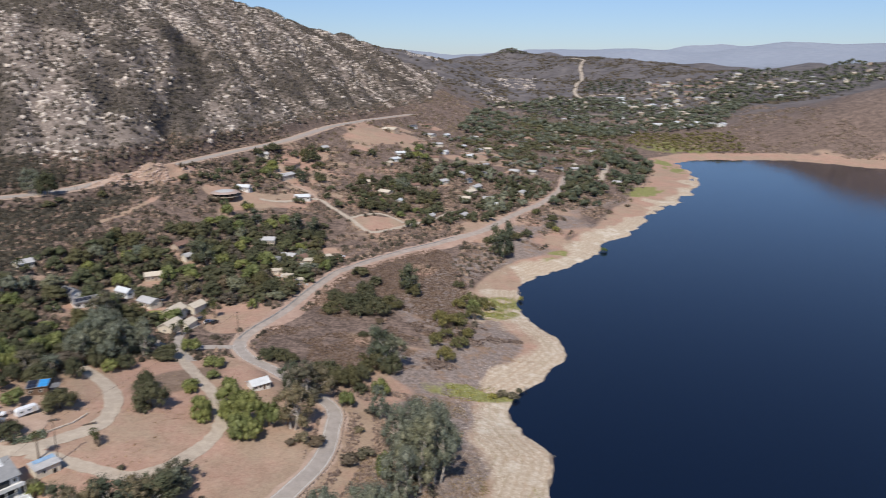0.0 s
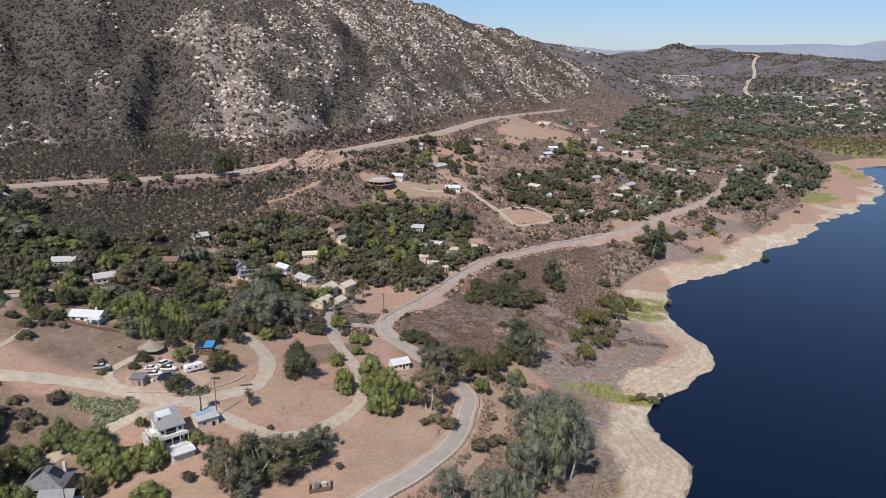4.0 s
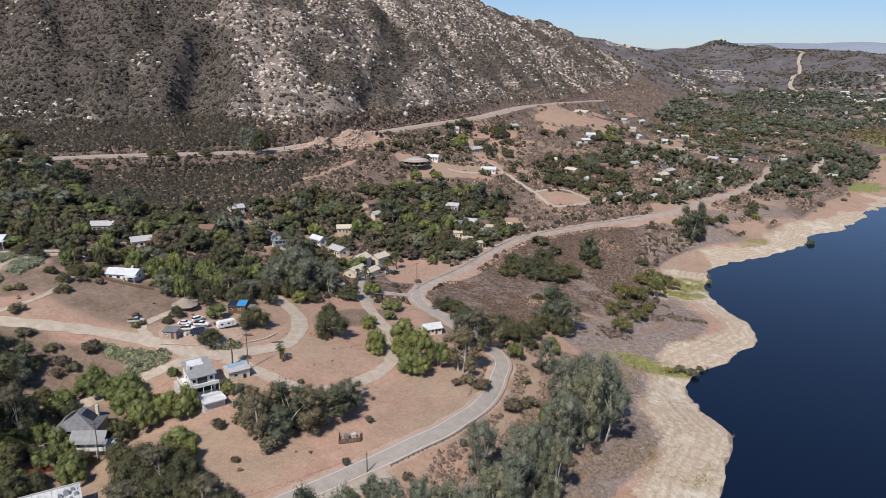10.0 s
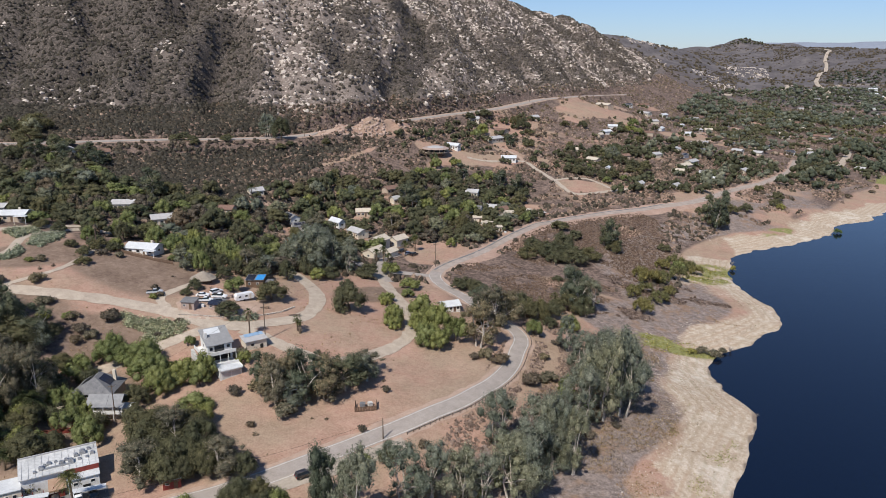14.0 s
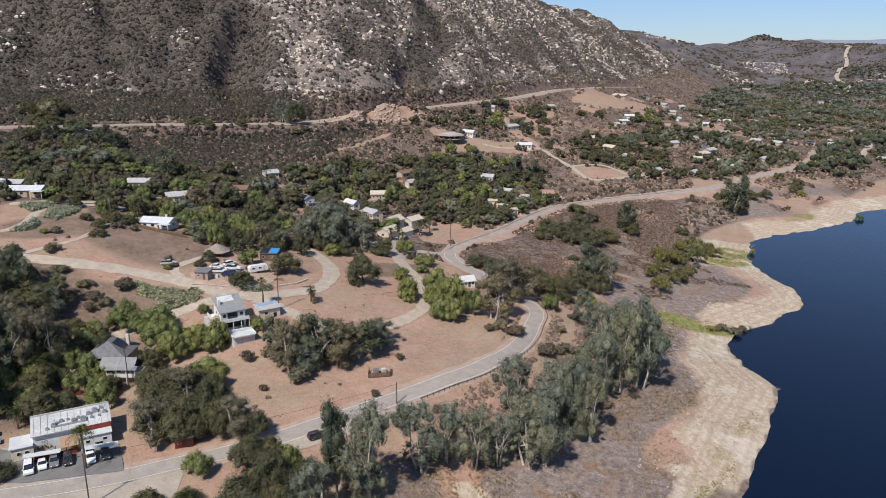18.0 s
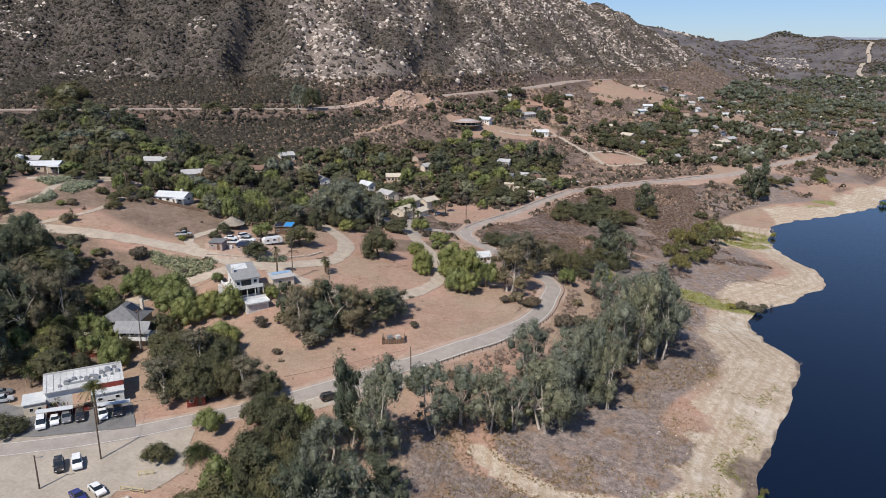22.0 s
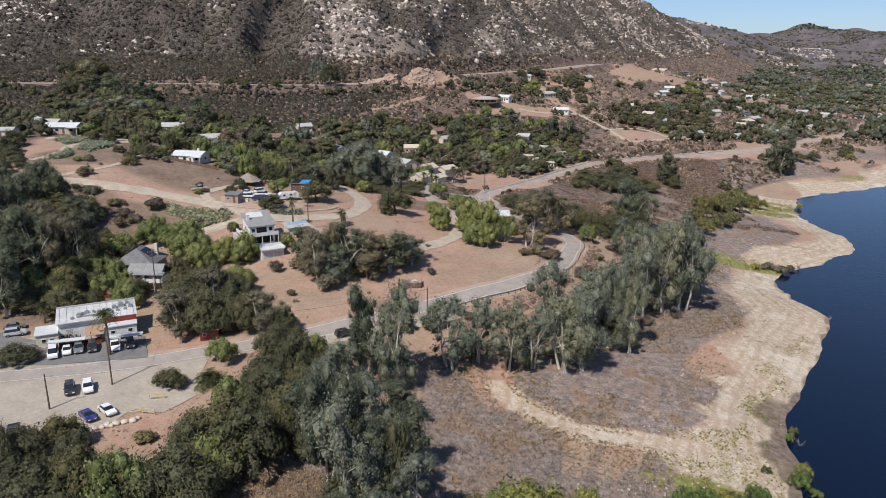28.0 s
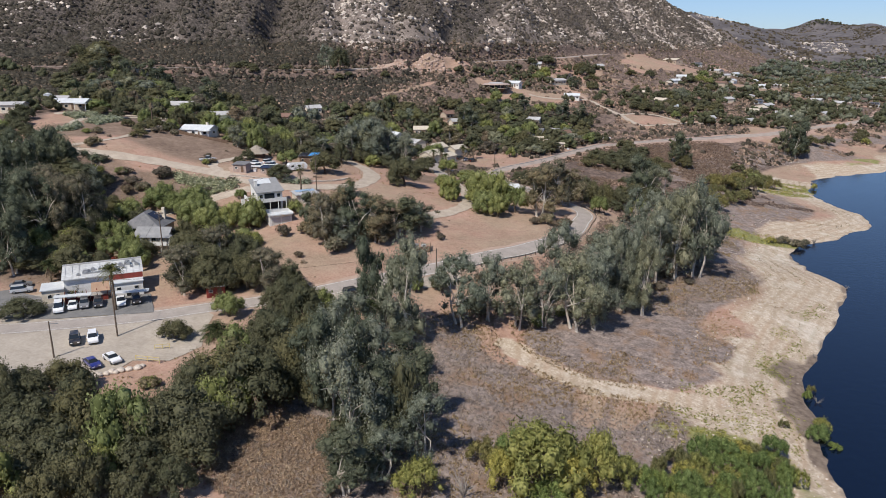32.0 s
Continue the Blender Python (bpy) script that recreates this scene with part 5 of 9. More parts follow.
def box(bm, x0, x1, y0, y1, z0, z1):
    v = [bm.verts.new((x, y, z)) for z in (z0, z1) for x, y in ((x0, y0), (x1, y0), (x1, y1), (x0, y1))]
    for f in ((3, 2, 1, 0), (4, 5, 6, 7), (0, 1, 5, 4), (1, 2, 6, 5), (2, 3, 7, 6), (3, 0, 4, 7)):
        bm.faces.new([v[i] for i in f])


def prism(bm, ring, off):
    """A closed solid: a ring of places and its copy moved by off."""
    a = [bm.verts.new(p) for p in ring]
    b = [bm.verts.new(Vector(p) + Vector(off)) for p in ring]
    n = len(ring)
    bm.faces.new(a[::-1])
    bm.faces.new(b)
    for i in range(n):
        bm.faces.new((a[i], a[(i + 1) % n], b[(i + 1) % n], b[i]))


def bpart(name, bm, material, parent, label="", m=None):
    bmesh.ops.recalc_face_normals(bm, faces=bm.faces)
    me = bpy.data.meshes.new(name)
    bm.to_mesh(me)
    bm.free()
    me.materials.append(material)
    return part(name, me, parent, label, m)


def boxpart(name, dims, material, parent, label="", soft=0.0):
    bm = bmesh.new()
    box(bm, *dims)
    if soft:
        bmesh.ops.bevel(bm, geom=bm.edges[:], offset=soft, segments=2, affect="EDGES")
    return bpart(name, bm, material, parent, label)


def thing(name, label, category, x, y, turn=0.0, z=None, group=""):
    ob = tagged(new(name), label, category, group)
    ob.location, ob.rotation_euler = (x, y, ground_z(x, y) if z is None else z), (0, 0, radians(turn))
    return ob


def window(parent, x, y, z, w, h, face):
    """A framed pane on a wall that faces -y, +y, -x or +x."""
    fx, fy = {"front": (0, -1), "back": (0, 1), "left": (-1, 0), "right": (1, 0)}[face]
    def lay(bm, a, b, c, d, near, far):
        if fy:
            box(bm, x + a, x + b, *sorted((y + fy * near, y + fy * far)), z + c, z + d)
        else:
            box(bm, *sorted((x + fx * near, x + fx * far)), y + a, y + b, z + c, z + d)
    bm = bmesh.new()
    for a, b, c, d in ((-w / 2, w / 2, -h / 2, -h / 2 + 0.08), (-w / 2, w / 2, h / 2 - 0.08, h / 2), (-w / 2, -w / 2 + 0.08, -h / 2 + 0.08, h / 2 - 0.08), (w / 2 - 0.08, w / 2, -h / 2 + 0.08, h / 2 - 0.08)):
        lay(bm, a, b, c, d, -0.02, 0.07)
    fr = bpart("window", bm, STUCCO, parent, "white framed window")
    bm = bmesh.new()
    lay(bm, -w / 2 + 0.08, w / 2 - 0.08, -h / 2 + 0.08, h / 2 - 0.08, 0.004, 0.03)
    bpart("pane", bm, GLASS, fr)


def gable(bm, w, d, z, rise, over=0.5, thick=0.18):
    """A pitched roof whose ridge runs along x."""
    for s in (-1, 1):
        ring = [(-w / 2 - over, s * (d / 2 + over), z - rise * over * 2 / d), (w / 2 + over, s * (d / 2 + over), z - rise * over * 2 / d), (w / 2 + over, 0, z + rise), (-w / 2 - over, 0, z + rise)]
        prism(bm, ring, (0, 0, thick))


def hip(bm, w, d, z, rise, over, cut):
    """A hipped roof whose ridge runs along x and stops short of both ends by cut."""
    a, b, low = w / 2 + over, d / 2 + over, z - rise * over * 2 / d
    ends = [bm.verts.new((s * (w / 2 - cut), 0, z + rise + 0.1)) for s in (-1, 1)]
    for lift in (0.15, 0.0):
        ring = [bm.verts.new((x, y, low + lift)) for x, y in ((-a, -b), (a, -b), (a, b), (-a, b))]
        if lift:
            top = ring
    for f in ((top[0], top[1], ends[1], ends[0]), (top[1], top[2], ends[1]), (top[2], top[3], ends[0], ends[1]), (top[3], top[0], ends[0]), ring[::-1]):
        bm.faces.new(f)
    for i in range(4):
        bm.faces.new((ring[i], ring[(i + 1) % 4], top[(i + 1) % 4], top[i]))


FOOTPRINTS = [(x, y, r * 0.6) for x, y, r in BARE_YARDS if y < 480]


def house(x, y, turn, w, d, h, style, label, rise=1.5, detail=1, wall=None, roof=None, z=None):
    """A low house with a pitched roof, door and windows."""
    wall, roof = wall or WALLS[style], roof or ROOFS[style]
    ob = thing("house", label, "house", x, y, turn, z)
    FOOTPRINTS.append((x, y, max(w, d) * 0.55))
    bm = bmesh.new()
    box(bm, -w / 2, w / 2, -d / 2, d / 2, -1.6, h)
    for s in (-1, 1):
        prism(bm, [(s * w / 2, -d / 2, h), (s * w / 2, d / 2, h), (s * w / 2, 0, h + rise)], (-s * 0.2, 0, 0))
    bpart("wall", bm, wall, ob)
    bm = bmesh.new()
    gable(bm, w, d, h, rise)
    r = bpart("roof", bm, roof, ob)
    if style == "s":
        bm = bmesh.new()
        for k in range(4):
            a = -w / 2 + 0.8 + k * 1.9
            prism(bm, [(a, -d / 2 + 0.4, h + rise * 0.12 + 0.24), (a + 1.7, -d / 2 + 0.4, h + rise * 0.12 + 0.24), (a + 1.7, -0.6, h + rise * 0.78 + 0.24), (a, -0.6, h + rise * 0.78 + 0.24)], (0, 0, 0.05))
        bpart("solar_panel", bm, SOLAR, ob, "dark solar panel array")
    if detail:
        boxpart("door", (w * 0.1, w * 0.1 + 0.95, -d / 2 - 0.06, -d / 2 + 0.03, 0, 2.05), BROWN, ob, "brown front door")
        for k in (-0.32, -0.05, 0.36):
            window(ob, w * k, -d / 2, 1.5, min(1.5, w * 0.16), 1.1, "front")
        window(ob, w / 2, 0, 1.5, 1.3, 1.0, "right")
        if detail > 1:
            boxpart("chimney", (w * 0.22, w * 0.22 + 0.8, 0.3, 1.0, h, h + rise + 1.0), CREAM, ob)
            boxpart("porch_roof", (w / 2 - 3.5, w / 2 + 1.5, -d / 2 - 2.6, -d / 2 - 0.02, h - 0.35, h - 0.2), roof, ob)
            for k in (w / 2 - 3.3, w / 2 + 1.2):
                boxpart("porch_post", (k, k + 0.14, -d / 2 - 2.5, -d / 2 - 2.36, -0.8, h - 0.35), STUCCO, ob)
    return ob


# ---- the houses that stand out ----
def deck_house():
    """White two-storey house with a sloping roof, a balcony and a terrace over a garage."""
    ob = thing("house", "white two-storey house with wide balcony, terrace and grey sloping roof", "house", -128.2, 171.0, 53, 25.0)
    ob.scale = (0.88, 0.88, 0.86)
    FOOTPRINTS.append((-128, 171, 7.5))
    FOOTPRINTS.append((-120, 165, 6.5))
    w, d = 8.4, 8.0
    bm = bmesh.new()
    prism(bm, [(-w / 2, -d / 2, -3.2), (-w / 2, d / 2, -1.0), (-w / 2, d / 2, 9.0), (-w / 2, -d / 2, 6.2)], (w, 0, 0))
    bpart("wall", bm, STUCCO, ob)
    bm = bmesh.new()
    prism(bm, [(-w / 2 - 0.5, -d / 2 - 0.9, 6.05), (w / 2 + 0.5, -d / 2 - 0.9, 6.05), (w / 2 + 0.5, d / 2 + 0.5, 9.25), (-w / 2 - 0.5, d / 2 + 0.5, 9.25)], (0, 0, 0.25))
    roof = bpart("roof", bm, SLATE_ROOF, ob, "grey sloping roof")
    bm = bmesh.new()
    prism(bm, [(-w / 2 + 1.0, 0.9, 8.15), (w / 2 - 2.2, 0.9, 8.15), (w / 2 - 2.2, d / 2 - 0.3, 9.4), (-w / 2 + 1.0, d / 2 - 0.3, 9.4)], (0, 0, 0.12))
    bpart("roof_deck", bm, WHITE_ROOF, roof, "white upper roof panel")
    boxpart("chimney", (-w / 2 + 0.2, -w / 2 + 1.1, -0.6, 0.4, 6.5, 9.7), STUCCO, ob)
    # balcony round the front and the side
    boxpart("balcony_floor", (-w / 2 - 2.4, w / 2 + 0.6, -d / 2 - 2.6, -d / 2, 3.1, 3.35), STUCCO, ob)
    boxpart("balcony_floor", (-w / 2 - 2.4, -w / 2, -d / 2, d / 2, 3.1, 3.35), STUCCO, ob)
    boxpart("balcony_rail", (-w / 2 - 2.4, w / 2 + 0.6, -d / 2 - 2.6, -d / 2 - 2.45, 3.35, 4.35), STUCCO, ob, "white solid balcony rail")
    boxpart("balcony_rail", (-w / 2 - 2.4, -w / 2 - 2.25, -d / 2 - 2.45, d / 2, 3.35, 4.35), STUCCO, ob, "white solid balcony rail")
    for k in range(5):
        a = -w / 2 - 2.2 + k * (w + 2.6) / 4
        boxpart("balcony_post", (a, a + 0.2, -d / 2 - 2.5, -d / 2 - 2.3, 0.2, 3.1), STUCCO, ob)
    boxpart("sliding_door", (-1.9, 1.5, -d / 2 - 0.05, -d / 2 + 0.05, 3.4, 5.6), GLASS, ob, "dark glass sliding door")
    # flat panel below the balcony, with the shade of the openings in its colour
    boxpart("sliding_door", (-3.6, 3.4, -d / 2 - 0.05, -d / 2 + 0.05, 0.2, 2.6), DARK, ob, "dark shaded lower openings")
    for k in (-3.0, 2.9):
        window(ob, k, -d / 2, 4.7, 1.2, 1.3, "front")
    window(ob, -w / 2, 0.5, 4.9, 1.4, 1.2, "left")
    window(ob, w / 2, 0.5, 4.9, 1.4, 1.2, "right")
    # stairs down the side
    for k in range(12):
        boxpart("step", (-w / 2 - 3.6, -w / 2 - 2.5, d / 2 - k * 0.75 - 0.75, d / 2 - k * 0.75, -2.5, 3.0 - k * 0.25), CONCRETE, ob)
    # terrace over the garage
    boxpart("terrace", (-3.4, 4.6, -d / 2 - 9.6, -d / 2 - 2.6, -0.25, 0.1), WHITE_ROOF, ob, "white terrace over the garage")
    boxpart("garage", (-3.1, 4.3, -d / 2 - 8.6, -d / 2 - 0.2, -3.9, -0.25), STUCCO, ob, "white garage below the terrace")
    boxpart("garage_door", (-2.4, 0.5, -d / 2 - 8.66, -d / 2 - 8.55, -3.8, -1.2), CONCRETE, ob, "pale garage door")
    boxpart("garage_door", (0.9, 3.8, -d / 2 - 8.66, -d / 2 - 8.55, -3.8, -1.2), CONCRETE, ob, "pale garage door")
    boxpart("parapet", (-3.4, 4.6, -d / 2 - 5.2, -d / 2 - 5.0, 0.1, 1.0), STUCCO, ob)
    for k in (-3.4, 4.45):
        boxpart("parapet", (k, k + 0.15, -d / 2 - 9.6, -d / 2 - 5.2, 0.1, 0.55), STUCCO, ob)


def outbuilding():
    """Small annex beside the white house, with blue panels on its roof."""
    ob = thing("annex", "small pale annex with blue-grey sheet roof beside the white house", "house", -121.6, 181.2, 53, 25.4)
    FOOTPRINTS.append((-121.6, 181, 5))
    boxpart("wall", (-3.4, 3.4, -2.2, 2.2, -2.4, 2.5), CREAM, ob)
    bm = bmesh.new()
    prism(bm, [(-3.8, -2.7, 2.5), (3.8, -2.7, 2.5), (3.8, 2.6, 3.1), (-3.8, 2.6, 3.1)], (0, 0, 0.12))
    roof = bpart("roof", bm, PALE_ROOF, ob)
    bm = bmesh.new()
    prism(bm, [(-2.6, 0.6, 3.0), (3.4, 0.6, 3.0), (3.4, 2.5, 3.22), (-2.6, 2.5, 3.22)], (0, 0, 0.06))
    bpart("roof_sheet", bm, rough_stuff("faded_blue_sheet", (0.16, 0.26, 0.38), (0.32, 0.44, 0.56), 1.0, 0.5, 0.05), roof, "faded blue roof sheet")
    boxpart("door", (1.2, 2.2, -2.26, -2.16, -1.2, 1.0), DARK, ob)
    window(ob, -1.2, -2.2, 1.2, 1.2, 1.0, "front")


def restaurant():
    """Long white-roofed restaurant with a red band, awnings and roof vents."""
    ob = thing("restaurant", "long restaurant building with white flat roof, red fascia and red patio", "restaurant", -130.4, 112.2, 48, 16.7)
    for k in (-4, 0, 4):
        FOOTPRINTS.append((-130.4 + k * 0.67, 112.2 + k * 0.74, 6))
    boxpart("wall", (-8, 8, -3.0, 4.2, -0.6, 4.6), STUCCO, ob)
    bm = bmesh.new()
    prism(bm, [(-8.4, -3.6, 4.6), (8.4, -3.6, 4.6), (8.4, 4.6, 5.6), (-8.4, 4.6, 5.6)], (0, 0, 0.2))
    roof = bpart("roof", bm, rough_stuff("stained_white_roof", (0.36, 0.36, 0.345), (0.66, 0.655, 0.63), 0.22, 0.6, 0.1), ob, "white gently sloping roof")
    for k in range(12):
        bm = bmesh.new()
        x = -7.7 + k * 1.4
        prism(bm, [(x, -3.55, 4.81), (x + 0.07, -3.55, 4.81), (x + 0.07, 4.55, 5.81), (x, 4.55, 5.81)], (0, 0, 0.05))
        bpart("seam", bm, STEEL, roof)
    bm = bmesh.new()
    prism(bm, [(-8.4, 4.4, 5.78), (8.4, 4.4, 5.78), (8.4, 4.6, 5.8), (-8.4, 4.6, 5.8)], (0, 0, 0.35))
    bpart("parapet", bm, PALE_ROOF, roof)
    boxpart("duct", (-3.4, 3.2, -1.75, -1.35, 4.95, 5.4), STEEL, roof, "long grey roof duct")
    for x, y, s in ((-3.6, -1.2, 1.1), (-2.9, -0.2, 0.7), (0.6, -0.6, 1.0), (1.6, 0.2, 0.8), (2.6, -0.8, 1.2), (-5.0, -1.9, 0.7), (7.2, 0.6, 0.9), (-2.0, 0.2, 0.9), (-0.6, 0.4, 0.6), (3.8, 1.0, 1.0), (5.2, 1.6, 1.3), (6.6, 2.6, 0.8), (4.4, -0.6, 0.7), (6.0, -0.4, 0.6)):
        z = 5.2 + y * 0.122
        bm = bmesh.new()
        box(bm, x - s / 2, x + s / 2, y - s / 2, y + s / 2, z - 0.5, z + 0.55 * s)
        box(bm, x - s * 0.3, x + s * 0.3, y - s * 0.3, y + s * 0.3, z + 0.55 * s, z + 0.8 * s)
        bpart("roof_vent", bm, STEEL, roof, "grey metal roof vent")
    boxpart("front_wing", (1.4, 8.0, -6.2, -3.02, -0.6, 3.3), STUCCO, ob)
    boxpart("wing_roof", (1.2, 8.2, -6.5, -3.02, 3.3, 3.5), WHITE_ROOF, ob)
    boxpart("fascia", (1.2, 8.2, -3.7, -3.62, 3.52, 4.7), RED, ob, "dark red fascia band")
    boxpart("patio_wall", (-8.0, 0.6, -6.6, -6.45, -0.5, 1.3), RED, ob, "dark red patio boards")
    boxpart("patio_wall", (-8.0, -7.85, -6.45, -3.02, -0.5, 1.3), RED, ob, "dark red patio boards")
    boxpart("patio_floor", (-7.84, 0.6, -6.44, -3.02, -0.5, 0.15), BROWN, ob)
    for k in range(5):
        boxpart("patio_post", (-7.9 + k * 2.1, -7.76 + k * 2.1, -6.6, -6.46, 1.3, 2.9), RED, ob)
    bm = bmesh.new()
    prism(bm, [(-2.6, -7.2, 2.3), (1.1, -7.2, 2.3), (1.1, -3.7, 3.4), (-2.6, -3.7, 3.4)], (0, 0, 0.1))
    bpart("awning", bm, rough_stuff("faded_orange_awning", (0.27, 0.17, 0.11), (0.42, 0.28, 0.19), 1.0, 0.8, 0.1), ob, "faded orange entrance awning")
    boxpart("side_room", (-12.5, -8.02, -4.0, 1.5, -0.6, 2.9), CREAM, ob)
    boxpart("side_roof", (-12.8, -8.02, -4.3, 1.8, 2.9, 3.1), WHITE_ROOF, ob)
    for x in (-11.0, -9.4):
        window(ob, x, -4.0, 1.5, 0.9, 0.9, "front")
    window(ob, 6.6, -6.2, 2.0, 1.0, 0.8, "front")
    window(ob, 3.0, -6.2, 2.0, 1.0, 0.8, "front")
    boxpart("garage_door", (4.4, 6.0, -6.27, -6.17, -0.3, 1.4), DARK, ob)


def shade_canopy(x, y, turn, length):
    ob = thing("shade_canopy", "long white shade canopy over parking bays", "canopy", x, y, turn, None, "parking canopies")
    boxpart("roof", (-length / 2, length / 2, -0.9, 0.9, 2.35, 2.5), WHITE_ROOF, ob)
    for k in (-length / 2 + 0.3, 0, length / 2 - 0.4):
        boxpart("post", (k, k + 0.1, 0.6, 0.7, -0.5, 2.35), STEEL, ob)


def grey_house():
    """Two-storey grey-roofed house with solar panels, half hidden by trees."""
    ob = thing("house", "two-storey house with grey gabled roofs and dark solar panels among trees", "house", -147.0, 143.5, 20, 19.2)
    FOOTPRINTS.append((-147, 143.5, 7.5))
    FOOTPRINTS.append((-142, 139, 6))
    bm = bmesh.new()
    box(bm, -6.2, 4.4, -4.2, 5.0, -1.5, 5.2)
    bpart("wall", bm, TAN, ob)
    boxpart("wing", (0.2, 7.6, -7.6, -4.22, -1.5, 4.0), TAN, ob, "lower white front wing")
    for name, w, d, z, rise, dx, dy, turn in (("roof", 9.2, 10.6, 5.2, 3.4, -0.9, 0.4, 90), ("roof", 8.4, 4.6, 3.9, 1.6, 3.9, -5.6, 0)):
        bm = bmesh.new()
        if turn:
            hip(bm, w, d, z, rise, 0.6, 2.9)
        else:
            gable(bm, w, d, z, rise, 0.6)
        bmesh.ops.rotate(bm, verts=bm.verts, matrix=Matrix.Rotation(radians(turn), 3, "Z"))
        bmesh.ops.translate(bm, verts=bm.verts, vec=(dx, dy, 0))
        roof = bpart(name, bm, GREY_ROOF if turn else SLATE_ROOF, ob, "grey shingled roof")
        if turn:
            main = roof
    for s in (-1, 1):
        for k in range(5):
            a, far = -0.9 + s * 1.1, -0.9 + s * 4.0
            y = -1.4 + k * 0.74
            bm = bmesh.new()
            prism(bm, [(a, y, 8.6 - 1.1 * 0.642 + 0.26), (a, y + 0.7, 8.6 - 1.1 * 0.642 + 0.26), (far, y + 0.7, 8.6 - 4.0 * 0.642 + 0.26), (far, y, 8.6 - 4.0 * 0.642 + 0.26)], (0, 0, 0.06))
            bpart("solar_panel", bm, SOLAR, main, "dark solar panel")
    for k in (-4.8, -2.4):
        for z in (1.6, 4.4):
            window(ob, k, -4.2, z, 1.3, 1.3, "front")
    for k in (2.0, 4.2, 6.2):
        window(ob, k, -7.6, 2.8, 1.3, 1.2, "front")
    boxpart("balcony", (1.4, 9.4, -9.4, -7.62, 1.4, 1.6), STUCCO, ob, "white balcony floor")
    for k in (1.5, 4.1, 6.7, 9.2):
        boxpart("balcony_post", (k, k + 0.16, -9.4, -9.24, -2.0, 3.6), STUCCO, ob)
    boxpart("balcony_rail", (1.4, 9.4, -9.4, -9.3, 1.6, 2.5), STUCCO, ob)
    bm = bmesh.new()
    prism(bm, [(1.2, -9.7, 3.6), (9.6, -9.7, 3.6), (9.6, -7.7, 3.9), (1.2, -7.7, 3.9)], (0, 0, 0.12))
    bpart("balcony_roof", bm, SLATE_ROOF, ob)
    boxpart("chimney", (2.6, 3.4, 2.0, 2.8, 6.0, 9.2), CREAM, ob)


def tarp_house():
    ob = thing("house", "small brown hillside house with a blue tarpaulin roof", "house", -146.5, 221.5, 20, None)
    ob.scale = (0.7, 0.75, 0.9)
    FOOTPRINTS.append((-146.5, 221.5, 6))
    boxpart("wall", (-4.5, 4.5, -3.2, 3.2, -2.5, 3.4), BROWN, ob)
    bm = bmesh.new()
    prism(bm, [(-5, -3.8, 3.4), (5, -3.8, 3.4), (5, 3.8, 3.9), (-5, 3.8, 3.9)], (0, 0, 0.15))
    roof = bpart("roof", bm, GREY_ROOF, ob)
    for k, mat, word in ((0, SOLAR, "dark solar panels"), (1, BLUE_TARP, "bright blue tarpaulin")):
        bm = bmesh.new()
        a = -4.6 + k * 5.0
        prism(bm, [(a, -3.5, 3.6), (a + 4.4, -3.5, 3.6), (a + 4.4, 3.4, 4.06), (a, 3.4, 4.06)], (0, 0, 0.05))
        bpart("tarpaulin" if k else "solar_panel", bm, mat, roof, word)
    boxpart("porch", (-4.5, -0.6, -5.4, -3.22, -2.5, 0.1), RED, ob, "reddish wooden porch")
    for k in (-2.8, 1.6):
        window(ob, k, -3.2, 1.8, 1.2, 1.1, "front")
    boxpart("side_roof", (5.2, 9.5, -2.5, 2.5, 2.2, 2.4), GREY_ROOF, ob)
    for k in (5.4, 9.2):
        boxpart("side_post", (k, k + 0.14, -2.4, -2.26, -2.5, 2.2), BROWN, ob)


def round_house():
    ob = thing("house", "round flat-roofed hill house with a dark band of windows", "house", -176, 511, 0, 42.5)
    FOOTPRINTS.append((-176, 511, 11))
    for name, r0, r1, z0, z1, mat in (("base", 6.0, 6.5, -3, 1.2, BROWN), ("wall", 8.0, 8.0, 1.2, 3.4, GLASS), ("roof", 10.5, 8.5, 3.4, 4.4, PINKISH), ("roof_deck", 6.5, 4.0, 4.4, 5.1, PALE_ROOF), ("balcony", 10.2, 10.2, 0.9, 1.2, TAN)):
        bm = bmesh.new()
        bmesh.ops.create_cone(bm, cap_ends=True, segments=28, radius1=r0, radius2=r1, depth=z1 - z0)
        bmesh.ops.translate(bm, verts=bm.verts, vec=(0, 0, (z0 + z1) / 2))
        bpart(name, bm, mat, ob)
    for k in range(14):
        a = 2 * math.pi * k / 14
        bm = bmesh.new()
        x, y = 9.4 * math.cos(a), 9.4 * math.sin(a)
        box(bm, x - 0.12, x + 0.12, y - 0.12, y + 0.12, 1.2, 3.4)
        bpart("post", bm, TAN, ob)


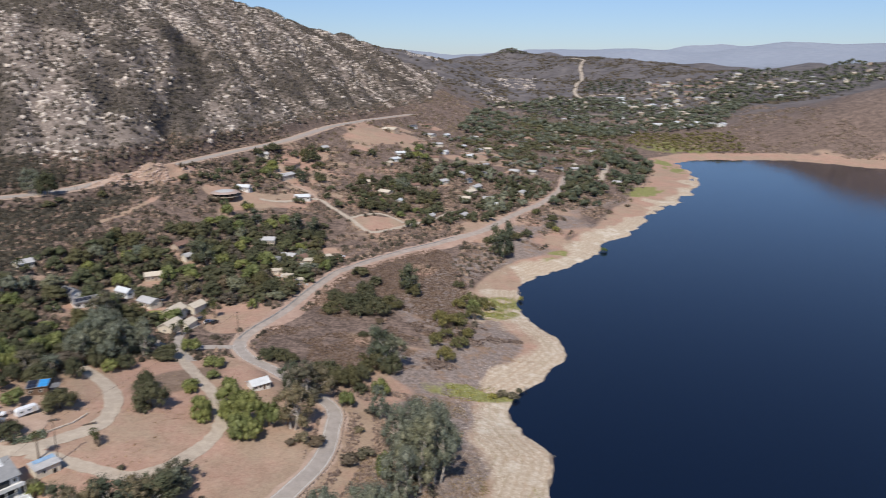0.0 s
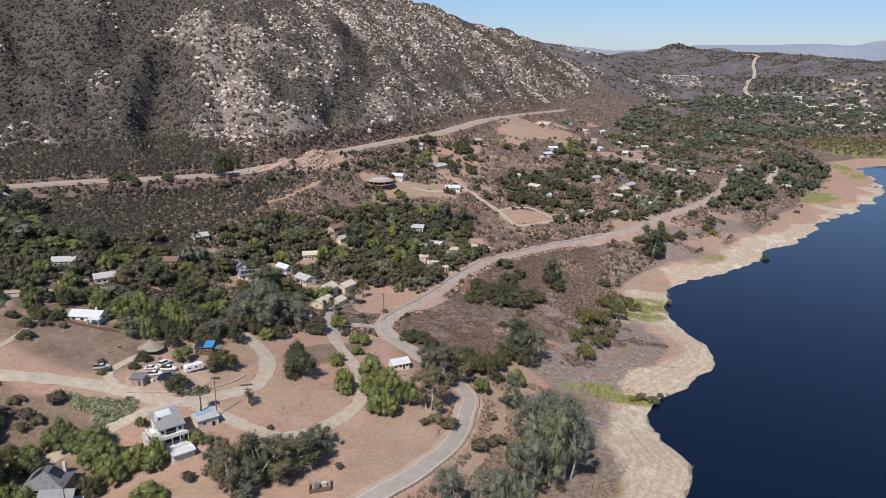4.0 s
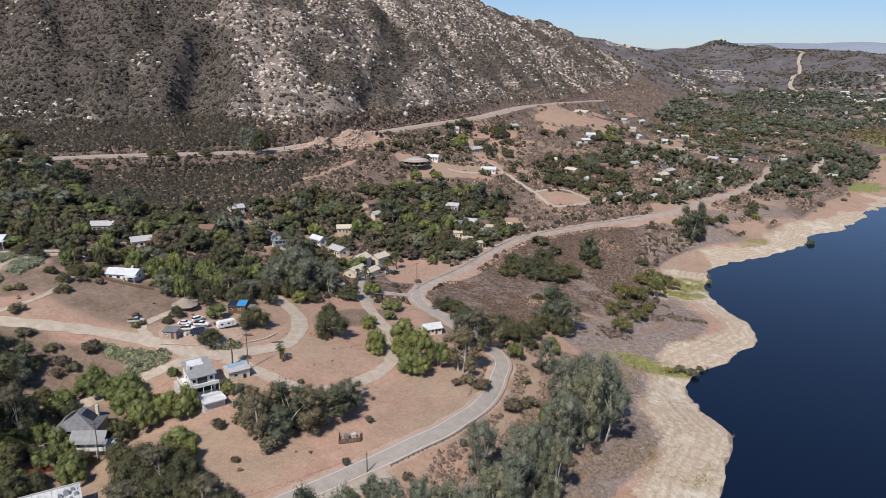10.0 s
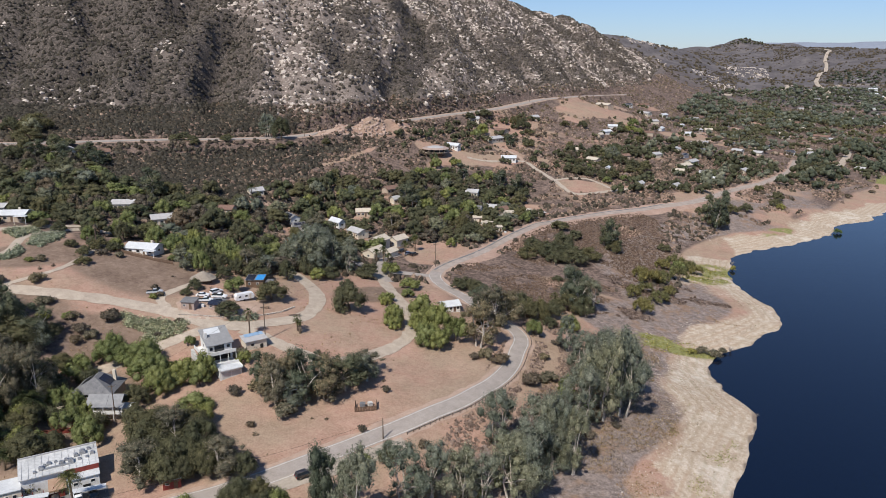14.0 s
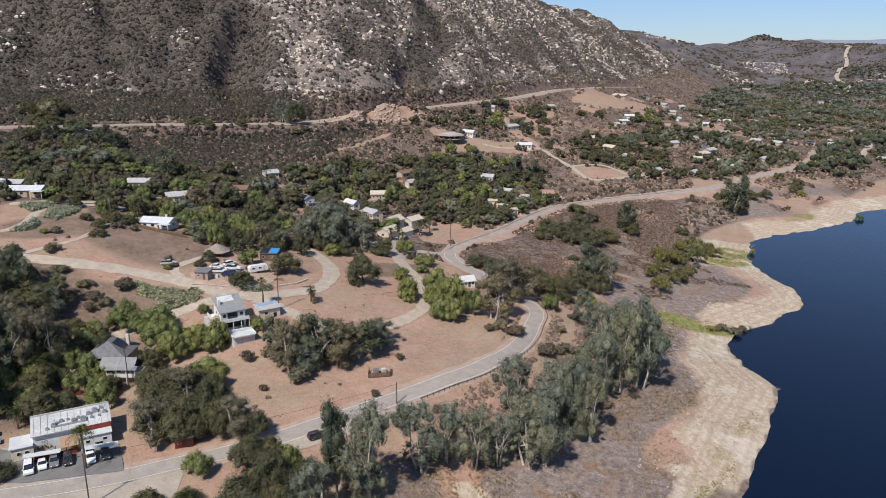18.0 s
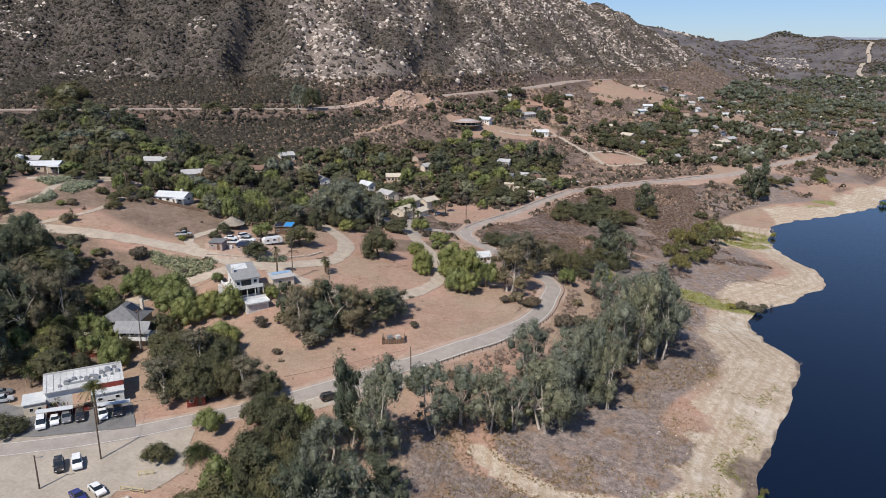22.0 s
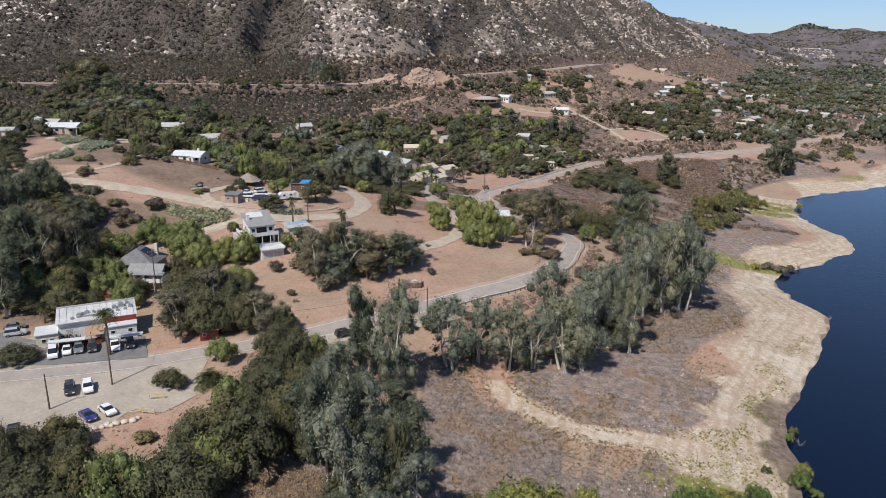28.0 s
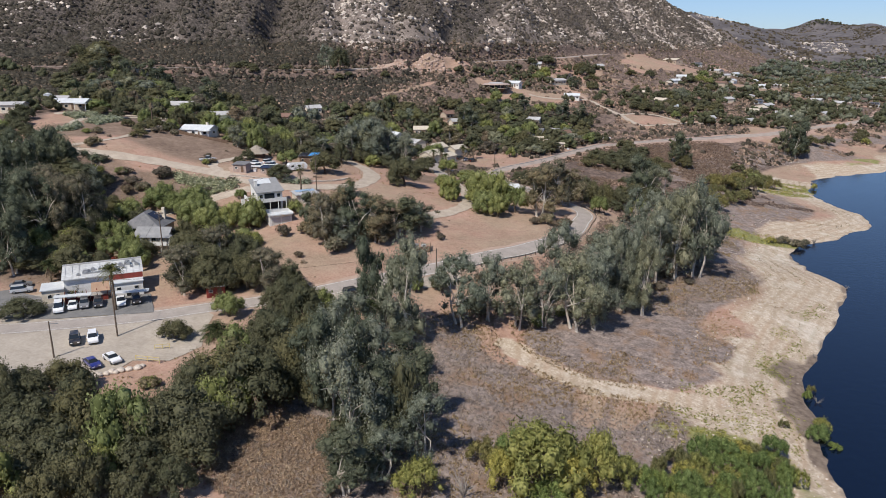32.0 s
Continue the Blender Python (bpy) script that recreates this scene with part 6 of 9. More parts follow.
def thatch_hut():
    ob = thing("hut", "round hut with a shaggy conical thatched roof", "hut", -162.5, 211.5, 0)
    ob.scale = (1.12, 1.05, 0.74)
    FOOTPRINTS.append((-162.5, 211.5, 4.5))
    bm = bmesh.new()
    bmesh.ops.create_cone(bm, cap_ends=True, segments=14, radius1=2.8, radius2=2.8, depth=2.6)
    bmesh.ops.translate(bm, verts=bm.verts, vec=(0, 0, 0.6))
    bpart("wall", bm, BROWN, ob)
    for k in range(3):
        bm = bmesh.new()
        bmesh.ops.create_cone(bm, cap_ends=False, segments=22, radius1=4.4 - 1.3 * k, radius2=2.6 - 1.25 * k if k < 2 else 0.1, depth=1.5)
        for v in bm.verts:
            v.co.xy *= 1 + random.uniform(-0.06, 0.06)
            v.co.z += random.uniform(-0.12, 0.12)
        bmesh.ops.translate(bm, verts=bm.verts, vec=(0, 0, 2.3 + 1.15 * k))
        bpart("thatch", bm, THATCH, ob, "grey-brown thatch layer")


def deck_hut():
    """Reddish timber deck with a small tan hut behind the restaurant."""
    ob = thing("garden_hut", "small tan hut on a reddish timber deck", "hut", -147.5, 129, 40)
    FOOTPRINTS.append((-148, 127.5, 5))
    boxpart("deck", (-5.5, 3.0, -2.2, 2.2, -0.8, 0.25), RED, ob, "reddish timber deck")
    for k in range(7):
        boxpart("deck_post", (-5.5 + k * 1.4, -5.38 + k * 1.4, -2.2, -2.08, 0.25, 1.2), RED, ob)
    boxpart("deck_rail", (-5.5, 3.0, -2.2, -2.1, 1.2, 1.3), RED, ob)
    boxpart("wall", (-0.6, 2.6, -0.6, 1.8, 0.25, 2.3), TAN, ob)
    bm = bmesh.new()
    prism(bm, [(-0.9, -1.0, 2.3), (2.9, -1.0, 2.3), (2.9, 2.1, 2.7), (-0.9, 2.1, 2.7)], (0, 0, 0.12))
    bpart("roof", bm, TAN_ROOF, ob)
    boxpart("door", (0.4, 1.2, -0.66, -0.58, 0.3, 2.1), BROWN, ob)


deck_house()
deck_hut()
outbuilding()
restaurant()
shade_canopy(-129.2, 102.6, 40, 7.5)
shade_canopy(-119.6, 109.6, 40, 7.5)
grey_house()
tarp_house()
round_house()
thatch_hut()
house(-197, 221.5, 8, 12.5, 7.0, 2.7, "w", "long white house with a pale metal roof above the dry field", 1.4, 2, z=38.2)
house(-262, 219, 25, 14, 8.0, 2.8, "g", "low house with a pale grey roof on the knoll", 1.3, 2, wall=TAN, roof=WHITE_ROOF)
house(-271, 197, 30, 12, 7.0, 3.0, "g", "pale flat-roofed house at the edge of the knoll", 0.9, 1)
house(-222, 156.5, 30, 8, 6.0, 2.8, "w", "small white-roofed house behind eucalyptus", 1.2, 1)
house(-277, 226, 20, 8, 6.0, 2.6, "g", "small house with a pale roof beside the water tank", 1.2, 1)
for x, y, turn, w, d, h, rise in ((-135, 305, 257, 9.5, 7, 3.0, 1.8), (-129.5, 311, 257, 7, 5, 2.6, 1.3), (-140, 322, 257, 9, 7, 4.6, 1.8), (-134, 333, 250, 8.5, 6, 3.4, 1.5)):
    house(x, y, turn, w, d, h, "t", "sand-coloured house with stepped gable roofs by the lane", rise, 1, wall=CREAM)
house(-80, 254, 40, 7.0, 5.5, 2.5, "w", "white garage house hidden among pepper trees", 1.3, 1)

HOUSES_NEAR = [(-219, 303, 13, "b"), (-228, 348, 8, "w"), (-194, 329, 10, "w"), (-184, 323, 11, "s"), (-169, 366, 8, "w"), (-157, 333, 10, "g"), (-162, 400, 8, "g"),
               (-117, 413, 11, "w"), (-109, 424, 8, "g"), (-172, 413, 9, "b"), (-173, 341, 9, "w"), (-248, 268, 10, "g"), (-221, 261, 9, "g"), (-343, 328, 15, "g"),
               (-326, 338, 9, "b"), (-180, 627, 9, "g"), (-153, 622, 11, "w"), (-151, 590, 15, "g"), (-169, 534, 10, "w"), (-128, 447, 9, "g"), (-102, 423, 9, "b")]
HOUSES_UPPER = [(-127, 544, 11, "w"), (-140, 701, 8, "g"), (-90, 854, 19, "t"), (-71, 950, 10, "w"), (-54, 994, 11, "w"), (-47, 912, 13, "w"), (-27, 952, 11, "w")]
HOUSES_EAST = [(-69, 747, 9, "w"), (-22, 666, 9, "w"), (-68, 596, 11, "t"), (16, 721, 10, "w"), (68, 825, 12, "w"), (52, 765, 10, "w"), (9, 662, 13, "g"), (20, 620, 9, "w"),
               (-1, 610, 9, "w"), (52, 1001, 10, "w"), (170, 1050, 20, "w"), (181, 1035, 13, "w"), (255, 1327, 18, "w"), (217, 1488, 12, "w"), (262, 1421, 14, "w"),
               (107, 830, 9, "w"), (72, 780, 9, "g"), (-27, 540, 8, "g"), (29, 604, 9, "w"), (10, 986, 10, "w"), (152, 1105, 12, "w"), (166, 787, 9, "g")]
HOUSES_FAR = [(361, 1739, 18, "w"), (292, 1604, 18, "w"), (238, 1655, 16, "w"), (194, 1539, 12, "w"), (113, 1541, 12, "w"), (610, 1809, 18, "w"), (641, 1743, 20, "w"),
              (705, 1778, 18, "t"), (766, 1767, 20, "w"), (847, 1833, 18, "w"), (863, 1753, 22, "w"), (914, 1781, 20, "t"), (687, 1634, 18, "w"), (741, 1645, 20, "w"),
              (952, 1781, 18, "w"), (695, 1823, 18, "w"), (593, 1890, 22, "w"), (416, 1448, 14, "w"), (365, 1622, 16, "w"), (364, 1881, 16, "w"), (470, 1850, 16, "w")]
WORDS = {"w": "pale-roofed white house", "g": "cream grey-roofed house", "b": "tan brown-roofed house", "t": "sand-coloured house", "s": "house with solar panels"}
for some, where, detail in ((HOUSES_NEAR, "among dark village trees", 1), (HOUSES_UPPER, "on the slope below the highway", 1), (HOUSES_EAST, "in the wooded lakeside village", 0), (HOUSES_FAR, "on a far hillside", 0)):
    for k, (x, y, w, style) in enumerate(some):
        if style == "w":
            style = "wgtsbg"[k % 6] if y > 480 else "wgsbt"[k % 5]
        big = 1.0 if w < 16 else 1.25
        house(x, y, 15 + 50 * math.sin(k * 2.3), w, w * (0.58 + 0.12 * math.sin(k * 1.7)), 3.0 * big, style, WORDS[style] + " " + where, 1.5 * big, detail)


# ---- the many pale houses of the wooded village, far off ----
rng_far = np.random.default_rng(77)
for k in range(110):
    t = rng_far.uniform(0, 1)
    x, y = -40 + 330 * t + rng_far.uniform(-70, 70), 560 + 1000 * t + rng_far.uniform(-90, 90)
    if ground_z(x, y) < 6 or any(math.hypot(x - a, y - b) < c + 14 for a, b, c in FOOTPRINTS) or near_line(np.array([x]), np.array([y]), ROAD)[0] < 16:
        continue
    w = rng_far.uniform(8, 14)
    style = "gtbwgstb"[k % 8]
    house(x, y, rng_far.uniform(0, 90), w * 0.9, w * 0.6, 2.5, style, WORDS[style] + " in the wooded lakeside village", 1.4, 0)
SUBURB = [(430, 1500, 640, 1980), (560, 1650, 1000, 1960), (330, 1300, 470, 1700)]
for k in range(110):
    x0, y0, x1, y1 = SUBURB[k % 3]
    x, y = rng_far.uniform(x0, x1), rng_far.uniform(y0, y1)
    if ground_z(x, y) < 8 or any(math.hypot(x - a, y - b) < c + 12 for a, b, c in FOOTPRINTS):
        continue
    w = rng_far.uniform(13, 22)
    style = "gtwbgt"[k % 6]
    house(x, y, rng_far.uniform(0, 90), w, w * 0.6, 4.0, style, WORDS[style] + " on a far hillside", 2.0, 0)



# ---- planting ----
for some, kind, which in ((EUC_FIELD, "euc", 1), (EUC_FIELD_B, "euc", 3), (EUC_LOW, "euc", 2), (OAK_LOW, "oak", None), (OAK_HIGH, "oak", None), (PEPPERS, "pepper", None),
                          (WILLOWS, "willow", 0), (SHORE_WILLOWS, "willow", 2), (SHRUBS, "shrub", None), (HIGHWAY_TREES, "oak", None)):
    for n, (x, y, h, w) in enumerate(some):
        plant(kind, x, y, h, w * (1.05 if kind == "euc" else 1.08), n % 2 if kind == "shrub" else which if kind == "willow" or which is None else (4 + n % 2 if x < -80 else 5 if y < 130 and n % 3 else (which + n) % 4))
# the trees at the bend of the road, and down the slope from it
for kind, x, y, h, w, which in (("euc", -58.6, 223.4, 17, 12.3, 4), ("euc", -60, 244, 17, 12, 4), ("euc", -55.5, 250, 14, 10, 4), ("euc", -66, 250, 14, 9, 5), ("oak", -84, 283, 6.5, 11, 1), ("oak", -79, 284, 6, 10, 0), ("oak", -74, 281, 5, 8, 2),
                                ("oak", -50.4, 262.5, 10, 11, 1), ("oak", -55, 266, 11, 11, 0), ("oak", -46.5, 267, 9, 10, 2), ("pepper", -43.7, 244.5, 8, 7.5, 0), ("oak", -42.5, 271, 7.5, 9, 1), ("oak", -41, 260, 4.5, 7, 2),
                                ("oak", -42, 279, 7, 9, 0), ("oak", -61, 271, 7, 9, 2), ("euc", -35.6, 287, 18, 12.4, 5), ("euc", -30, 289, 16, 11, 1), ("euc", -37, 294, 17, 12, 1), ("oak", -31, 285, 9, 11, 1), ("oak", -37.5, 284, 10, 11, 2),
                                ("euc", -141.5, 263.7, 18, 19.6, 1), ("euc", -134.4, 271.1, 15.7, 14.9, 0), ("euc", -148.3, 256.5, 15.2, 14.6, 3), ("euc", -152, 279, 17, 13.5, 2), ("euc", -163, 300, 17, 12.4, 4), ("pepper", -173, 322, 10, 11, 1),
                                ("oak", -61.7, 148.8, 5.5, 5.5, 1), ("pepper", -66.2, 144.2, 4.5, 4, 1), ("shrub", -72.5, 156.9, 2.4, 3.2, 0), ("shrub", -55.5, 159.0, 2.6, 4, 0), ("euc", -31, 240, 14, 6.5, 0), ("shrub", -35, 243, 3.4, 6, 0), ("shrub", -36.8, 228.1, 2.4, 5, 1), ("shrub", -49.7, 214, 4, 8, 0), ("shrub", -31, 249, 3, 5, 0),
                                ("oak", -57, 351, 9.5, 14, 0), ("oak", -63, 356, 8, 13, 1), ("oak", -50, 356, 9, 13, 2), ("oak", -69, 362, 7, 11, 0), ("oak", -54, 343, 7, 10, 1), ("shrub", -42, 337, 3.4, 6, 0), ("oak", -48, 318, 2.8, 6, 1),
                                ("euc", 26, 488, 23, 20, 5), ("oak", 28, 489, 13, 15, 1), ("euc", -30.5, 387, 17, 11, 5), ("euc", -33.5, 391, 15, 10, 5), ("shrub", 16.5, 283, 3.4, 6, 1), ("shrub", 21.5, 283, 3.6, 6, 1), ("shrub", 24.5, 289, 2.2, 4, 1), ("oak", 36.6, 522, 7, 12, 0), ("oak", 46.8, 534, 7, 11, 1), ("oak", 69, 568, 6, 11, 2), ("shrub", 132, 645, 4.5, 8, 0), ("shrub", 156, 682, 3, 7, 0), ("oak", -29, 386, 8, 10, 2), ("willow", 5.4, 366, 9, 11, 2), ("pepper", 4.9, 380, 8, 9, 1)):
    plant(kind, x, y, h, w, which)
for x, y, h, w in MID_TREES:
    plant("oak", x, y, h, w)


for kind, x, y, h, w in (("oak", -139, 193, 5.5, 10), ("pepper", -149, 211, 6.5, 9), ("oak", -159, 219, 6, 7), ("oak", -160, 203, 4.5, 6), ("oak", -159, 197, 3, 4.5), ("shrub", -166.5, 189, 2.4, 3.4),
                         ("oak", -209, 203, 4, 7), ("oak", -202, 195.5, 3.6, 7), ("shrub", -214, 170, 4, 6), ("shrub", -168, 172.5, 3, 5), ("shrub", -180, 165.5, 2.4, 5), ("shrub", -168, 163, 2.6, 4),
                         ("shrub", -149, 180, 2.4, 3.5), ("pepper", -158, 160, 8, 10), ("pepper", -146, 160, 9.5, 12), ("pepper", -140, 158, 8, 9), ("pepper", -139, 172.6, 4, 4.5), ("pepper", -127, 162, 7, 8), ("pepper", -131.5, 159, 8, 9), ("pepper", -125.5, 158.5, 6, 7), ("pepper", -119, 172, 4.5, 5.5),
                         ("oak", -246, 219, 4, 8), ("pepper", -183, 220, 2.6, 4), ("pepper", -185, 229, 7, 9), ("pepper", -175, 223, 7.5, 9),
                         ("oak", -173, 230, 8, 9), ("pepper", -169, 241, 8, 9), ("oak", -163, 248, 8, 9), ("pepper", -206, 216, 5, 7), ("shrub", -198, 209, 3, 4),
                         ("grove", -103, 161, 9, 8), ("grove", -97, 166, 10, 9), ("grove", -91, 171, 10, 9), ("grove", -86, 178, 9, 8), ("grove", -100, 165, 8, 8), ("euc", -94, 158, 9, 7), ("grove", -88, 166, 8, 8), ("euc", -82, 180, 8, 6),
                         ("pepper", -76, 66, 13, 11), ("pepper", -80, 58, 7, 6), ("oak", -67, 70, 9, 11), ("oak", -71, 82, 8, 10), ("oak", -76, 86, 6, 8), ("oak", -68, 90, 8, 9), ("oak", -98, 75, 7, 9),
                         ("oak", -99, 68, 8, 10), ("oak", -87, 60, 8, 10), ("oak", -79, 66, 8, 10), ("shrub", -88, 83, 1.8, 4), ("willow", 20, 135, 4, 5), ("willow", 19, 153, 2.4, 2.4), ("willow", 14, 136, 1.8, 2.4), ("willow", -26, 97, 6, 8), ("willow", -15, 101, 5, 7), ("willow", -22, 95, 8, 9), ("willow", -10, 101, 5, 7), ("willow", -30, 93, 5, 7),
                         ("willow", -18, 89, 5, 8), ("willow", -5, 103, 3, 6),
                         ("oak", -128.9, 136.4, 8, 10), ("oak", -119.2, 135.6, 10, 12), ("oak", -112.3, 137, 9, 11), ("oak", -118.3, 128, 9, 11), ("pepper", -113.4, 142.6, 8, 8), ("pepper", -146.7, 129.6, 7, 8), ("oak", -161.4, 136.8, 8, 10), ("oak", -153.8, 123.8, 9, 11), ("pepper", -139.3, 129.6, 7, 8), ("oak", -173.5, 141, 8, 10),
                         ("oak", -163.9, 147.6, 7, 9), ("euc", -176.3, 150, 9, 8), ("pepper", -101.3, 240.9, 4, 5), ("pepper", -94.7, 229.6, 5, 6), ("pepper", -89.3, 220.6, 5, 6), ("pepper", -82.2, 225.4, 8, 9), ("pepper", -75.5, 216.8, 9, 10), ("pepper", -70.3, 214, 8, 9), ("pepper", -81.2, 236.8, 7, 8), ("pepper", -90.8, 250.5, 5, 6), ("pepper", -98.6, 256.2, 4, 6), ("oak", -117, 237.6, 8, 9), ("oak", -109.7, 219.7, 4, 6)):
    plant("euc" if kind == "grove" else kind, x, y, h, w, 4 if kind == "grove" else None)


for kind, x, y, h, w in (("oak", -100, 125, 10, 10), ("grove", -95.5, 127, 10, 9), ("oak", -90.5, 128.5, 8, 8), ("oak", -86.5, 118, 8, 9), ("oak", -82, 121.5, 7.5, 8.5), ("oak", -79, 116.5, 8.5, 9.5), ("oak", -74.5, 113.5, 9, 10), ("oak", -80, 110, 6.5, 7), ("oak", -133.2, 106.6, 4.4, 4.6), ("oak", -79, 105.5, 9, 10),
                         ("oak", -71, 118.5, 8, 9), ("pepper", -76, 119.5, 8.5, 7.5), ("oak", -70, 107, 9, 10), ("euc", -66, 112, 13, 8),
                         ("pepper", -148.6, 135.6, 8, 6.5), ("pepper", -144.5, 134.6, 6.5, 6), ("oak", -86, 119.5, 8.5, 8), ("pepper", -154.5, 136.5, 7.5, 8), ("oak", -138.5, 132.5, 6.5, 7), ("oak", -136.5, 145, 7.5, 8), ("pepper", -134, 151, 9, 9), ("oak", -155.5, 147.5, 6.5, 8), ("oak", -151, 131, 6, 7),
                         ("euc", -186, 146, 17, 14), ("euc", -194, 150, 15, 13), ("euc", -180, 151, 13, 12), ("euc", -200, 142, 15, 13), ("oak", -205, 152, 8, 10), ("euc", -208, 143, 12, 11), ("euc", -188, 136, 18, 14),
                         ("oak", -178, 157, 5, 8), ("shrub", -186, 161, 3, 6), ("shrub", -172, 163, 3.6, 7), ("oak", -196, 160, 4, 7), ("oak", -211, 159, 5, 8), ("euc", -216, 150, 11, 10), ("shrub", -178, 166, 3, 6),
                         ("oak", -238, 176, 6, 9), ("oak", -230, 172, 5, 8), ("oak", -247, 182, 7, 10), ("pepper", -243, 172, 6, 8), ("oak", -254, 190, 7, 9), ("oak", -228, 164, 6, 9), ("oak", -236, 166, 7, 10),
                         ("euc", -338, 318, 12, 12), ("euc", -330, 315, 11, 11), ("euc", -321, 322, 12, 11), ("euc", -346, 311, 10, 11), ("euc", -311, 320, 10, 10), ("oak", -352, 300, 9, 13),
                         ("euc", -260, 300, 13, 11), ("euc", -252, 294, 12, 10), ("oak", -394, 352, 11, 15), ("oak", -402, 344, 10, 14),
                         ("oak", -214, 214, 5, 8), ("oak", -219, 207, 3.6, 6), ("oak", -228, 226, 6, 8), ("oak", -237, 219, 5, 7), ("oak", -246, 228, 6, 9), ("shrub", -216, 190, 3, 5), ("shrub", -219, 188, 2, 4), ("shrub", -204, 207, 3, 6), ("oak", -210, 212, 5, 8), ("oak", -205, 214, 4.5, 7), ("shrub", -171, 195, 2.4, 3.4),
                         ("pepper", -165, 602, 10, 13), ("pepper", -166, 586, 9, 12), ("pepper", -165, 482, 8, 10), ("pepper", -155, 497, 7, 9), ("pepper", -52, 748, 9, 13), ("pepper", -43, 748, 9, 12), ("oak", -59, 742, 8, 12), ("pepper", -51, 782, 9, 13),
                         ("oak", -141, 655, 12, 16), ("oak", -150, 662, 10, 13), ("oak", -183, 624, 8, 11), ("oak", -175, 646, 9, 13), ("oak", -123, 600, 8, 12), ("oak", -133, 643, 7, 10), ("oak", -96, 722, 8, 12), ("oak", -111, 708, 7, 11),
                         ("oak", -41, 708, 9, 14), ("oak", -110, 557, 6, 8), ("oak", -80, 547, 8, 11), ("oak", -72, 546, 9, 12), ("oak", -63, 547, 9, 12), ("oak", -52, 540, 8, 11), ("oak", -47, 551, 9, 12), ("euc", -56, 615, 13, 13),
                         ("oak", -46, 606, 10, 14), ("oak", -36, 597, 10, 14), ("oak", -27, 598, 10, 13), ("oak", -60, 578, 8, 11), ("oak", -38, 648, 9, 13), ("oak", -78, 579, 6, 9), ("euc", -136, 588, 10, 9),
                         ("pepper", -163, 463, 8, 10), ("pepper", -151, 459, 8, 10), ("euc", -143, 475, 11, 10), ("pepper", -133, 473, 8, 10), ("pepper", -126, 484, 9, 10), ("euc", -117, 477, 12, 11), ("euc", -105, 475, 12, 11), ("oak", -98, 470, 8, 10),
                         ("pepper", -190, 229, 9, 10), ("pepper", -182, 233, 10, 10), ("pepper", -172, 238, 11, 11), ("pepper", -164, 233, 10, 9), ("pepper", -201, 233, 9, 9), ("oak", -160, 241, 11, 11), ("grove", -157, 233, 10, 8),
                         ("oak", -104, 364, 9, 12), ("oak", -112, 372, 10, 12), ("euc", -150, 395, 14, 12), ("euc", -158, 404, 13, 11), ("pepper", -142, 397, 9, 10),
                         ("pepper", -205, 300, 8, 10), ("pepper", -232, 275, 8, 10), ("pepper", -246, 252, 8, 10), ("pepper", -180, 352, 8, 10), ("pepper", -200, 360, 8, 10), ("grove", -145, 352, 11, 10), ("pepper", -225, 245, 8, 9)):
    plant("euc" if kind == "grove" else kind, x, y, h, w, 4 if kind == "grove" else 5 if kind == "euc" and x < -100 else int(x + y) % 3)


def fill(poly, spacing, count, seed, pad=1.0, taken=True):
    """Places in a polygon that keep apart and keep off paths and houses."""
    rng = np.random.default_rng(seed)
    xs, ys = [p[0] for p in poly], [p[1] for p in poly]
    x, y = rng.uniform(min(xs), max(xs), count * 14), rng.uniform(min(ys), max(ys), count * 14)
    ok = inside(x, y, poly) & off_paths(x, y, pad) & ~np.any([np.hypot(x - a, y - b) < 0.9 * c for a, b, c in BARE_YARDS], 0)
    out = []
    for px, py in zip(x[ok], y[ok]):
        if len(out) >= count:
            break
        if all((px - qx) ** 2 + (py - qy) ** 2 > spacing**2 for qx, qy in out) and (not taken or all((px - qx) ** 2 + (py - qy) ** 2 > (0.4 * (spacing + qw)) ** 2 for qx, qy, qw in PLANTED)):
            out.append((px, py))
    return out


for k, (x, y) in enumerate(fill(VILLAGE, 7.4, 150, 3, 1.0)):
    plant("small", x, y, RNG.uniform(6, 11), RNG.uniform(9, 14.5), (0, 5, 1, 3, 0, 2, 4, 1, 5)[k % 9])
# woods of the upper village, round the round house, by the bare plot and along the highway
WOODS = [([(-97, 642), (-81, 542), (-45, 520), (-19, 553), (-25, 604), (-60, 685), (-74, 637)], 46), ([(-66, 710), (-75, 792), (-35, 832), (-29, 730)], 24),
         ([(-177, 446), (-160, 402), (-130, 350), (-108, 340), (-93, 362), (-80, 419), (-98, 458), (-98, 489), (-130, 500), (-151, 454)], 70),
         ([(-213, 519), (-198, 484), (-189, 513), (-158, 537), (-129, 575), (-124, 642), (-151, 699), (-186, 628)], 62), ([(-119, 585), (-100, 538), (-81, 542), (-92, 613)], 10),
         ([(-368, 319), (-305, 262), (-278, 290), (-318, 334), (-348, 337)], 34), ([(-290, 236), (-276, 234), (-240, 236), (-262, 256), (-300, 256)], 16)]
OTHER_TREES = []
for n, (poly, count) in enumerate(WOODS):
    for k, (x, y) in enumerate(fill(poly, 6.6, count, 60 + n, 1.0)):
        if n in (1, 3, 4) or k % 4 == 3:
            OTHER_TREES.append((x, y))
            continue
        plant("small", x, y, RNG.uniform(4.5, 9.5), RNG.uniform(6, 11), (0, 4, 1, 3, 5, 0, 2, 4)[k % 8])
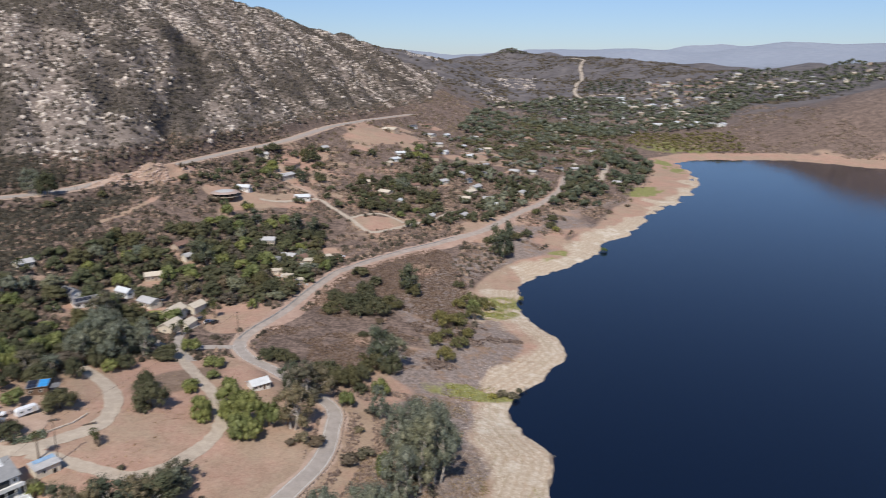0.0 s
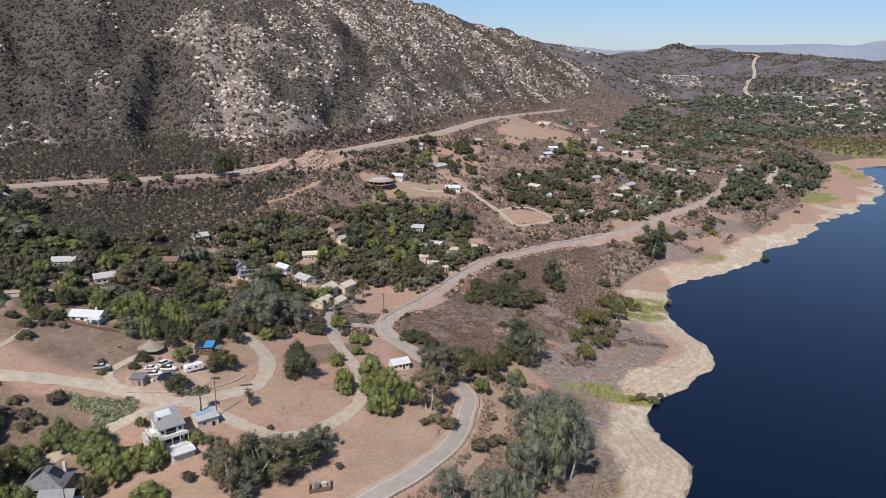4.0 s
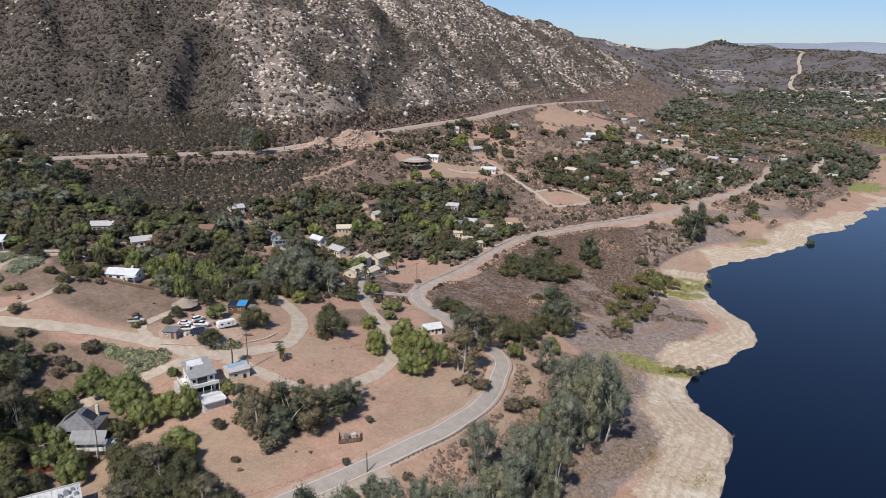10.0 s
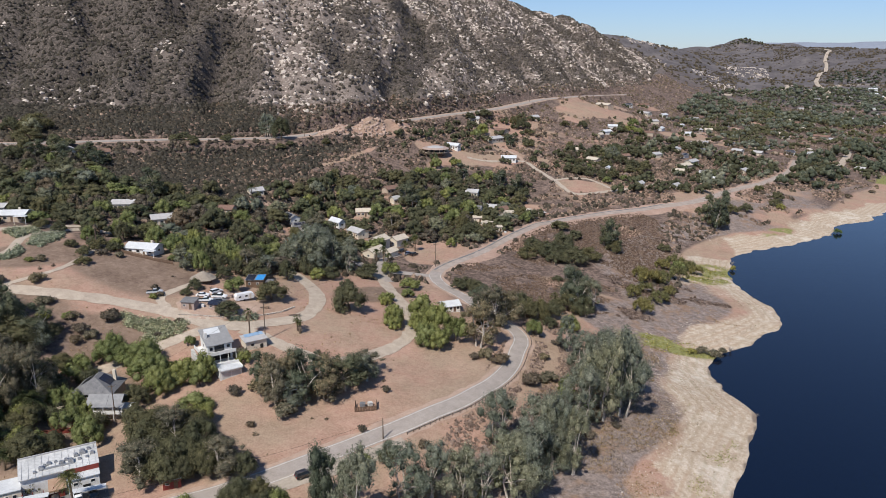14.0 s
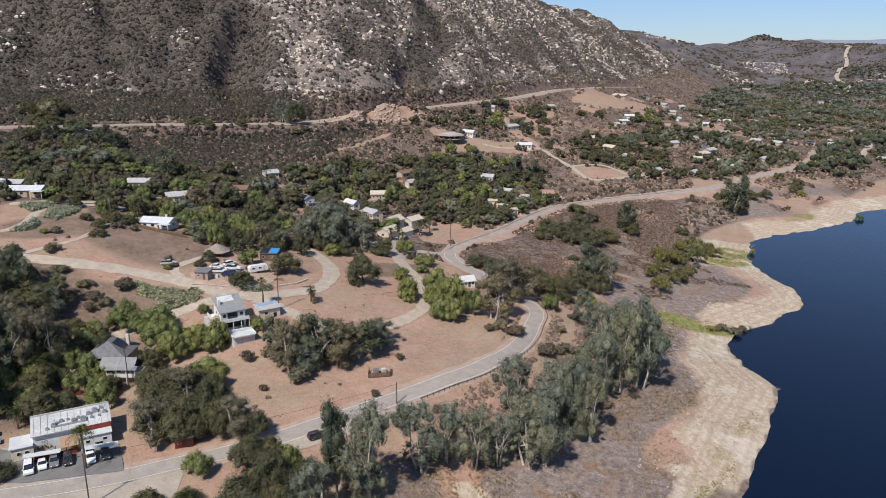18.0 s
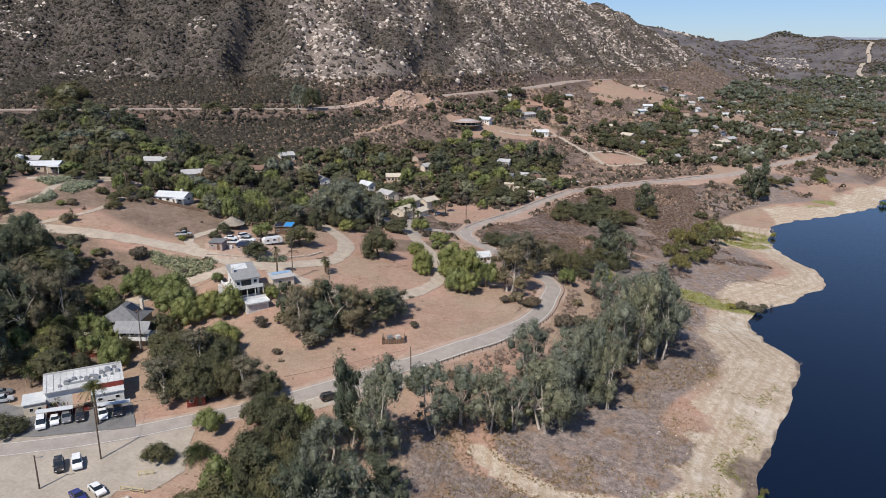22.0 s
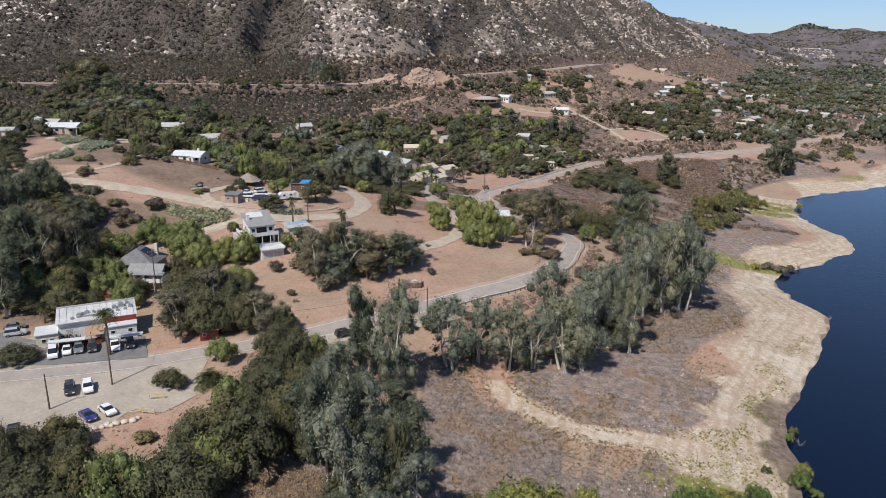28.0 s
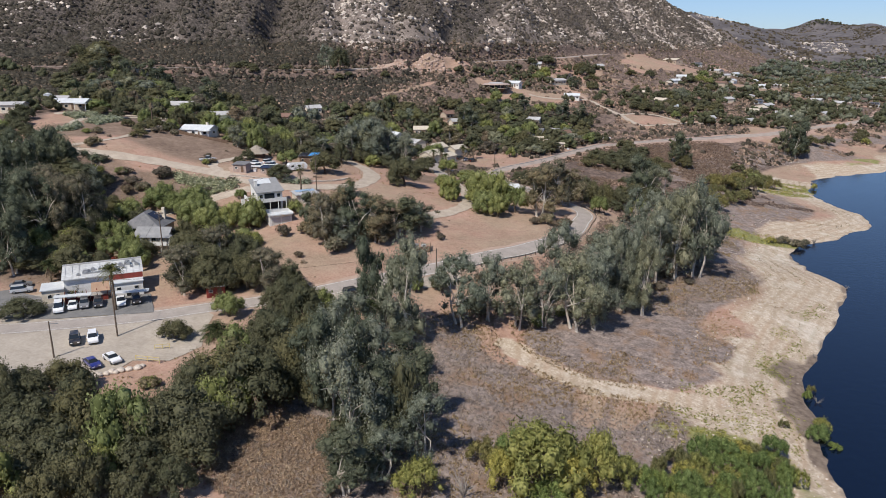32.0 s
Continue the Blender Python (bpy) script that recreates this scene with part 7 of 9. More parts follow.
for x, y, h, w in ((28, 499, 13, 13), (-62, 404, 7, 11), (-51, 391, 6, 10), (72, 587, 8, 10), (-4, 416, 5, 8), (16, 505, 5, 7), (-386, 346, 12, 12), (-312, 388, 6, 9),
                   (-298, 389, 4, 7), (-285, 405, 4, 7), (-257, 425, 5, 8), (-254, 432, 4, 6), (-168, 488, 5, 8), (-159, 503, 5, 7)):
    plant("small", x, y, h, w, 3 if h > 10 else int(x) % 2)
plant("euc", -273, 438, 17, 13, 1)
HOUSE_RING = [(-234, 224), (-222, 212), (-208, 228), (-186, 228), (-178, 216), (-166, 219), (-156, 228), (-140, 238), (-132, 256), (-150, 264), (-190, 254), (-218, 244)]
for k, (x, y) in enumerate(fill(HOUSE_RING, 5.2, 60, 38, 0.6)):
    plant(("pepper", "oak", "pepper", "oak", "euc")[k % 5], x, y, RNG.uniform(5, 10), RNG.uniform(6, 9.5))
WEST_VILLAGE = [(-420, 290), (-340, 235), (-285, 200), (-262, 192), (-258, 204), (-288, 236), (-250, 228), (-236, 224), (-240, 262), (-268, 286), (-310, 296), (-345, 285)]
for k, (x, y) in enumerate(fill(LEFT_WOOD, 6.0, 52, 5)):
    plant("euc" if k % 3 == 0 else "oak", x, y, RNG.uniform(7, 14), RNG.uniform(8, 12), 5 if k % 3 == 0 else k % 4)


GLADES = [(-142, 134, 7), (-149, 136, 6), (-57, 79, 9), (-88, 86, 7), (-53, 73, 7), (-62, 72, 5), (-60, 110, 5), (-61, 104, 4), (-86, 83, 7.5), (-80, 77, 4), (-62, 84, 7), (-56, 78, 6), (-91, 88, 5)]
LOW_OAKS = [(-104, 50), (-100, 66), (-82, 79), (-81, 99), (-73, 112), (-60, 104), (-56, 84), (-64, 66), (-70, 48)]
LOW_EUCS = [(-62, 100), (-64, 122), (-54, 118), (-42, 94), (-37, 78), (-50, 72), (-58, 84)]
BELT = [(-56, 141), (-32, 149), (-22, 168), (-8, 200), (-12, 230), (-24, 226), (-28, 190), (-38, 168)]
YARD_TREES = [(-122, 136), (-104, 137), (-101, 128), (-105, 120), (-112, 116.5), (-118, 120)]
SLOPE_TREES = [(-165, 112), (-142, 116), (-134, 128), (-140, 148), (-146, 140), (-160, 128)]
# second BELT row: shrubs added for the dark shade below, hiding bare trunks
for poly, gap, count, kinds_here, hs, ws, seed in ((LOW_OAKS, 5.4, 34, ("oak", "oak", "oak", "pepper"), (6, 11), (7, 11), 31), (LOW_EUCS, 5.0, 20, ("euc", "euc", "oak"), (9, 19), (6, 9), 32),
                                                   (BELT, 8.5, 8, ("euc", "shrub", "euc", "shrub"), (5, 13), (5, 8), 33), (BELT, 5.5, 18, ("shrub",), (1.8, 3.6), (4, 7), 41), (YARD_TREES, 5.4, 20, ("oak", "oak", "oak", "grove"), (7, 12), (7, 11), 34),
                                                   (SLOPE_TREES, 5.4, 26, ("oak", "pepper", "oak"), (5, 9), (6, 9), 35)):
    for k, (x, y) in enumerate(fill(poly, gap, count, seed, 1.5, False)):
        if any(math.hypot(x - gx, y - gy) < gr for gx, gy, gr in GLADES):
            continue
        kind = kinds_here[k % len(kinds_here)]
        plant("euc" if kind == "grove" else kind, x, y, RNG.uniform(*hs), RNG.uniform(*ws), 4 if kind == "grove" else 5 if seed == 32 and kind == "euc" and k % 4 else k % 3)


for n, (x, y, r) in enumerate([q for q in FOOTPRINTS if q[1] > 420]):
    for k in range(1 + n % 3):
        OTHER_TREES.append((x - 4 + 5 * k + 2 * math.sin(n), y - r - 2.5 - (n + k) % 3))
MID_CROWNS = [far_crown(9, 150) for k in range(4)]
FAR_CROWNS = [far_crown(5, 40, 1.4) for k in range(4)]
thicket = [p for p in fill(VILLAGE, 5.2, 420, 39, 0.6) if fbm(p[0], p[1], 26, 2, 95) > -0.08] + [p for p in fill(WEST_VILLAGE, 5.0, 480, 40, 0.6) if fbm(p[0], p[1], 30, 2, 96) > -0.15] + OTHER_TREES
wood("village_wood", "dark green thicket between the village houses", [p for k, p in enumerate(thicket) if k % 10 < 6], 4, 9, OAK_LEAF, MID_CROWNS)
wood("village_wood", "olive green thicket between the village houses", [p for k, p in enumerate(thicket) if 6 <= k % 10 < 8], 4, 8, DARK_SHRUB, MID_CROWNS)
wood("village_wood", "mid-green thicket between the village houses", [p for k, p in enumerate(thicket) if k % 10 >= 8], 4, 8, VILLAGE_LEAF, MID_CROWNS)
east = [p for p in fill(EAST_VILLAGE, 6.4, 1500, 6, 1.5, False) if fbm(p[0], p[1], 55, 2, 98) > -0.12 and not any(math.hypot(p[0] - a, p[1] - b) < c for a, b, c in BARE_YARDS)]
near = [p for p in east if p[1] < 760]
beyond = [p for p in east if p[1] >= 760]
for some, protos in ((near, MID_CROWNS), (beyond, FAR_CROWNS)):
    wood("village_wood", "dark green trees of the lakeside village", [p for k, p in enumerate(some) if k % 5 in (0, 2, 3)], 5, 12, OAK_LEAF, protos)
    wood("village_wood", "grey-green trees of the lakeside village", [p for k, p in enumerate(some) if k % 5 == 1], 6, 13, EUC_LEAF, protos)
    wood("village_wood", "mid-green trees of the lakeside village", [p for k, p in enumerate(some) if k % 5 == 4], 5, 10, VILLAGE_LEAF, protos)
SHORE_WOOD = [(80, 640), (108, 652), (133, 665), (150, 715), (175, 757), (207, 825), (237, 935), (244, 1045), (186, 968), (137, 826), (100, 740), (85, 693)]
lakeside = [p for p in fill(SHORE_WOOD, 8.5, 190, 14, 1.5, False) if fbm(p[0], p[1], 30, 2, 92) > -0.2]
wood("village_wood", "tall dark trees along the lake shore", [p for k, p in enumerate(lakeside) if k % 5 < 3], 6, 19, DARK_EUC_LEAF, MID_CROWNS)
wood("village_wood", "rounded dark green trees along the lake shore", [p for k, p in enumerate(lakeside) if k % 5 >= 3], 7, 12, OAK_LEAF, MID_CROWNS)
knoll = [(290, 1830), (450, 1840), (470, 2000), (330, 2010)]
wood("far_wood", "distant dark trees round houses on a far hill", fill(knoll, 15, 70, 15, 0.0, False), 8, 15, DARK_EUC_LEAF, FAR_CROWNS)
valley = [(-20, 960), (120, 1080), (250, 1160), (290, 1280), (430, 1280), (560, 1500), (580, 1700), (440, 1760), (290, 1740), (180, 1660), (40, 1500)]
valley_places = [p for p in fill(valley, 9, 1500, 8, 0.0, False) if fbm(p[0], p[1], 90, 2, 99) > -0.15 and not any(math.hypot(p[0] - a, p[1] - b) < c for a, b, c in BARE_YARDS)]
wood("far_wood", "distant dark trees of the valley", [p for k, p in enumerate(valley_places) if k % 3], 7, 15, DARK_EUC_LEAF, FAR_CROWNS)
wood("far_wood", "distant grey-green trees of the valley", [p for k, p in enumerate(valley_places) if k % 3 == 0], 8, 17, EUC_LEAF, FAR_CROWNS)
hill_wood = [(560, 1500), (520, 1900), (760, 1980), (980, 1900), (1000, 1760), (860, 1600), (680, 1560)]
wood("far_wood", "distant trees of a hill suburb", fill(hill_wood, 14, 420, 9, 0.0, False), 9, 17, DARK_EUC_LEAF, FAR_CROWNS)
summit = [(116, 2925), (150, 2950), (200, 2950), (232, 2903), (215, 2885), (150, 2900)]
wood("far_wood", "trees and masts on a distant hilltop", fill(summit, 12, 40, 46, 0.0, False), 9, 18, OAK_LEAF, FAR_CROWNS)
marsh = [(252, 1150), (280, 1085), (420, 1080), (440, 1230), (300, 1275)]
wood("reed_bed", "green thicket at the head of the lake", fill(marsh, 8, 260, 10, 0.0, False), 5, 9, OLIVE_LEAF, FAR_CROWNS)


def chance(x, y, seed):
    return fbm(x, y, 40, 3, seed) + 0.5 * fbm(x, y, 9, 2, seed + 9)


def strewn(n, x0, x1, y0, y1, seed, keep, low, high, skew=2.0):
    """Random places on the ground with sizes, kept where keep(x, y, z) says so."""
    rng = np.random.default_rng(seed)
    x, y = rng.uniform(x0, x1, n), rng.uniform(y0, y1, n)
    z = on_ground(x, y)
    ok = keep(x, y, z)
    x, y, z = x[ok], y[ok], z[ok]
    s = low + (high - low) * rng.uniform(0, 1, len(x)) ** skew
    return np.stack([x, y, z], 1), s


def seen_side(x, y):
    """The part of the land that is planted: north to west of the shore."""
    return (np.arctan2(-x, y) > -0.65) & (np.arctan2(-x, y) < 1.1)


CUT_ROCK = rough_stuff("pink_cut_rock", (0.28, 0.19, 0.145), (0.52, 0.39, 0.31), 0.4, 0.95, 0.5, dist=0.2)
# mountain: boulders and chaparral
pos, s = strewn(84000, -700, -60, 330, 1500, 11, lambda x, y, z: (mountain(x, y, z) > 0.25) & seen_side(x, y) & (near_line(x, y, HIGHWAY) > 9) & (ribs(x, y) + 1.5 * RNG.uniform(-0.5, 0.5, x.shape) + 0.5 * fbm(x, y, 26, 2, 89) > 0.04 + 0.62 * brushy(x, y) + 0.8 * gully(x, y)), 1.0, 6.6, 3.6)
boulders("boulders", "pale granite boulders on the mountain side", pos - np.array([0, 0, 0.1]) * s[:, None], s, ROCK)
pos, s = strewn(80000, -700, -60, 330, 1500, 12, lambda x, y, z: (mountain(x, y, z) > 0.15) & seen_side(x, y) & (near_line(x, y, HIGHWAY) > 9) & (ribs(x, y) + 0.8 * RNG.uniform(-0.5, 0.5, x.shape) < 0.6 + 0.5 * brushy(x, y)), 1.3, 4.6, 1.6)
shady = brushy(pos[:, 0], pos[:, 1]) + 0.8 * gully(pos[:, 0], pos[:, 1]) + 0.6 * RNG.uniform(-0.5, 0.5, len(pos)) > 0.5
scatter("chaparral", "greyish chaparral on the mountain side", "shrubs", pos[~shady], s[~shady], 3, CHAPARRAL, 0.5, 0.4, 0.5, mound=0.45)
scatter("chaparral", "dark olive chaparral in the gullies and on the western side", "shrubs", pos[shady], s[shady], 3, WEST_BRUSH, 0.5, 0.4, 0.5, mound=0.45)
pos, s = strewn(9000, -280, -180, 450, 560, 25, lambda x, y, z: (spur(x, y) > 0.1) & (near_line(x, y, HIGHWAY) > 6) & (chance(x, y, 58) > -0.3), 0.7, 3.6, 2.2)
boulders("cut_rocks", "broken pinkish rock of the highway cut", pos, s, CUT_ROCK)
# brush of the lower slopes
EAST_SLOPE = [(-92, 283), (-30, 283), (4, 330), (6, 400), (-10, 470), (-40, 480), (-72, 420), (-96, 340)]
pos, s = strewn(30000, -96, 6, 283, 480, 31, lambda x, y, z: (z > 5.5) & inside(x, y, EAST_SLOPE) & off_paths(x, y, 0.5) & (chance(x, y, 64) > -0.45), 0.4, 1.5, 2.0)
scatter("brush", "low close reddish brush beside the road", "shrubs", pos, s, 6, HEATH_LEAF, 0.45, 0.3, 0.5, mound=0.4)
pos, s = strewn(76000, -420, 170, 240, 720, 13, lambda x, y, z: (mountain(x, y, z) < 0.5) & seen_side(x, y) & (z > 5) & off_paths(x, y, 0.3)
                & (np.maximum(ramp(y - 0.55 * x, 325, 345), ramp(-x, 225, 265)) > 0.5) & (~inside(x, y, EAST_SLOPE) | (chance(x, y, 65) > 0.62)) & (chance(x, y, 52) > np.where(x > -70 + 0.78 * np.maximum(y - 424, 0), 0.2, -0.62))
                & ~np.any([oval(x, y, *c) > 0.6 for c in CLEARINGS], 0), 1.1, 4.3, 1.7)
half = RNG.uniform(0, 1, len(pos)) < 0.48 + 0.3 * ramp(-pos[:, 0], 240, 300) - 0.3 * ramp(pos[:, 1], 430, 520) * ramp(pos[:, 0], -205, -165)
scatter("brush", "dark evergreen brush on the lower slopes", "shrubs", pos[half], s[half], 7, WEST_BRUSH, 0.42, 0.3, 0.58, mound=0.46)
scatter("brush", "reddish dry brush on the lower slopes", "shrubs", pos[~half], s[~half] * 0.8, 6, DRY_SHRUB, 0.42, 0.3, 0.55, mound=0.42)
pos, s = strewn(30000, -480, -225, 250, 480, 26, lambda x, y, z: (mountain(x, y, z) < 0.6) & seen_side(x, y) & (near_line(x, y, HIGHWAY) > 15) & off_paths(x, y, 0.3) & (chance(x, y, 54) > -0.7), 1.2, 3.8, 1.6)
scatter("brush", "dark close brush on the western slopes", "shrubs", pos, s, 5, WEST_BRUSH, 0.42, 0.3, 0.56, mound=0.46)
pos, s = strewn(34000, -250, 600, 560, 1500, 14, lambda x, y, z: (mountain(x, y, z) < 0.6) & seen_side(x, y) & (z > 4) & off_paths(x, y, 0.3) & (chance(x, y, 53) > -0.2)
                & ~np.any([oval(x, y, *c) > 0.55 for c in CLEARINGS], 0), 1.5, 5.0, 1.6)
half = RNG.uniform(0, 1, len(pos)) < 0.6
scatter("brush", "pinkish dry brush between distant houses", "shrubs", pos[half], s[half], 5, DRY_SHRUB, 0.45, 0.32, 0.6, mound=0.42)
pos, s = pos[~half], s[~half]
scatter("brush", "scattered dark brush between distant houses", "shrubs", pos, s, 5, DARK_SHRUB, 0.45, 0.32, 0.6, mound=0.45)
pos, s = strewn(7000, -52, -14, 160, 268, 49, lambda x, y, z: (z > 8.5) & off_paths(x, y, 0.4) & (chance(x, y, 60) > -0.05), 0.4, 1.7, 1.8)
scatter("brush", "low reddish brush between the road and the trail", "shrubs", pos, s, 7, DRY_SHRUB, 0.42, 0.26, 0.58, mound=0.42)
# the far hills: brush, rocky knobs and a pale quarry
pos, s = strewn(15000, -320, 760, 1500, 2950, 47, lambda x, y, z: (z > 25) & (chance(x, y, 55) > -0.2) & off_paths(x, y, 2.0), 3.5, 10.0, 1.8)
scatter("far_brush", "dark brush on distant hills", "shrubs", pos, s, 2, WEST_BRUSH, 0.4, 0.3, 0.5, mound=0.4)
KNOBS = [(134, 1898, 60), (62, 1590, 30), (20, 1700, 36), (-90, 1720, 40), (200, 2350, 50), (-120, 1880, 40)]
pos, s = strewn(9000, -200, 300, 1500, 2450, 48, lambda x, y, z: np.any([np.hypot(x - a, y - b) + 16 * fbm(x, y, 40, 2, 56) < r for a, b, r in KNOBS], 0) & (z > 20), 2.0, 8.5, 2.4)
boulders("far_rocks", "pale rocks on distant knobs", pos, s, ROCK)
# grey weeds and straw on the flat by the shore
pos, s = strewn(90000, -70, 45, 66, 270, 15, lambda x, y, z: (z > 2.6) & (z < 13) & off_paths(x, y, 0.2) & (near_line(x, y, SHORE[:30]) + 10 * fbm(x, y, 30, 3, 77) > 26) & (chance(x, y, 61) > -0.35), 0.3, 0.85, 1.5)
straw = fbm(pos[:, 0], pos[:, 1], 14, 2, 62) + 0.4 * RNG.uniform(-1, 1, len(pos)) > 0.12
scatter("dry_weeds", "grey dry weeds on the flat above the shore", "weeds", pos[~straw], s[~straw], 6, GREY_BRUSH, 0.9, 0.22, 0.7, 1.2, -0.9)
scatter("dry_grass", "brown-gold dry grass on the flat above the shore", "grass", pos[straw], s[straw], 6, STRAW, 0.9, 0.22, 0.7, 1.2, -0.9)
pos, s = strewn(9000, -70, -44, 62, 92, 23, lambda x, y, z: (np.hypot(x + 57, y - 78) < 12), 0.4, 1.0, 1.5)
scatter("dry_grass", "tall pinkish-brown dry brush in a glade", "grass", pos, s, 7, GLADE_BRUSH, 0.6, 0.2, 0.7, 1.0, -0.5)
SPIT_BRUSH = [(5, 329, 7, 4, 20), (15, 338, 7, 4, 30), (26, 340, 5, 2.5, 0), (7, 353, 6, 4, 10), (-4, 329, 7, 5, 0), (-12, 300, 8, 6, 0), (-18, 340, 9, 8, 0), (-10, 366, 9, 6, 0), (-20, 408, 12, 8, 30), (0, 440, 12, 6, 40)]
pos, s = strewn(30000, -40, 40, 285, 460, 27, lambda x, y, z: (z > 0.8) & np.any([oval(x, y, *c) + 0.5 * fbm(x, y, 6, 2, 76) > 0.75 for c in SPIT_BRUSH], 0), 0.5, 1.8, 1.8)
scatter("brush", "low brown brush on the sandy spit", "shrubs", pos, s, 8, DRY_SHRUB, 0.6, 0.4, 0.6)
RUSTY = [(-12, 150, 12, 6, 35), (-4, 160, 8, 8, 50), (2, 172, 5, 9, -10), (-17, 143, 9, 4, 10), (-8, 145, 8, 4, 20), (-3, 153, 6, 5, 60), (-22, 138, 6, 3, 0), (-2, 166, 4, 7, 0), (-1, 172, 6, 13, -10), (-5, 155, 9, 9, 0), (-33, 118, 5, 6, 0), (-26, 127, 5, 4, 0), (14, 312, 14, 3, 15), (24, 317, 12, 2.5, 15)]
pos, s = strewn(56000, -45, 45, 100, 330, 28, lambda x, y, z: (z > 0.8) & np.any([oval(x, y, *c) + 0.6 * fbm(x, y, 5, 2, 79) > 0.8 for c in RUSTY], 0), 0.25, 0.7, 1.5)
scatter("dry_grass", "rust-coloured dry grass above the shore", "grass", pos, s, 5, RUST_GRASS, 0.9, 0.22, 0.7, 1.2, -0.9)
STREAKS = [[(-10, 129), (-1, 130), (5, 132), (12, 131), (16, 128)], [(-2, 140), (3, 143), (9, 148), (12, 160), (14, 170), (19, 184)], [(6, 140), (10, 152)], [(20, 200), (26, 214)]]
pos, s = strewn(26000, -30, 30, 100, 220, 24, lambda x, y, z: (z > 0.4) & (z < 5) & (np.min([near_line(x, y, q) for q in STREAKS], 0) + 2.2 * fbm(x, y, 5, 2, 75) < 2.6 - 2.2 * np.abs(np.sin(x * 3.1 + y * 1.7)))
                | (z > 0.4) & (z < 5) & (chance(x, y, 74) > 0.75), 0.2, 0.65, 1.5)
scatter("shore_weeds", "low olive weeds on the sandy shore", "weeds", pos, s, 8, WILLOW_LEAF, 0.7, 0.3, 0.5, 1.0, -0.4)
pos, s = strewn(16000, -240, 25, 60, 330, 16, lambda x, y, z: (z > 2.6) & off_paths(x, y, 0.1) & (chance(x, y, 66) > 0.25), 0.25, 0.8, 1.5)
scatter("dry_grass", "tufts of straw-coloured dry grass", "grass", pos, s, 6, STRAW, 0.8, 0.25, 0.6, 0.0, -0.6)
pos, s = strewn(500, -240, -70, 90, 330, 17, lambda x, y, z: off_paths(x, y, 0.8) & (chance(x, y, 69) > 0.55), 0.5, 1.8, 2.0)
scatter("brush", "small dark bushes on the dry fields", "shrubs", pos, s, 16, DARK_SHRUB, 0.5, 0.34, 0.65)
# cactus hedge
CACTI = [([(-169, 176), (-160, 177), (-146, 181), (-144, 170), (-152, 165), (-155, 172), (-163, 172)], 380), ([(-231, 183), (-234, 188), (-232, 196), (-227, 193), (-226, 186)], 60),
         ([(-232, 199), (-238, 212), (-234, 218), (-229, 213), (-227, 200)], 90), ([(-250, 205), (-253, 213), (-242, 214), (-235, 206), (-240, 202)], 110), ([(-137, 190), (-134, 200), (-130, 197), (-132, 191)], 60)]
for n, (poly, count) in enumerate(CACTI):
    pos = np.array([(x, y, ground_z(x, y)) for x, y in fill(poly, 0.9, count, 18 + n, 0.1, False)])
    scatter("cactus_hedge", "sprawling grey-green prickly pear hedge", "cactus", pos, RNG.uniform(1.6, 2.9, len(pos)), 50, CACTUS, 0.24, 0.2, 0.8)
# low green scrub and reeds at the water
pos, s = strewn(30000, -40, 60, 60, 480, 20, lambda x, y, z: (z > 0.15) & (z < 5.5) & np.any([oval(x, y, *c) > 0.45 for c in GRASSY[:5]], 0), 0.4, 1.2, 1.5)
scatter("shore_grass", "yellow-green grass on the damp shore", "grass", pos, s, 7, WILLOW_LEAF, 0.8, 0.25, 0.6, 1.0, -0.6)
pos, s = strewn(16000, -30, 60, 100, 480, 21, lambda x, y, z: (z > 0.1) & (z < 5.5) & (chance(x, y, 72) > 0.0), 0.15, 0.7, 3.0)
boulders("shore_stones", "small pale stones on the shore", pos, s, ROCK)
# weeds that follow the old waterlines
pos, s = strewn(60000, -25, 60, 104, 470, 29, lambda x, y, z: (z > 0.5) & (z < 5.2) & off_paths(x, y, 0.0)
                & (np.sin(near_line(x, y, SHORE[:30]) * 1.25 + 2.2 * fbm(x, y, 18, 2, 70)) + 1.1 * fbm(x, y, 13, 2, 71) + 0.5 * RNG.uniform(-1, 1, x.shape) > 1.15), 0.15, 0.55, 1.8)
dull = RNG.uniform(0, 1, len(pos)) < 0.6
scatter("shore_weeds", "dry brown tufts along old waterlines", "weeds", pos[dull], s[dull], 6, STRAW, 0.8, 0.28, 0.5, 1.0, -0.5)
scatter("shore_weeds", "olive tufts along old waterlines", "weeds", pos[~dull], s[~dull], 6, OLIVE_LEAF, 0.8, 0.28, 0.5, 1.0, -0.5)
pos, s = strewn(9000, -6, 26, 118, 190, 30, lambda x, y, z: (z > 0.45) & (z < 2.9) & (fbm(x, y, 7, 2, 73) + 0.6 * RNG.uniform(-1, 1, x.shape) > 0.5), 0.2, 0.6, 1.6)
scatter("shore_weeds", "fresh green weeds near the water", "weeds", pos, s, 7, WILLOW_LEAF, 0.7, 0.3, 0.5, 1.0, -0.4)

# willows and green scrub at the near shore
GREEN_BANK = [(-8, 100), (-2, 112), (4, 119), (12, 124), (16, 116), (12, 104), (2, 96)]
for k, (x, y) in enumerate(fill(GREEN_BANK, 2.1, 80, 37, 0.0, False)):
    plant("willow", x, y, RNG.uniform(1.2, 5.4), RNG.uniform(2.6, 5.6), (3, 3, 1, 3, 2)[k % 5])
for x, y, h, w in ((20.6, 139.5, 3.2, 4.4), (19.8, 156.6, 2.2, 2.4), (22.6, 134, 1.6, 3.0), (12.5, 280, 2.4, 4.5), (34, 412, 3.5, 4.0), (105, 528, 4.5, 6), (72, 560, 5, 8), (60, 600, 6, 10)):
    plant("willow", x, y, h, w)



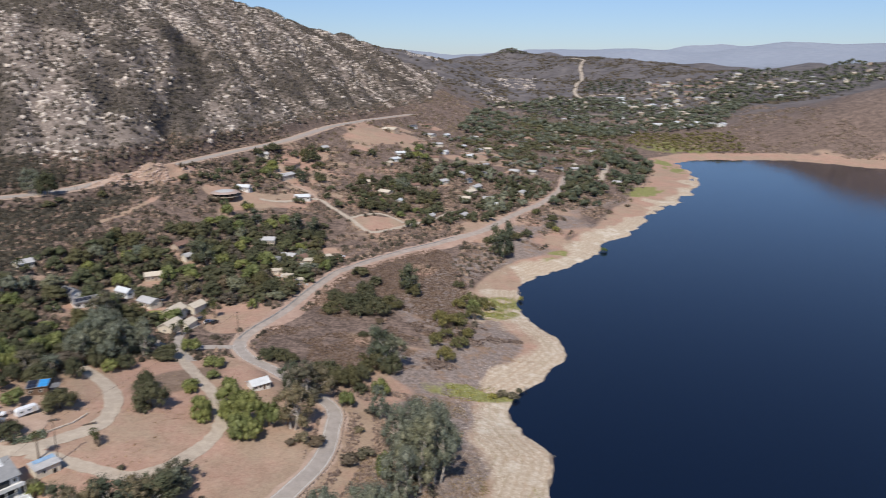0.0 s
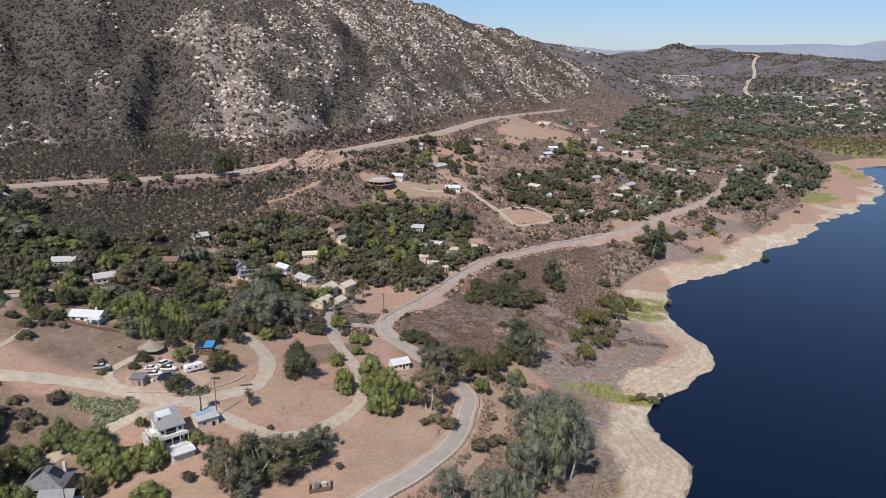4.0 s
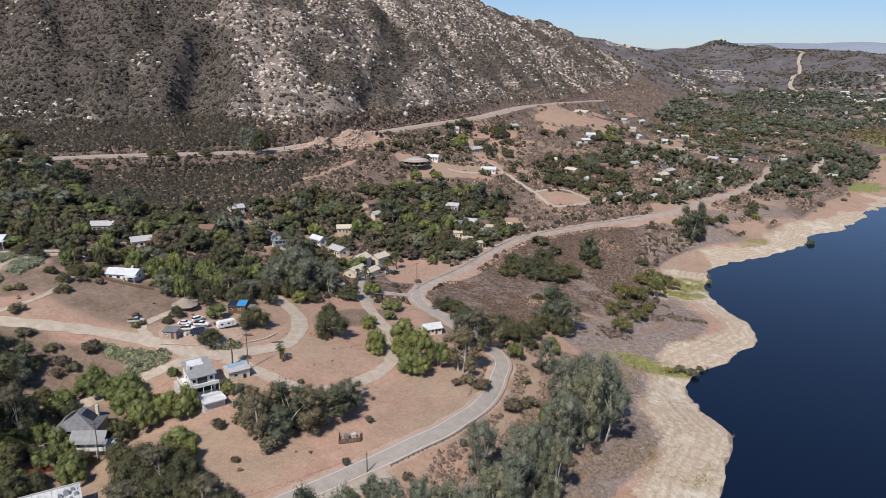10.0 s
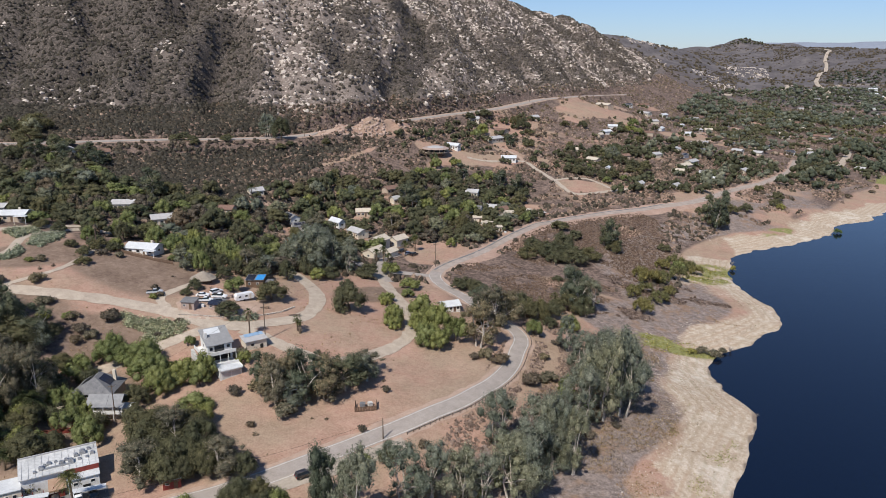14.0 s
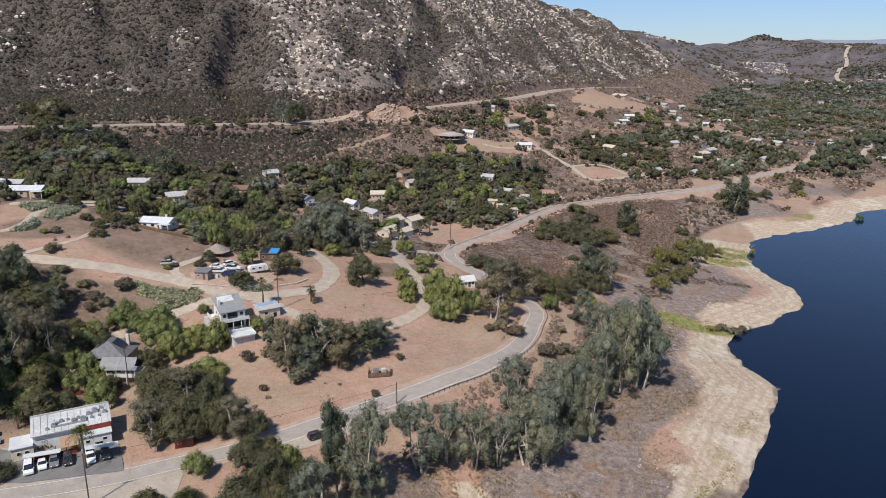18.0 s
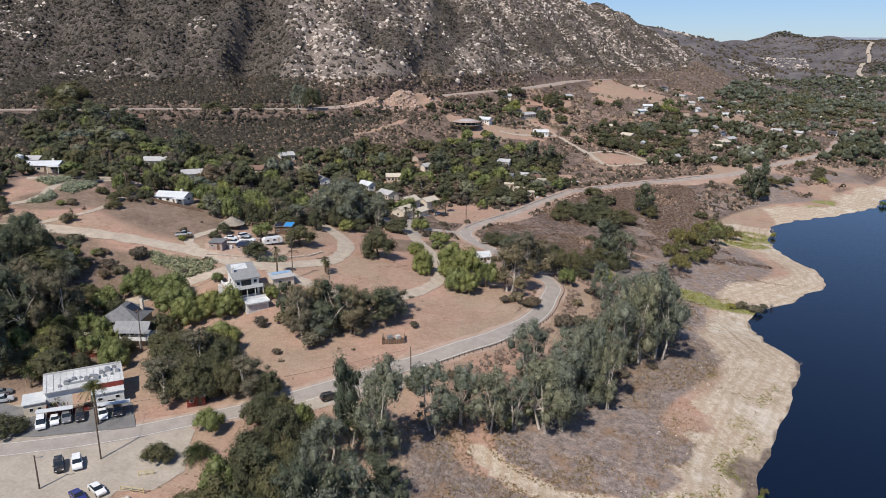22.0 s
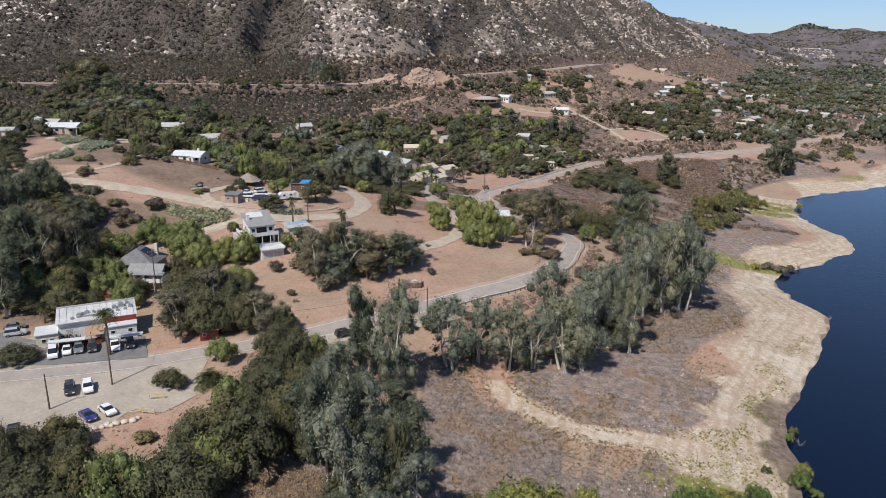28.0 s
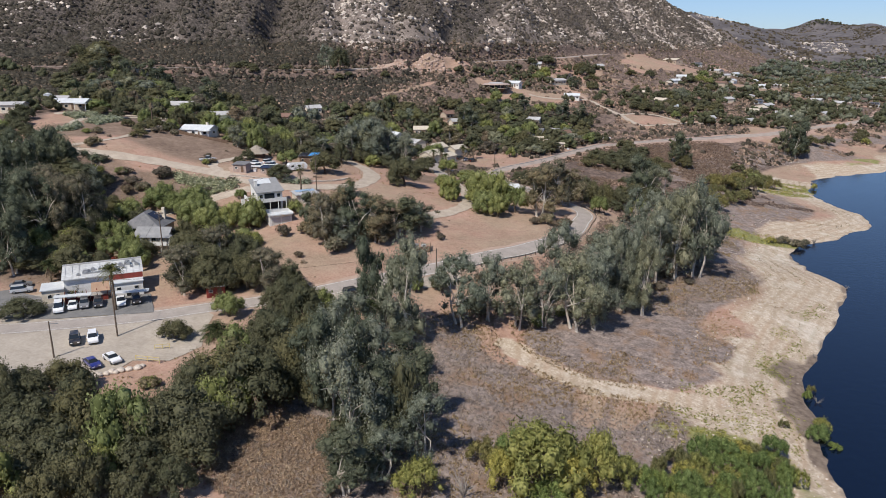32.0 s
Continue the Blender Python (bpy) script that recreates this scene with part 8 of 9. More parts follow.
# ---- vehicles ----
TYRE = rough_stuff("black_rubber", (0.012, 0.012, 0.012), (0.03, 0.03, 0.03), 4.0, 0.85, 0.1)
CHROME = rough_stuff("dull_wheel_metal", (0.30, 0.30, 0.31), (0.5, 0.5, 0.5), 3.0, 0.35, 0.0, 0.8)
LAMP = rough_stuff("lamp_lens", (0.6, 0.6, 0.58), (0.8, 0.8, 0.78), 3.0, 0.2, 0.0)
TAIL = rough_stuff("red_lens", (0.25, 0.01, 0.01), (0.4, 0.02, 0.02), 3.0, 0.25, 0.0)


def paint(name, c):
    m, nt, b = shader(name, 0.28)
    b.inputs["Base Color"].default_value = (*c, 1)
    b.inputs["Coat Weight"].default_value = 0.6
    b.inputs["Coat Roughness"].default_value = 0.08
    dust = noise_tex(nt, 1.5, 4)
    col = mixed(nt, steps(nt, dust, [(0.4, (0, 0, 0)), (0.75, (0.35, 0.35, 0.35))]), c, (0.33, 0.27, 0.21))
    nt.links.new(col, b.inputs["Base Color"])
    return m


PAINTS = {"white": paint("white_car_paint", (0.78, 0.78, 0.77)), "black": paint("black_car_paint", (0.015, 0.015, 0.017)), "grey": paint("grey_car_paint", (0.16, 0.165, 0.17)),
          "blue": paint("dark_blue_car_paint", (0.012, 0.02, 0.16)), "silver": paint("silver_car_paint", (0.48, 0.49, 0.5)), "red": paint("red_car_paint", (0.28, 0.02, 0.02))}
# length, width, sill, belt, roof, cabin rear and front ends at belt and roof
SHAPES = {"sedan": (4.6, 1.8, 0.28, 0.92, 1.42, -1.75, 1.05, -1.05, 0.35), "suv": (4.7, 1.9, 0.34, 1.08, 1.75, -2.2, 1.05, -2.0, 0.45), "pickup": (5.5, 1.95, 0.4, 1.1, 1.8, -0.6, 1.3, -0.45, 0.7),
          "van": (5.4, 2.0, 0.34, 1.2, 2.2, -2.6, 1.9, -2.55, 1.35)}


def car(x, y, turn, shape, colour, label, lift=0.15):
    L, W, sill, belt, roof, r0, f0, r1, f1 = SHAPES[shape]
    ob = thing(shape if shape != "sedan" else "car", label, "car", x, y, turn, ground_z(x, y) + lift)
    bm = bmesh.new()
    prof = [(-L / 2, sill), (L / 2, sill), (L / 2, belt * 0.72), (L / 2 - 0.18, belt * 0.86), (f0, belt), (r0, belt), (-L / 2 + 0.05, belt * 0.97)]
    prism(bm, [(a, -W / 2, b) for a, b in prof], (0, W, 0))
    bmesh.ops.bevel(bm, geom=bm.edges[:], offset=0.07, segments=2, affect="EDGES")
    body = bpart("body", bm, PAINTS[colour], ob)
    bm = bmesh.new()
    lo = [(r0, -W / 2 + 0.1), (f0, -W / 2 + 0.1), (f0, W / 2 - 0.1), (r0, W / 2 - 0.1)]
    hi = [(r1, -W / 2 + 0.26), (f1, -W / 2 + 0.26), (f1, W / 2 - 0.26), (r1, W / 2 - 0.26)]
    a, b = [bm.verts.new((*p, belt - 0.03)) for p in lo], [bm.verts.new((*p, roof - 0.06)) for p in hi]
    for i in range(4):
        bm.faces.new((a[i], a[(i + 1) % 4], b[(i + 1) % 4], b[i]))
    bm.faces.new(b)
    bm.faces.new(a[::-1])
    bpart("cabin_glass", bm, GLASS, ob, "dark tinted windows")
    bm = bmesh.new()
    box(bm, r1 - 0.03, f1 + 0.03, -W / 2 + 0.22, W / 2 - 0.22, roof - 0.08, roof)
    bmesh.ops.bevel(bm, geom=bm.edges[:], offset=0.03, segments=2, affect="EDGES")
    bpart("roof", bm, PAINTS[colour], ob)
    if shape == "pickup":
        # flat lid on the solid body; its dark colour stands in for shade
        boxpart("bed", (-L / 2 + 0.15, r0 - 0.1, -W / 2 + 0.15, W / 2 - 0.15, belt - 0.04, belt + 0.02), DARK, ob, "dark open truck bed")
    for sx in (-L * 0.31, L * 0.31):
        for sy in (-1, 1):
            bm = bmesh.new()
            bmesh.ops.create_cone(bm, cap_ends=True, segments=16, radius1=0.34, radius2=0.34, depth=0.24, matrix=pose(sx, sy * (W / 2 - 0.1), 0.34, 90))
            wheel = bpart("wheel", bm, TYRE, ob)
            bm = bmesh.new()
            bmesh.ops.create_cone(bm, cap_ends=True, segments=12, radius1=0.21, radius2=0.18, depth=0.05, matrix=pose(sx, sy * (W / 2 + 0.025), 0.34, 90 * sy))
            bpart("rim", bm, CHROME, wheel)
    for sy in (-1, 1):
        boxpart("headlight", (L / 2 - 0.06, L / 2 + 0.02, *sorted((sy * (W / 2 - 0.15), sy * (W / 2 - 0.55))), belt * 0.55, belt * 0.7), LAMP, ob)
        boxpart("tail_light", (-L / 2 - 0.02, -L / 2 + 0.05, *sorted((sy * (W / 2 - 0.12), sy * (W / 2 - 0.4))), belt * 0.62, belt * 0.82), TAIL, ob)
        boxpart("mirror", (f0 - 0.25, f0 - 0.05, *sorted((sy * (W / 2 - 0.02), sy * (W / 2 + 0.16))), belt - 0.02, belt + 0.12), PAINTS[colour], ob)
    return ob


for x, y, turn, shape, colour, label in (
    (-129.8, 99.4, -42, "van", "white", "white van parked before the restaurant"), (-128.3, 101.6, -42, "sedan", "white", "white car under the shade canopy"),
    (-126.6, 103.2, -42, "suv", "grey", "dark grey suv under the shade canopy"), (-124.3, 104.8, -42, "suv", "black", "black suv under the shade canopy"),
    (-120.4, 107.4, -42, "pickup", "white", "white pickup truck parked before the restaurant"), (-118.2, 109.6, -42, "suv", "black", "black suv parked before the restaurant"),
    (-113.1, 89.2, -40, "suv", "black", "black suv parked on the gravel lot"), (-110.6, 91.2, -40, "suv", "white", "white suv parked on the gravel lot"),
    (-100.3, 86.3, -20, "sedan", "white", "white car beside a row of boulders"), (-102.0, 83.4, -22, "sedan", "blue", "dark blue car beside a row of boulders"),
    (-108.2, 73.4, -40, "pickup", "black", "black pickup truck at the edge of the lot"), (-146.4, 103.3, 48, "suv", "silver", "silver suv beside the restaurant"),
    (-149.5, 105.5, 48, "sedan", "grey", "grey car beside the restaurant"), (-77.6, 134.2, 52, "suv", "black", "black suv on the gravel pull-out"),
    (-153.5, 199.0, 20, "sedan", "white", "white car in the cluttered yard"), (-150.2, 195.8, 25, "pickup", "white", "old white pickup in the cluttered yard"),
    (-148.6, 201.6, 15, "pickup", "white", "white flatbed truck in the cluttered yard"), (-146.0, 198.2, 40, "suv", "grey", "grey car in the cluttered yard"),
    (-79.3, 438.6, 40, "pickup", "white", "white pickup truck beside the dusty road"), (-168.5, 192.5, 30, "pickup", "silver", "old pale pickup truck on the track to the yard"),
    (-152.0, 204.6, 70, "suv", "white", "white car in the cluttered yard"), (-101.5, 414.5, 20, "suv", "grey", "grey car before a village house"), (-190.5, 309.5, 10, "sedan", "white", "white car in a village driveway"),
    (-212.5, 290.5, 25, "suv", "silver", "silver car in a village driveway"), (-204.0, 266.0, 60, "sedan", "red", "red car on a bare village yard"),
    (-127.0, 321.6, 60, "suv", "black", "dark suv in the driveway"), (-122.9, 318.8, 60, "sedan", "white", "white car in the driveway"), (-119.7, 318.4, 70, "suv", "black", "dark car in the driveway")):
    car(x, y, turn, shape, colour, label)


def trailer(x, y, turn):
    ob = thing("camper_trailer", "old white camper trailer in the yard", "trailer", x, y, turn, ground_z(x, y) + 0.15)
    bm = bmesh.new()
    prism(bm, [(-3.4, -1.15, 0.5), (3.2, -1.15, 0.5), (3.5, -1.15, 1.6), (2.9, -1.15, 2.7), (-2.9, -1.15, 2.8), (-3.4, -1.15, 2.2)], (0, 2.3, 0))
    bmesh.ops.bevel(bm, geom=bm.edges[:], offset=0.12, segments=2, affect="EDGES")
    bpart("body", bm, PAINTS["white"], ob)
    for k in (-2.0, 0.4):
        window(ob, k, -1.15, 1.8, 1.1, 0.7, "front")
    boxpart("door", (1.5, 2.2, -1.2, -1.1, 0.6, 2.4), CREAM, ob)
    boxpart("tow_bar", (3.3, 4.4, -0.08, 0.08, 0.45, 0.55), STEEL, ob)
    for sy in (-1, 1):
        bm = bmesh.new()
        bmesh.ops.create_cone(bm, cap_ends=True, segments=14, radius1=0.36, radius2=0.36, depth=0.22, matrix=pose(-0.4, sy * 1.05, 0.36, 90))
        bpart("wheel", bm, TYRE, ob)


def shed(x, y, turn, w, d, h, wall, roof, label):
    ob = thing("shed", label, "shed", x, y, turn)
    FOOTPRINTS.append((x, y, w * 0.6))
    boxpart("wall", (-w / 2, w / 2, -d / 2, d / 2, -0.7, h), wall, ob)
    bm = bmesh.new()
    prism(bm, [(-w / 2 - 0.3, -d / 2 - 0.4, h), (w / 2 + 0.3, -d / 2 - 0.4, h), (w / 2 + 0.3, d / 2 + 0.3, h + 0.5), (-w / 2 - 0.3, d / 2 + 0.3, h + 0.5)], (0, 0, 0.12))
    bpart("roof", bm, roof, ob)
    boxpart("door", (w * 0.1, w * 0.1 + 0.9, -d / 2 - 0.05, -d / 2 + 0.03, 0, 1.95), BROWN, ob)
    window(ob, -w * 0.25, -d / 2, 1.4, 0.9, 0.7, "front")


trailer(-141.5, 206.2, 55)
shed(-151.7, 189.6, 12, 4.6, 3.6, 2.5, PINKISH, GREY_ROOF, "weathered pinkish shed with a dark flat roof")
shed(-144.6, 193.6, 12, 3.6, 2.8, 2.1, PINKISH, SOLAR, "low shed with solar panels on its roof")
for x, y, turn, w, d in ((-109, 396, 20, 6, 4), (-101, 388.5, 60, 5, 3.4), (-93, 382, 30, 4, 3), (-97, 420, 15, 8, 5), (-87, 433, 40, 5, 4)):
    shed(x, y, turn, w, d, 2.5, CREAM, TAN_ROOF, "pale shed in a cluttered yard by the road")
shed(-150.0, 133.0, 30, 4.2, 3.0, 2.3, BROWN, TAN_ROOF, "brown garden shed with a sandy roof")
shed(-136.4, 141.2, 20, 3.0, 2.4, 2.2, STUCCO, WHITE_ROOF, "small white shed below the grey house")
shed(-104.5, 119.5, 40, 4.0, 3.0, 2.4, RED, WHITE_ROOF, "red shed half hidden under trees")


# ---- poles, wires, rails and fences ----
def pole(x, y, h, label, arms=1, lamp=False):
    ob = thing("utility_pole" if not lamp else "light_pole", label, "pole", x, y, 40)
    verts, faces = [], []
    tube(verts, faces, [(0, 0, -0.5), (0, 0, h * 0.5), (0, 0, h)], [0.17, 0.15, 0.11], 8)
    part("post", raw_mesh("post", verts, faces, WOOD_POLE, True), ob)
    for k in range(arms):
        bar = boxpart("crossarm", (-1.1, 1.1, -0.06, 0.06, h - 0.6 - k * 0.9, h - 0.46 - k * 0.9), WOOD_POLE, ob)
        for s in (-1.0, -0.4, 0.4, 1.0):
            boxpart("insulator", (s - 0.04, s + 0.04, -0.04, 0.04, h - 0.46 - k * 0.9, h - 0.3 - k * 0.9), STEEL, bar)
    if lamp:
        boxpart("lamp_arm", (0, 1.2, -0.04, 0.04, h - 0.5, h - 0.42), STEEL, ob)
        boxpart("lamp_head", (1.0, 1.5, -0.14, 0.14, h - 0.56, h - 0.44), STEEL, ob)
    return Vector((x, y, ground_z(x, y) + h - 0.5))


tops = [pole(*p) for p in ((-111, 82.8, 7.2, "short wooden light pole on the gravel lot", 0, True), (-108, 94.7, 12.2, "tall wooden utility pole at the lot's edge", 1),
                           (-66.3, 156.1, 6.2, "short wooden pole beside the road", 0), (-120.2, 185.6, 14.2, "tall wooden utility pole beside the white house", 1),
                           (-135.9, 136.1, 12.0, "wooden utility pole before the grey house", 1), (-104, 306, 11.5, "wooden utility pole at the road bend", 1),
                           (-253, 451, 14.4, "wooden utility pole at the highway", 1), (-256, 350, 11.3, "wooden utility pole in the brush", 1),
                           (-289, 308, 9.0, "wooden utility pole among trees", 1), (-212, 640, 13.0, "wooden utility pole beside the highway", 1),
                           (-160, 770, 13.0, "wooden utility pole beside the highway", 1), (-132, 880, 13.0, "wooden utility pole beside the highway", 1))]


def wire(a, b, sag):
    verts, faces = [], []
    pts = [a.lerp(b, t / 12) - Vector((0, 0, sag * 4 * (t / 12) * (1 - t / 12))) for t in range(13)]
    tube(verts, faces, [tuple(p) for p in pts], [0.025] * 13, 4)
    tagged(new("overhead_wire", raw_mesh("overhead_wire", verts, faces, TYRE)), "thin black overhead wire between poles", "wire")


for i, j in ((1, 4), (4, 3), (1, 2), (3, 5), (6, 9), (9, 10), (10, 11)):
    wire(tops[i], tops[j], 1.2)


def guard_rail():
    """Steel rail on posts along the outer side of the bend."""
    line = [p for p in offset_line(MAIN, 3.6) if 160 < p.y < 248 and p.x > -75]
    ob = thing("guard_rail", "weathered guard rail on dark wooden posts along the bend", "guard rail", line[0].x, line[0].y, 0, 0)
    ob.location = (0, 0, 0)
    bm, prev = bmesh.new(), None
    for p in line:
        z = ground_z(p.x, p.y)
        ring = [bm.verts.new((p.x, p.y, z + h)) for h in (0.42, 0.78)]
        if prev:
            bm.faces.new((prev[0], ring[0], ring[1], prev[1]))
        prev = ring
    bmesh.ops.solidify(bm, geom=bm.faces[:], thickness=0.06)
    bpart("rail", bm, STEEL, ob)
    post = None
    for p in line:
        m = Matrix.Translation((p.x, p.y, ground_z(p.x, p.y)))
        if post is None:
            bm = bmesh.new()
            box(bm, 0.06, 0.24, -0.09, 0.09, -0.4, 0.85)
            post = bpart("post", bm, WOOD_POLE, ob, "dark wooden rail post", m)
        else:
            part("post", post.data, ob, "dark wooden rail post", m)


guard_rail()


def board_fence(points, high, label, material, name="fence"):
    """Boards on posts along a line."""
    ob = thing(name, label, "fence", 0, 0, 0, 0)
    posts, boards = None, None
    for a, b in zip(points[:-1], points[1:]):
        n = max(1, int(math.dist(a, b) / 0.42))
        turn = math.degrees(math.atan2(b[1] - a[1], b[0] - a[0]))
        for k in range(n):
            x, y = a[0] + (b[0] - a[0]) * k / n, a[1] + (b[1] - a[1]) * k / n
            m = pose(x, y, ground_z(x, y) + random.uniform(-0.06, 0.06), 0, random.uniform(-2, 2), turn)
            if boards is None:
                bm = bmesh.new()
                box(bm, 0, 0.36, -0.02, 0.02, 0.0, high)
                boards = bpart("board", bm, material, ob, "", m)
            else:
                part("board", boards.data, ob, "", m)
            if k % 6 == 0:
                m = pose(x, y, ground_z(x, y), 0, 0, turn)
                if posts is None:
                    bm = bmesh.new()
                    box(bm, -0.06, 0.06, 0.022, 0.14, -0.3, high + 0.12)
                    posts = bpart("post", bm, WOOD_POLE, ob, "", m)
                else:
                    part("post", posts.data, ob, "", m)


board_fence([(-79.5, 167.0), (-78.2, 163.8), (-73.0, 167.2), (-74.5, 170.5)], 1.5, "weathered brown board fence round stored clutter", BROWN)
board_fence([(-147, 134.5), (-152, 129.0), (-146, 126.0)], 1.5, "reddish board fence below the trees", RED)
board_fence([(-204, 214.6), (-196, 213.5), (-186, 214.5), (-180, 217.0)], 1.2, "dark board fence below the white house", BROWN)


def crate(x, y, turn, s, label, mat):
    ob = thing("crate", label, "crate", x, y, turn)
    boxpart("box", (-s / 2, s / 2, -s / 2, s / 2, 0, s * 0.9), mat, ob, soft=0.04)
    boxpart("lid", (-s / 2 - 0.05, s / 2 + 0.05, -s / 2 - 0.05, s / 2 + 0.05, s * 0.9, s * 0.98), mat, ob)


for x, y, turn, s, label, mat in ((-77.2, 166.8, 20, 1.5, "pale crate inside the board fence", STEEL), (-75.6, 168.4, 50, 1.2, "grey crate inside the board fence", CONCRETE),
                                  (-146.2, 204.8, 10, 1.2, "pile box among yard clutter", PINKISH), (-148.6, 192.2, 30, 1.0, "white box among yard clutter", STUCCO), (-143.2, 199.6, 60, 1.3, "brown box among yard clutter", BROWN)):
    crate(x, y, turn, s, label, mat)
for x, y, turn, s in ((-105, 391, 10, 1.4), (-103, 393.5, 40, 1.1), (-98, 384, 25, 1.5), (-95, 386, 70, 1.0), (-92, 377.5, 15, 1.2), (-88.5, 380, 50, 1.0), (-99, 415, 30, 1.3), (-93, 417, 5, 1.1), (-111.5, 391, 60, 1.2), (-107, 388, 0, 1.0)):
    crate(x, y, turn, s, "white crate in a cluttered yard by the road", STUCCO)


def water_tank(x, y):
    ob = thing("water_tank", "white cylindrical water tank on the knoll", "tank", x, y)
    for name, r0, r1, z0, z1, mat in (("stand", 1.3, 1.3, -0.5, 1.2, CONCRETE), ("tank", 1.6, 1.6, 1.2, 5.0, WHITE_ROOF), ("lid", 1.65, 0.3, 5.0, 5.6, WHITE_ROOF)):
        bm = bmesh.new()
        bmesh.ops.create_cone(bm, cap_ends=True, segments=20, radius1=r0, radius2=r1, depth=z1 - z0)
        bmesh.ops.translate(bm, verts=bm.verts, vec=(0, 0, (z0 + z1) / 2))
        bpart(name, bm, mat, ob)


water_tank(-276, 219)


def bench(x, y, turn, long, label):
    ob = thing("bench", label, "bench", x, y, turn)
    for k in range(3):
        boxpart("plank", (-long / 2, long / 2, -0.35 + k * 0.25, -0.13 + k * 0.25, 0.45, 0.52), WOOD_POLE, ob)
    for s in (-long / 2 + 0.3, long / 2 - 0.4):
        boxpart("leg", (s, s + 0.1, -0.3, 0.3, -0.1, 0.45), WOOD_POLE, ob)


bench(-132.7, 205.3, 30, 3.2, "brown wooden bench beside the track")
bench(-121.5, 206.4, 35, 4.2, "dark wooden barrier bench beside the track")


YELLOW = rough_stuff("faded_yellow_paint", (0.42, 0.33, 0.14), (0.62, 0.52, 0.27), 2.0, 0.6, 0.1)


def rail_gate(x, y, turn, long):
    ob = thing("gate", "pale yellow metal barrier gate at the lot", "gate", x, y, turn)
    for z in (0.45, 1.0):
        boxpart("bar", (-long / 2, long / 2, -0.04, 0.04, z, z + 0.09), YELLOW, ob)
    for s in (-long / 2, 0, long / 2 - 0.1):
        boxpart("post", (s, s + 0.1, -0.05, 0.05, -0.3, 1.1), YELLOW, ob)


rail_gate(-94.4, 88.9, 10, 5.0)
rail_gate(-95.7, 93.9, 35, 2.8)

for k in range(11):
    t = k / 10
    x, y = -99.0 + 5.4 * t + 0.2 * math.sin(k * 3), 80.2 + 6.6 * t + 0.3 * math.sin(k * 2.1)
    bm = bmesh.new()
    bmesh.ops.create_icosphere(bm, subdivisions=2, radius=0.55 + 0.25 * math.sin(k * 1.9) ** 2)
    for v in bm.verts:
        v.co *= 1 + 0.18 * noise.noise(v.co * 1.7 + Vector((k * 5, 0, 0)))
        v.co.z *= 0.7
    me = bpy.data.meshes.new("boulder")
    bm.to_mesh(me)
    bm.free()
    me.materials.append(ROCK)
    tagged(new("boulder", me), "pale rounded boulder edging the gravel lot", "rock", "boulder row").location = (x, y, ground_z(x, y) + 0.2)


def stone_wall(points, label):
    """Low wall of separate rough stones."""
    ob = thing("stone_wall", label, "wall", 0, 0, 0, 0)
    meshes = []
    for k in range(4):
        v = ICO * np.random.default_rng(50 + k).uniform(0.75, 1.15, (12, 1)) * (0.34, 0.26, 0.24)
        meshes.append(raw_mesh("stone", v, ICO_FACES, ROCK))
    n = 0
    for a, b in zip(points[:-1], points[1:]):
        m = max(1, int(math.dist(a, b) / 0.55))
        for k in range(m):
            x, y = a[0] + (b[0] - a[0]) * k / m, a[1] + (b[1] - a[1]) * k / m
            for level in (0.12, 0.42):
                part("stone", meshes[n % 4], ob, "", pose(x + random.uniform(-0.08, 0.08), y + random.uniform(-0.08, 0.08), ground_z(x, y) + level, 0, 0, random.uniform(0, 360)))
                n += 1


stone_wall([(-152, 183.6), (-144, 187.2), (-137, 191.6), (-131, 198), (-126.5, 206), (-125, 213)], "low rough stone wall along the dirt road")


# ---- palms ----
def palm(x, y, h, spread_r, fan, label, skirt=0.0):
    """A palm: ringed trunk, a head of fronds, and old fronds below."""
    ob = thing("palm_tree", label, "tree", x, y, RNG.uniform(0, 360))
    verts, faces = [], []
    tube(verts, faces, [(0, 0, -0.5), (0.1, 0, h * 0.4), (0, 0.05, h * 0.8), (0, 0, h)], [0.34, 0.24, 0.22, 0.2] if h > 4 else [0.5, 0.48, 0.45, 0.4], 9)
    part("trunk", raw_mesh("trunk", verts, faces, BARK, True), ob)
    n = 30 if fan else 46
    for name, count, low, high, mat in (("fronds", n, -0.35, 1.35, PALM_LEAF), ("dead_fronds", int(26 * skirt), -1.5, -0.9, DEAD_FROND)):
        if not count:
            continue
        v, f = [], []
        for k in range(count):
            a, rise = k * 2.4, RNG.uniform(low, high)
            d = np.array([math.cos(a) * math.cos(rise), math.sin(a) * math.cos(rise), math.sin(rise)])
            side = np.array([-math.sin(a), math.cos(a), 0])
            L = spread_r * RNG.uniform(0.85, 1.1)
            pts = [np.array([0, 0, h]) + d * L * t - np.array([0, 0, 1]) * L * (0.55 if not fan else 0.35) * t * t for t in (0.05, 0.3, 0.55, 0.8, 1.0)]
            for t, (p, q) in enumerate(zip(pts[:-1], pts[1:])):
                for s in (-1, 1):
                    for u in (0.0, 0.33, 0.66):
                        r = p + (q - p) * u
                        reach = L * ((0.20, 0.24, 0.18, 0.10)[t] if not fan else (0.06, 0.22, 0.32, 0.2)[t])
                        tip = r + (q - p) * 0.9 + side * s * reach - np.array([0, 0, reach * 0.35])
                        i = len(v)
                        v += [r, r + (q - p) * 0.22, tip + (q - p) * 0.06, tip]
                        f.append((i, i + 1, i + 2, i + 3))
        part(name, raw_mesh(name, v, f, mat), ob)


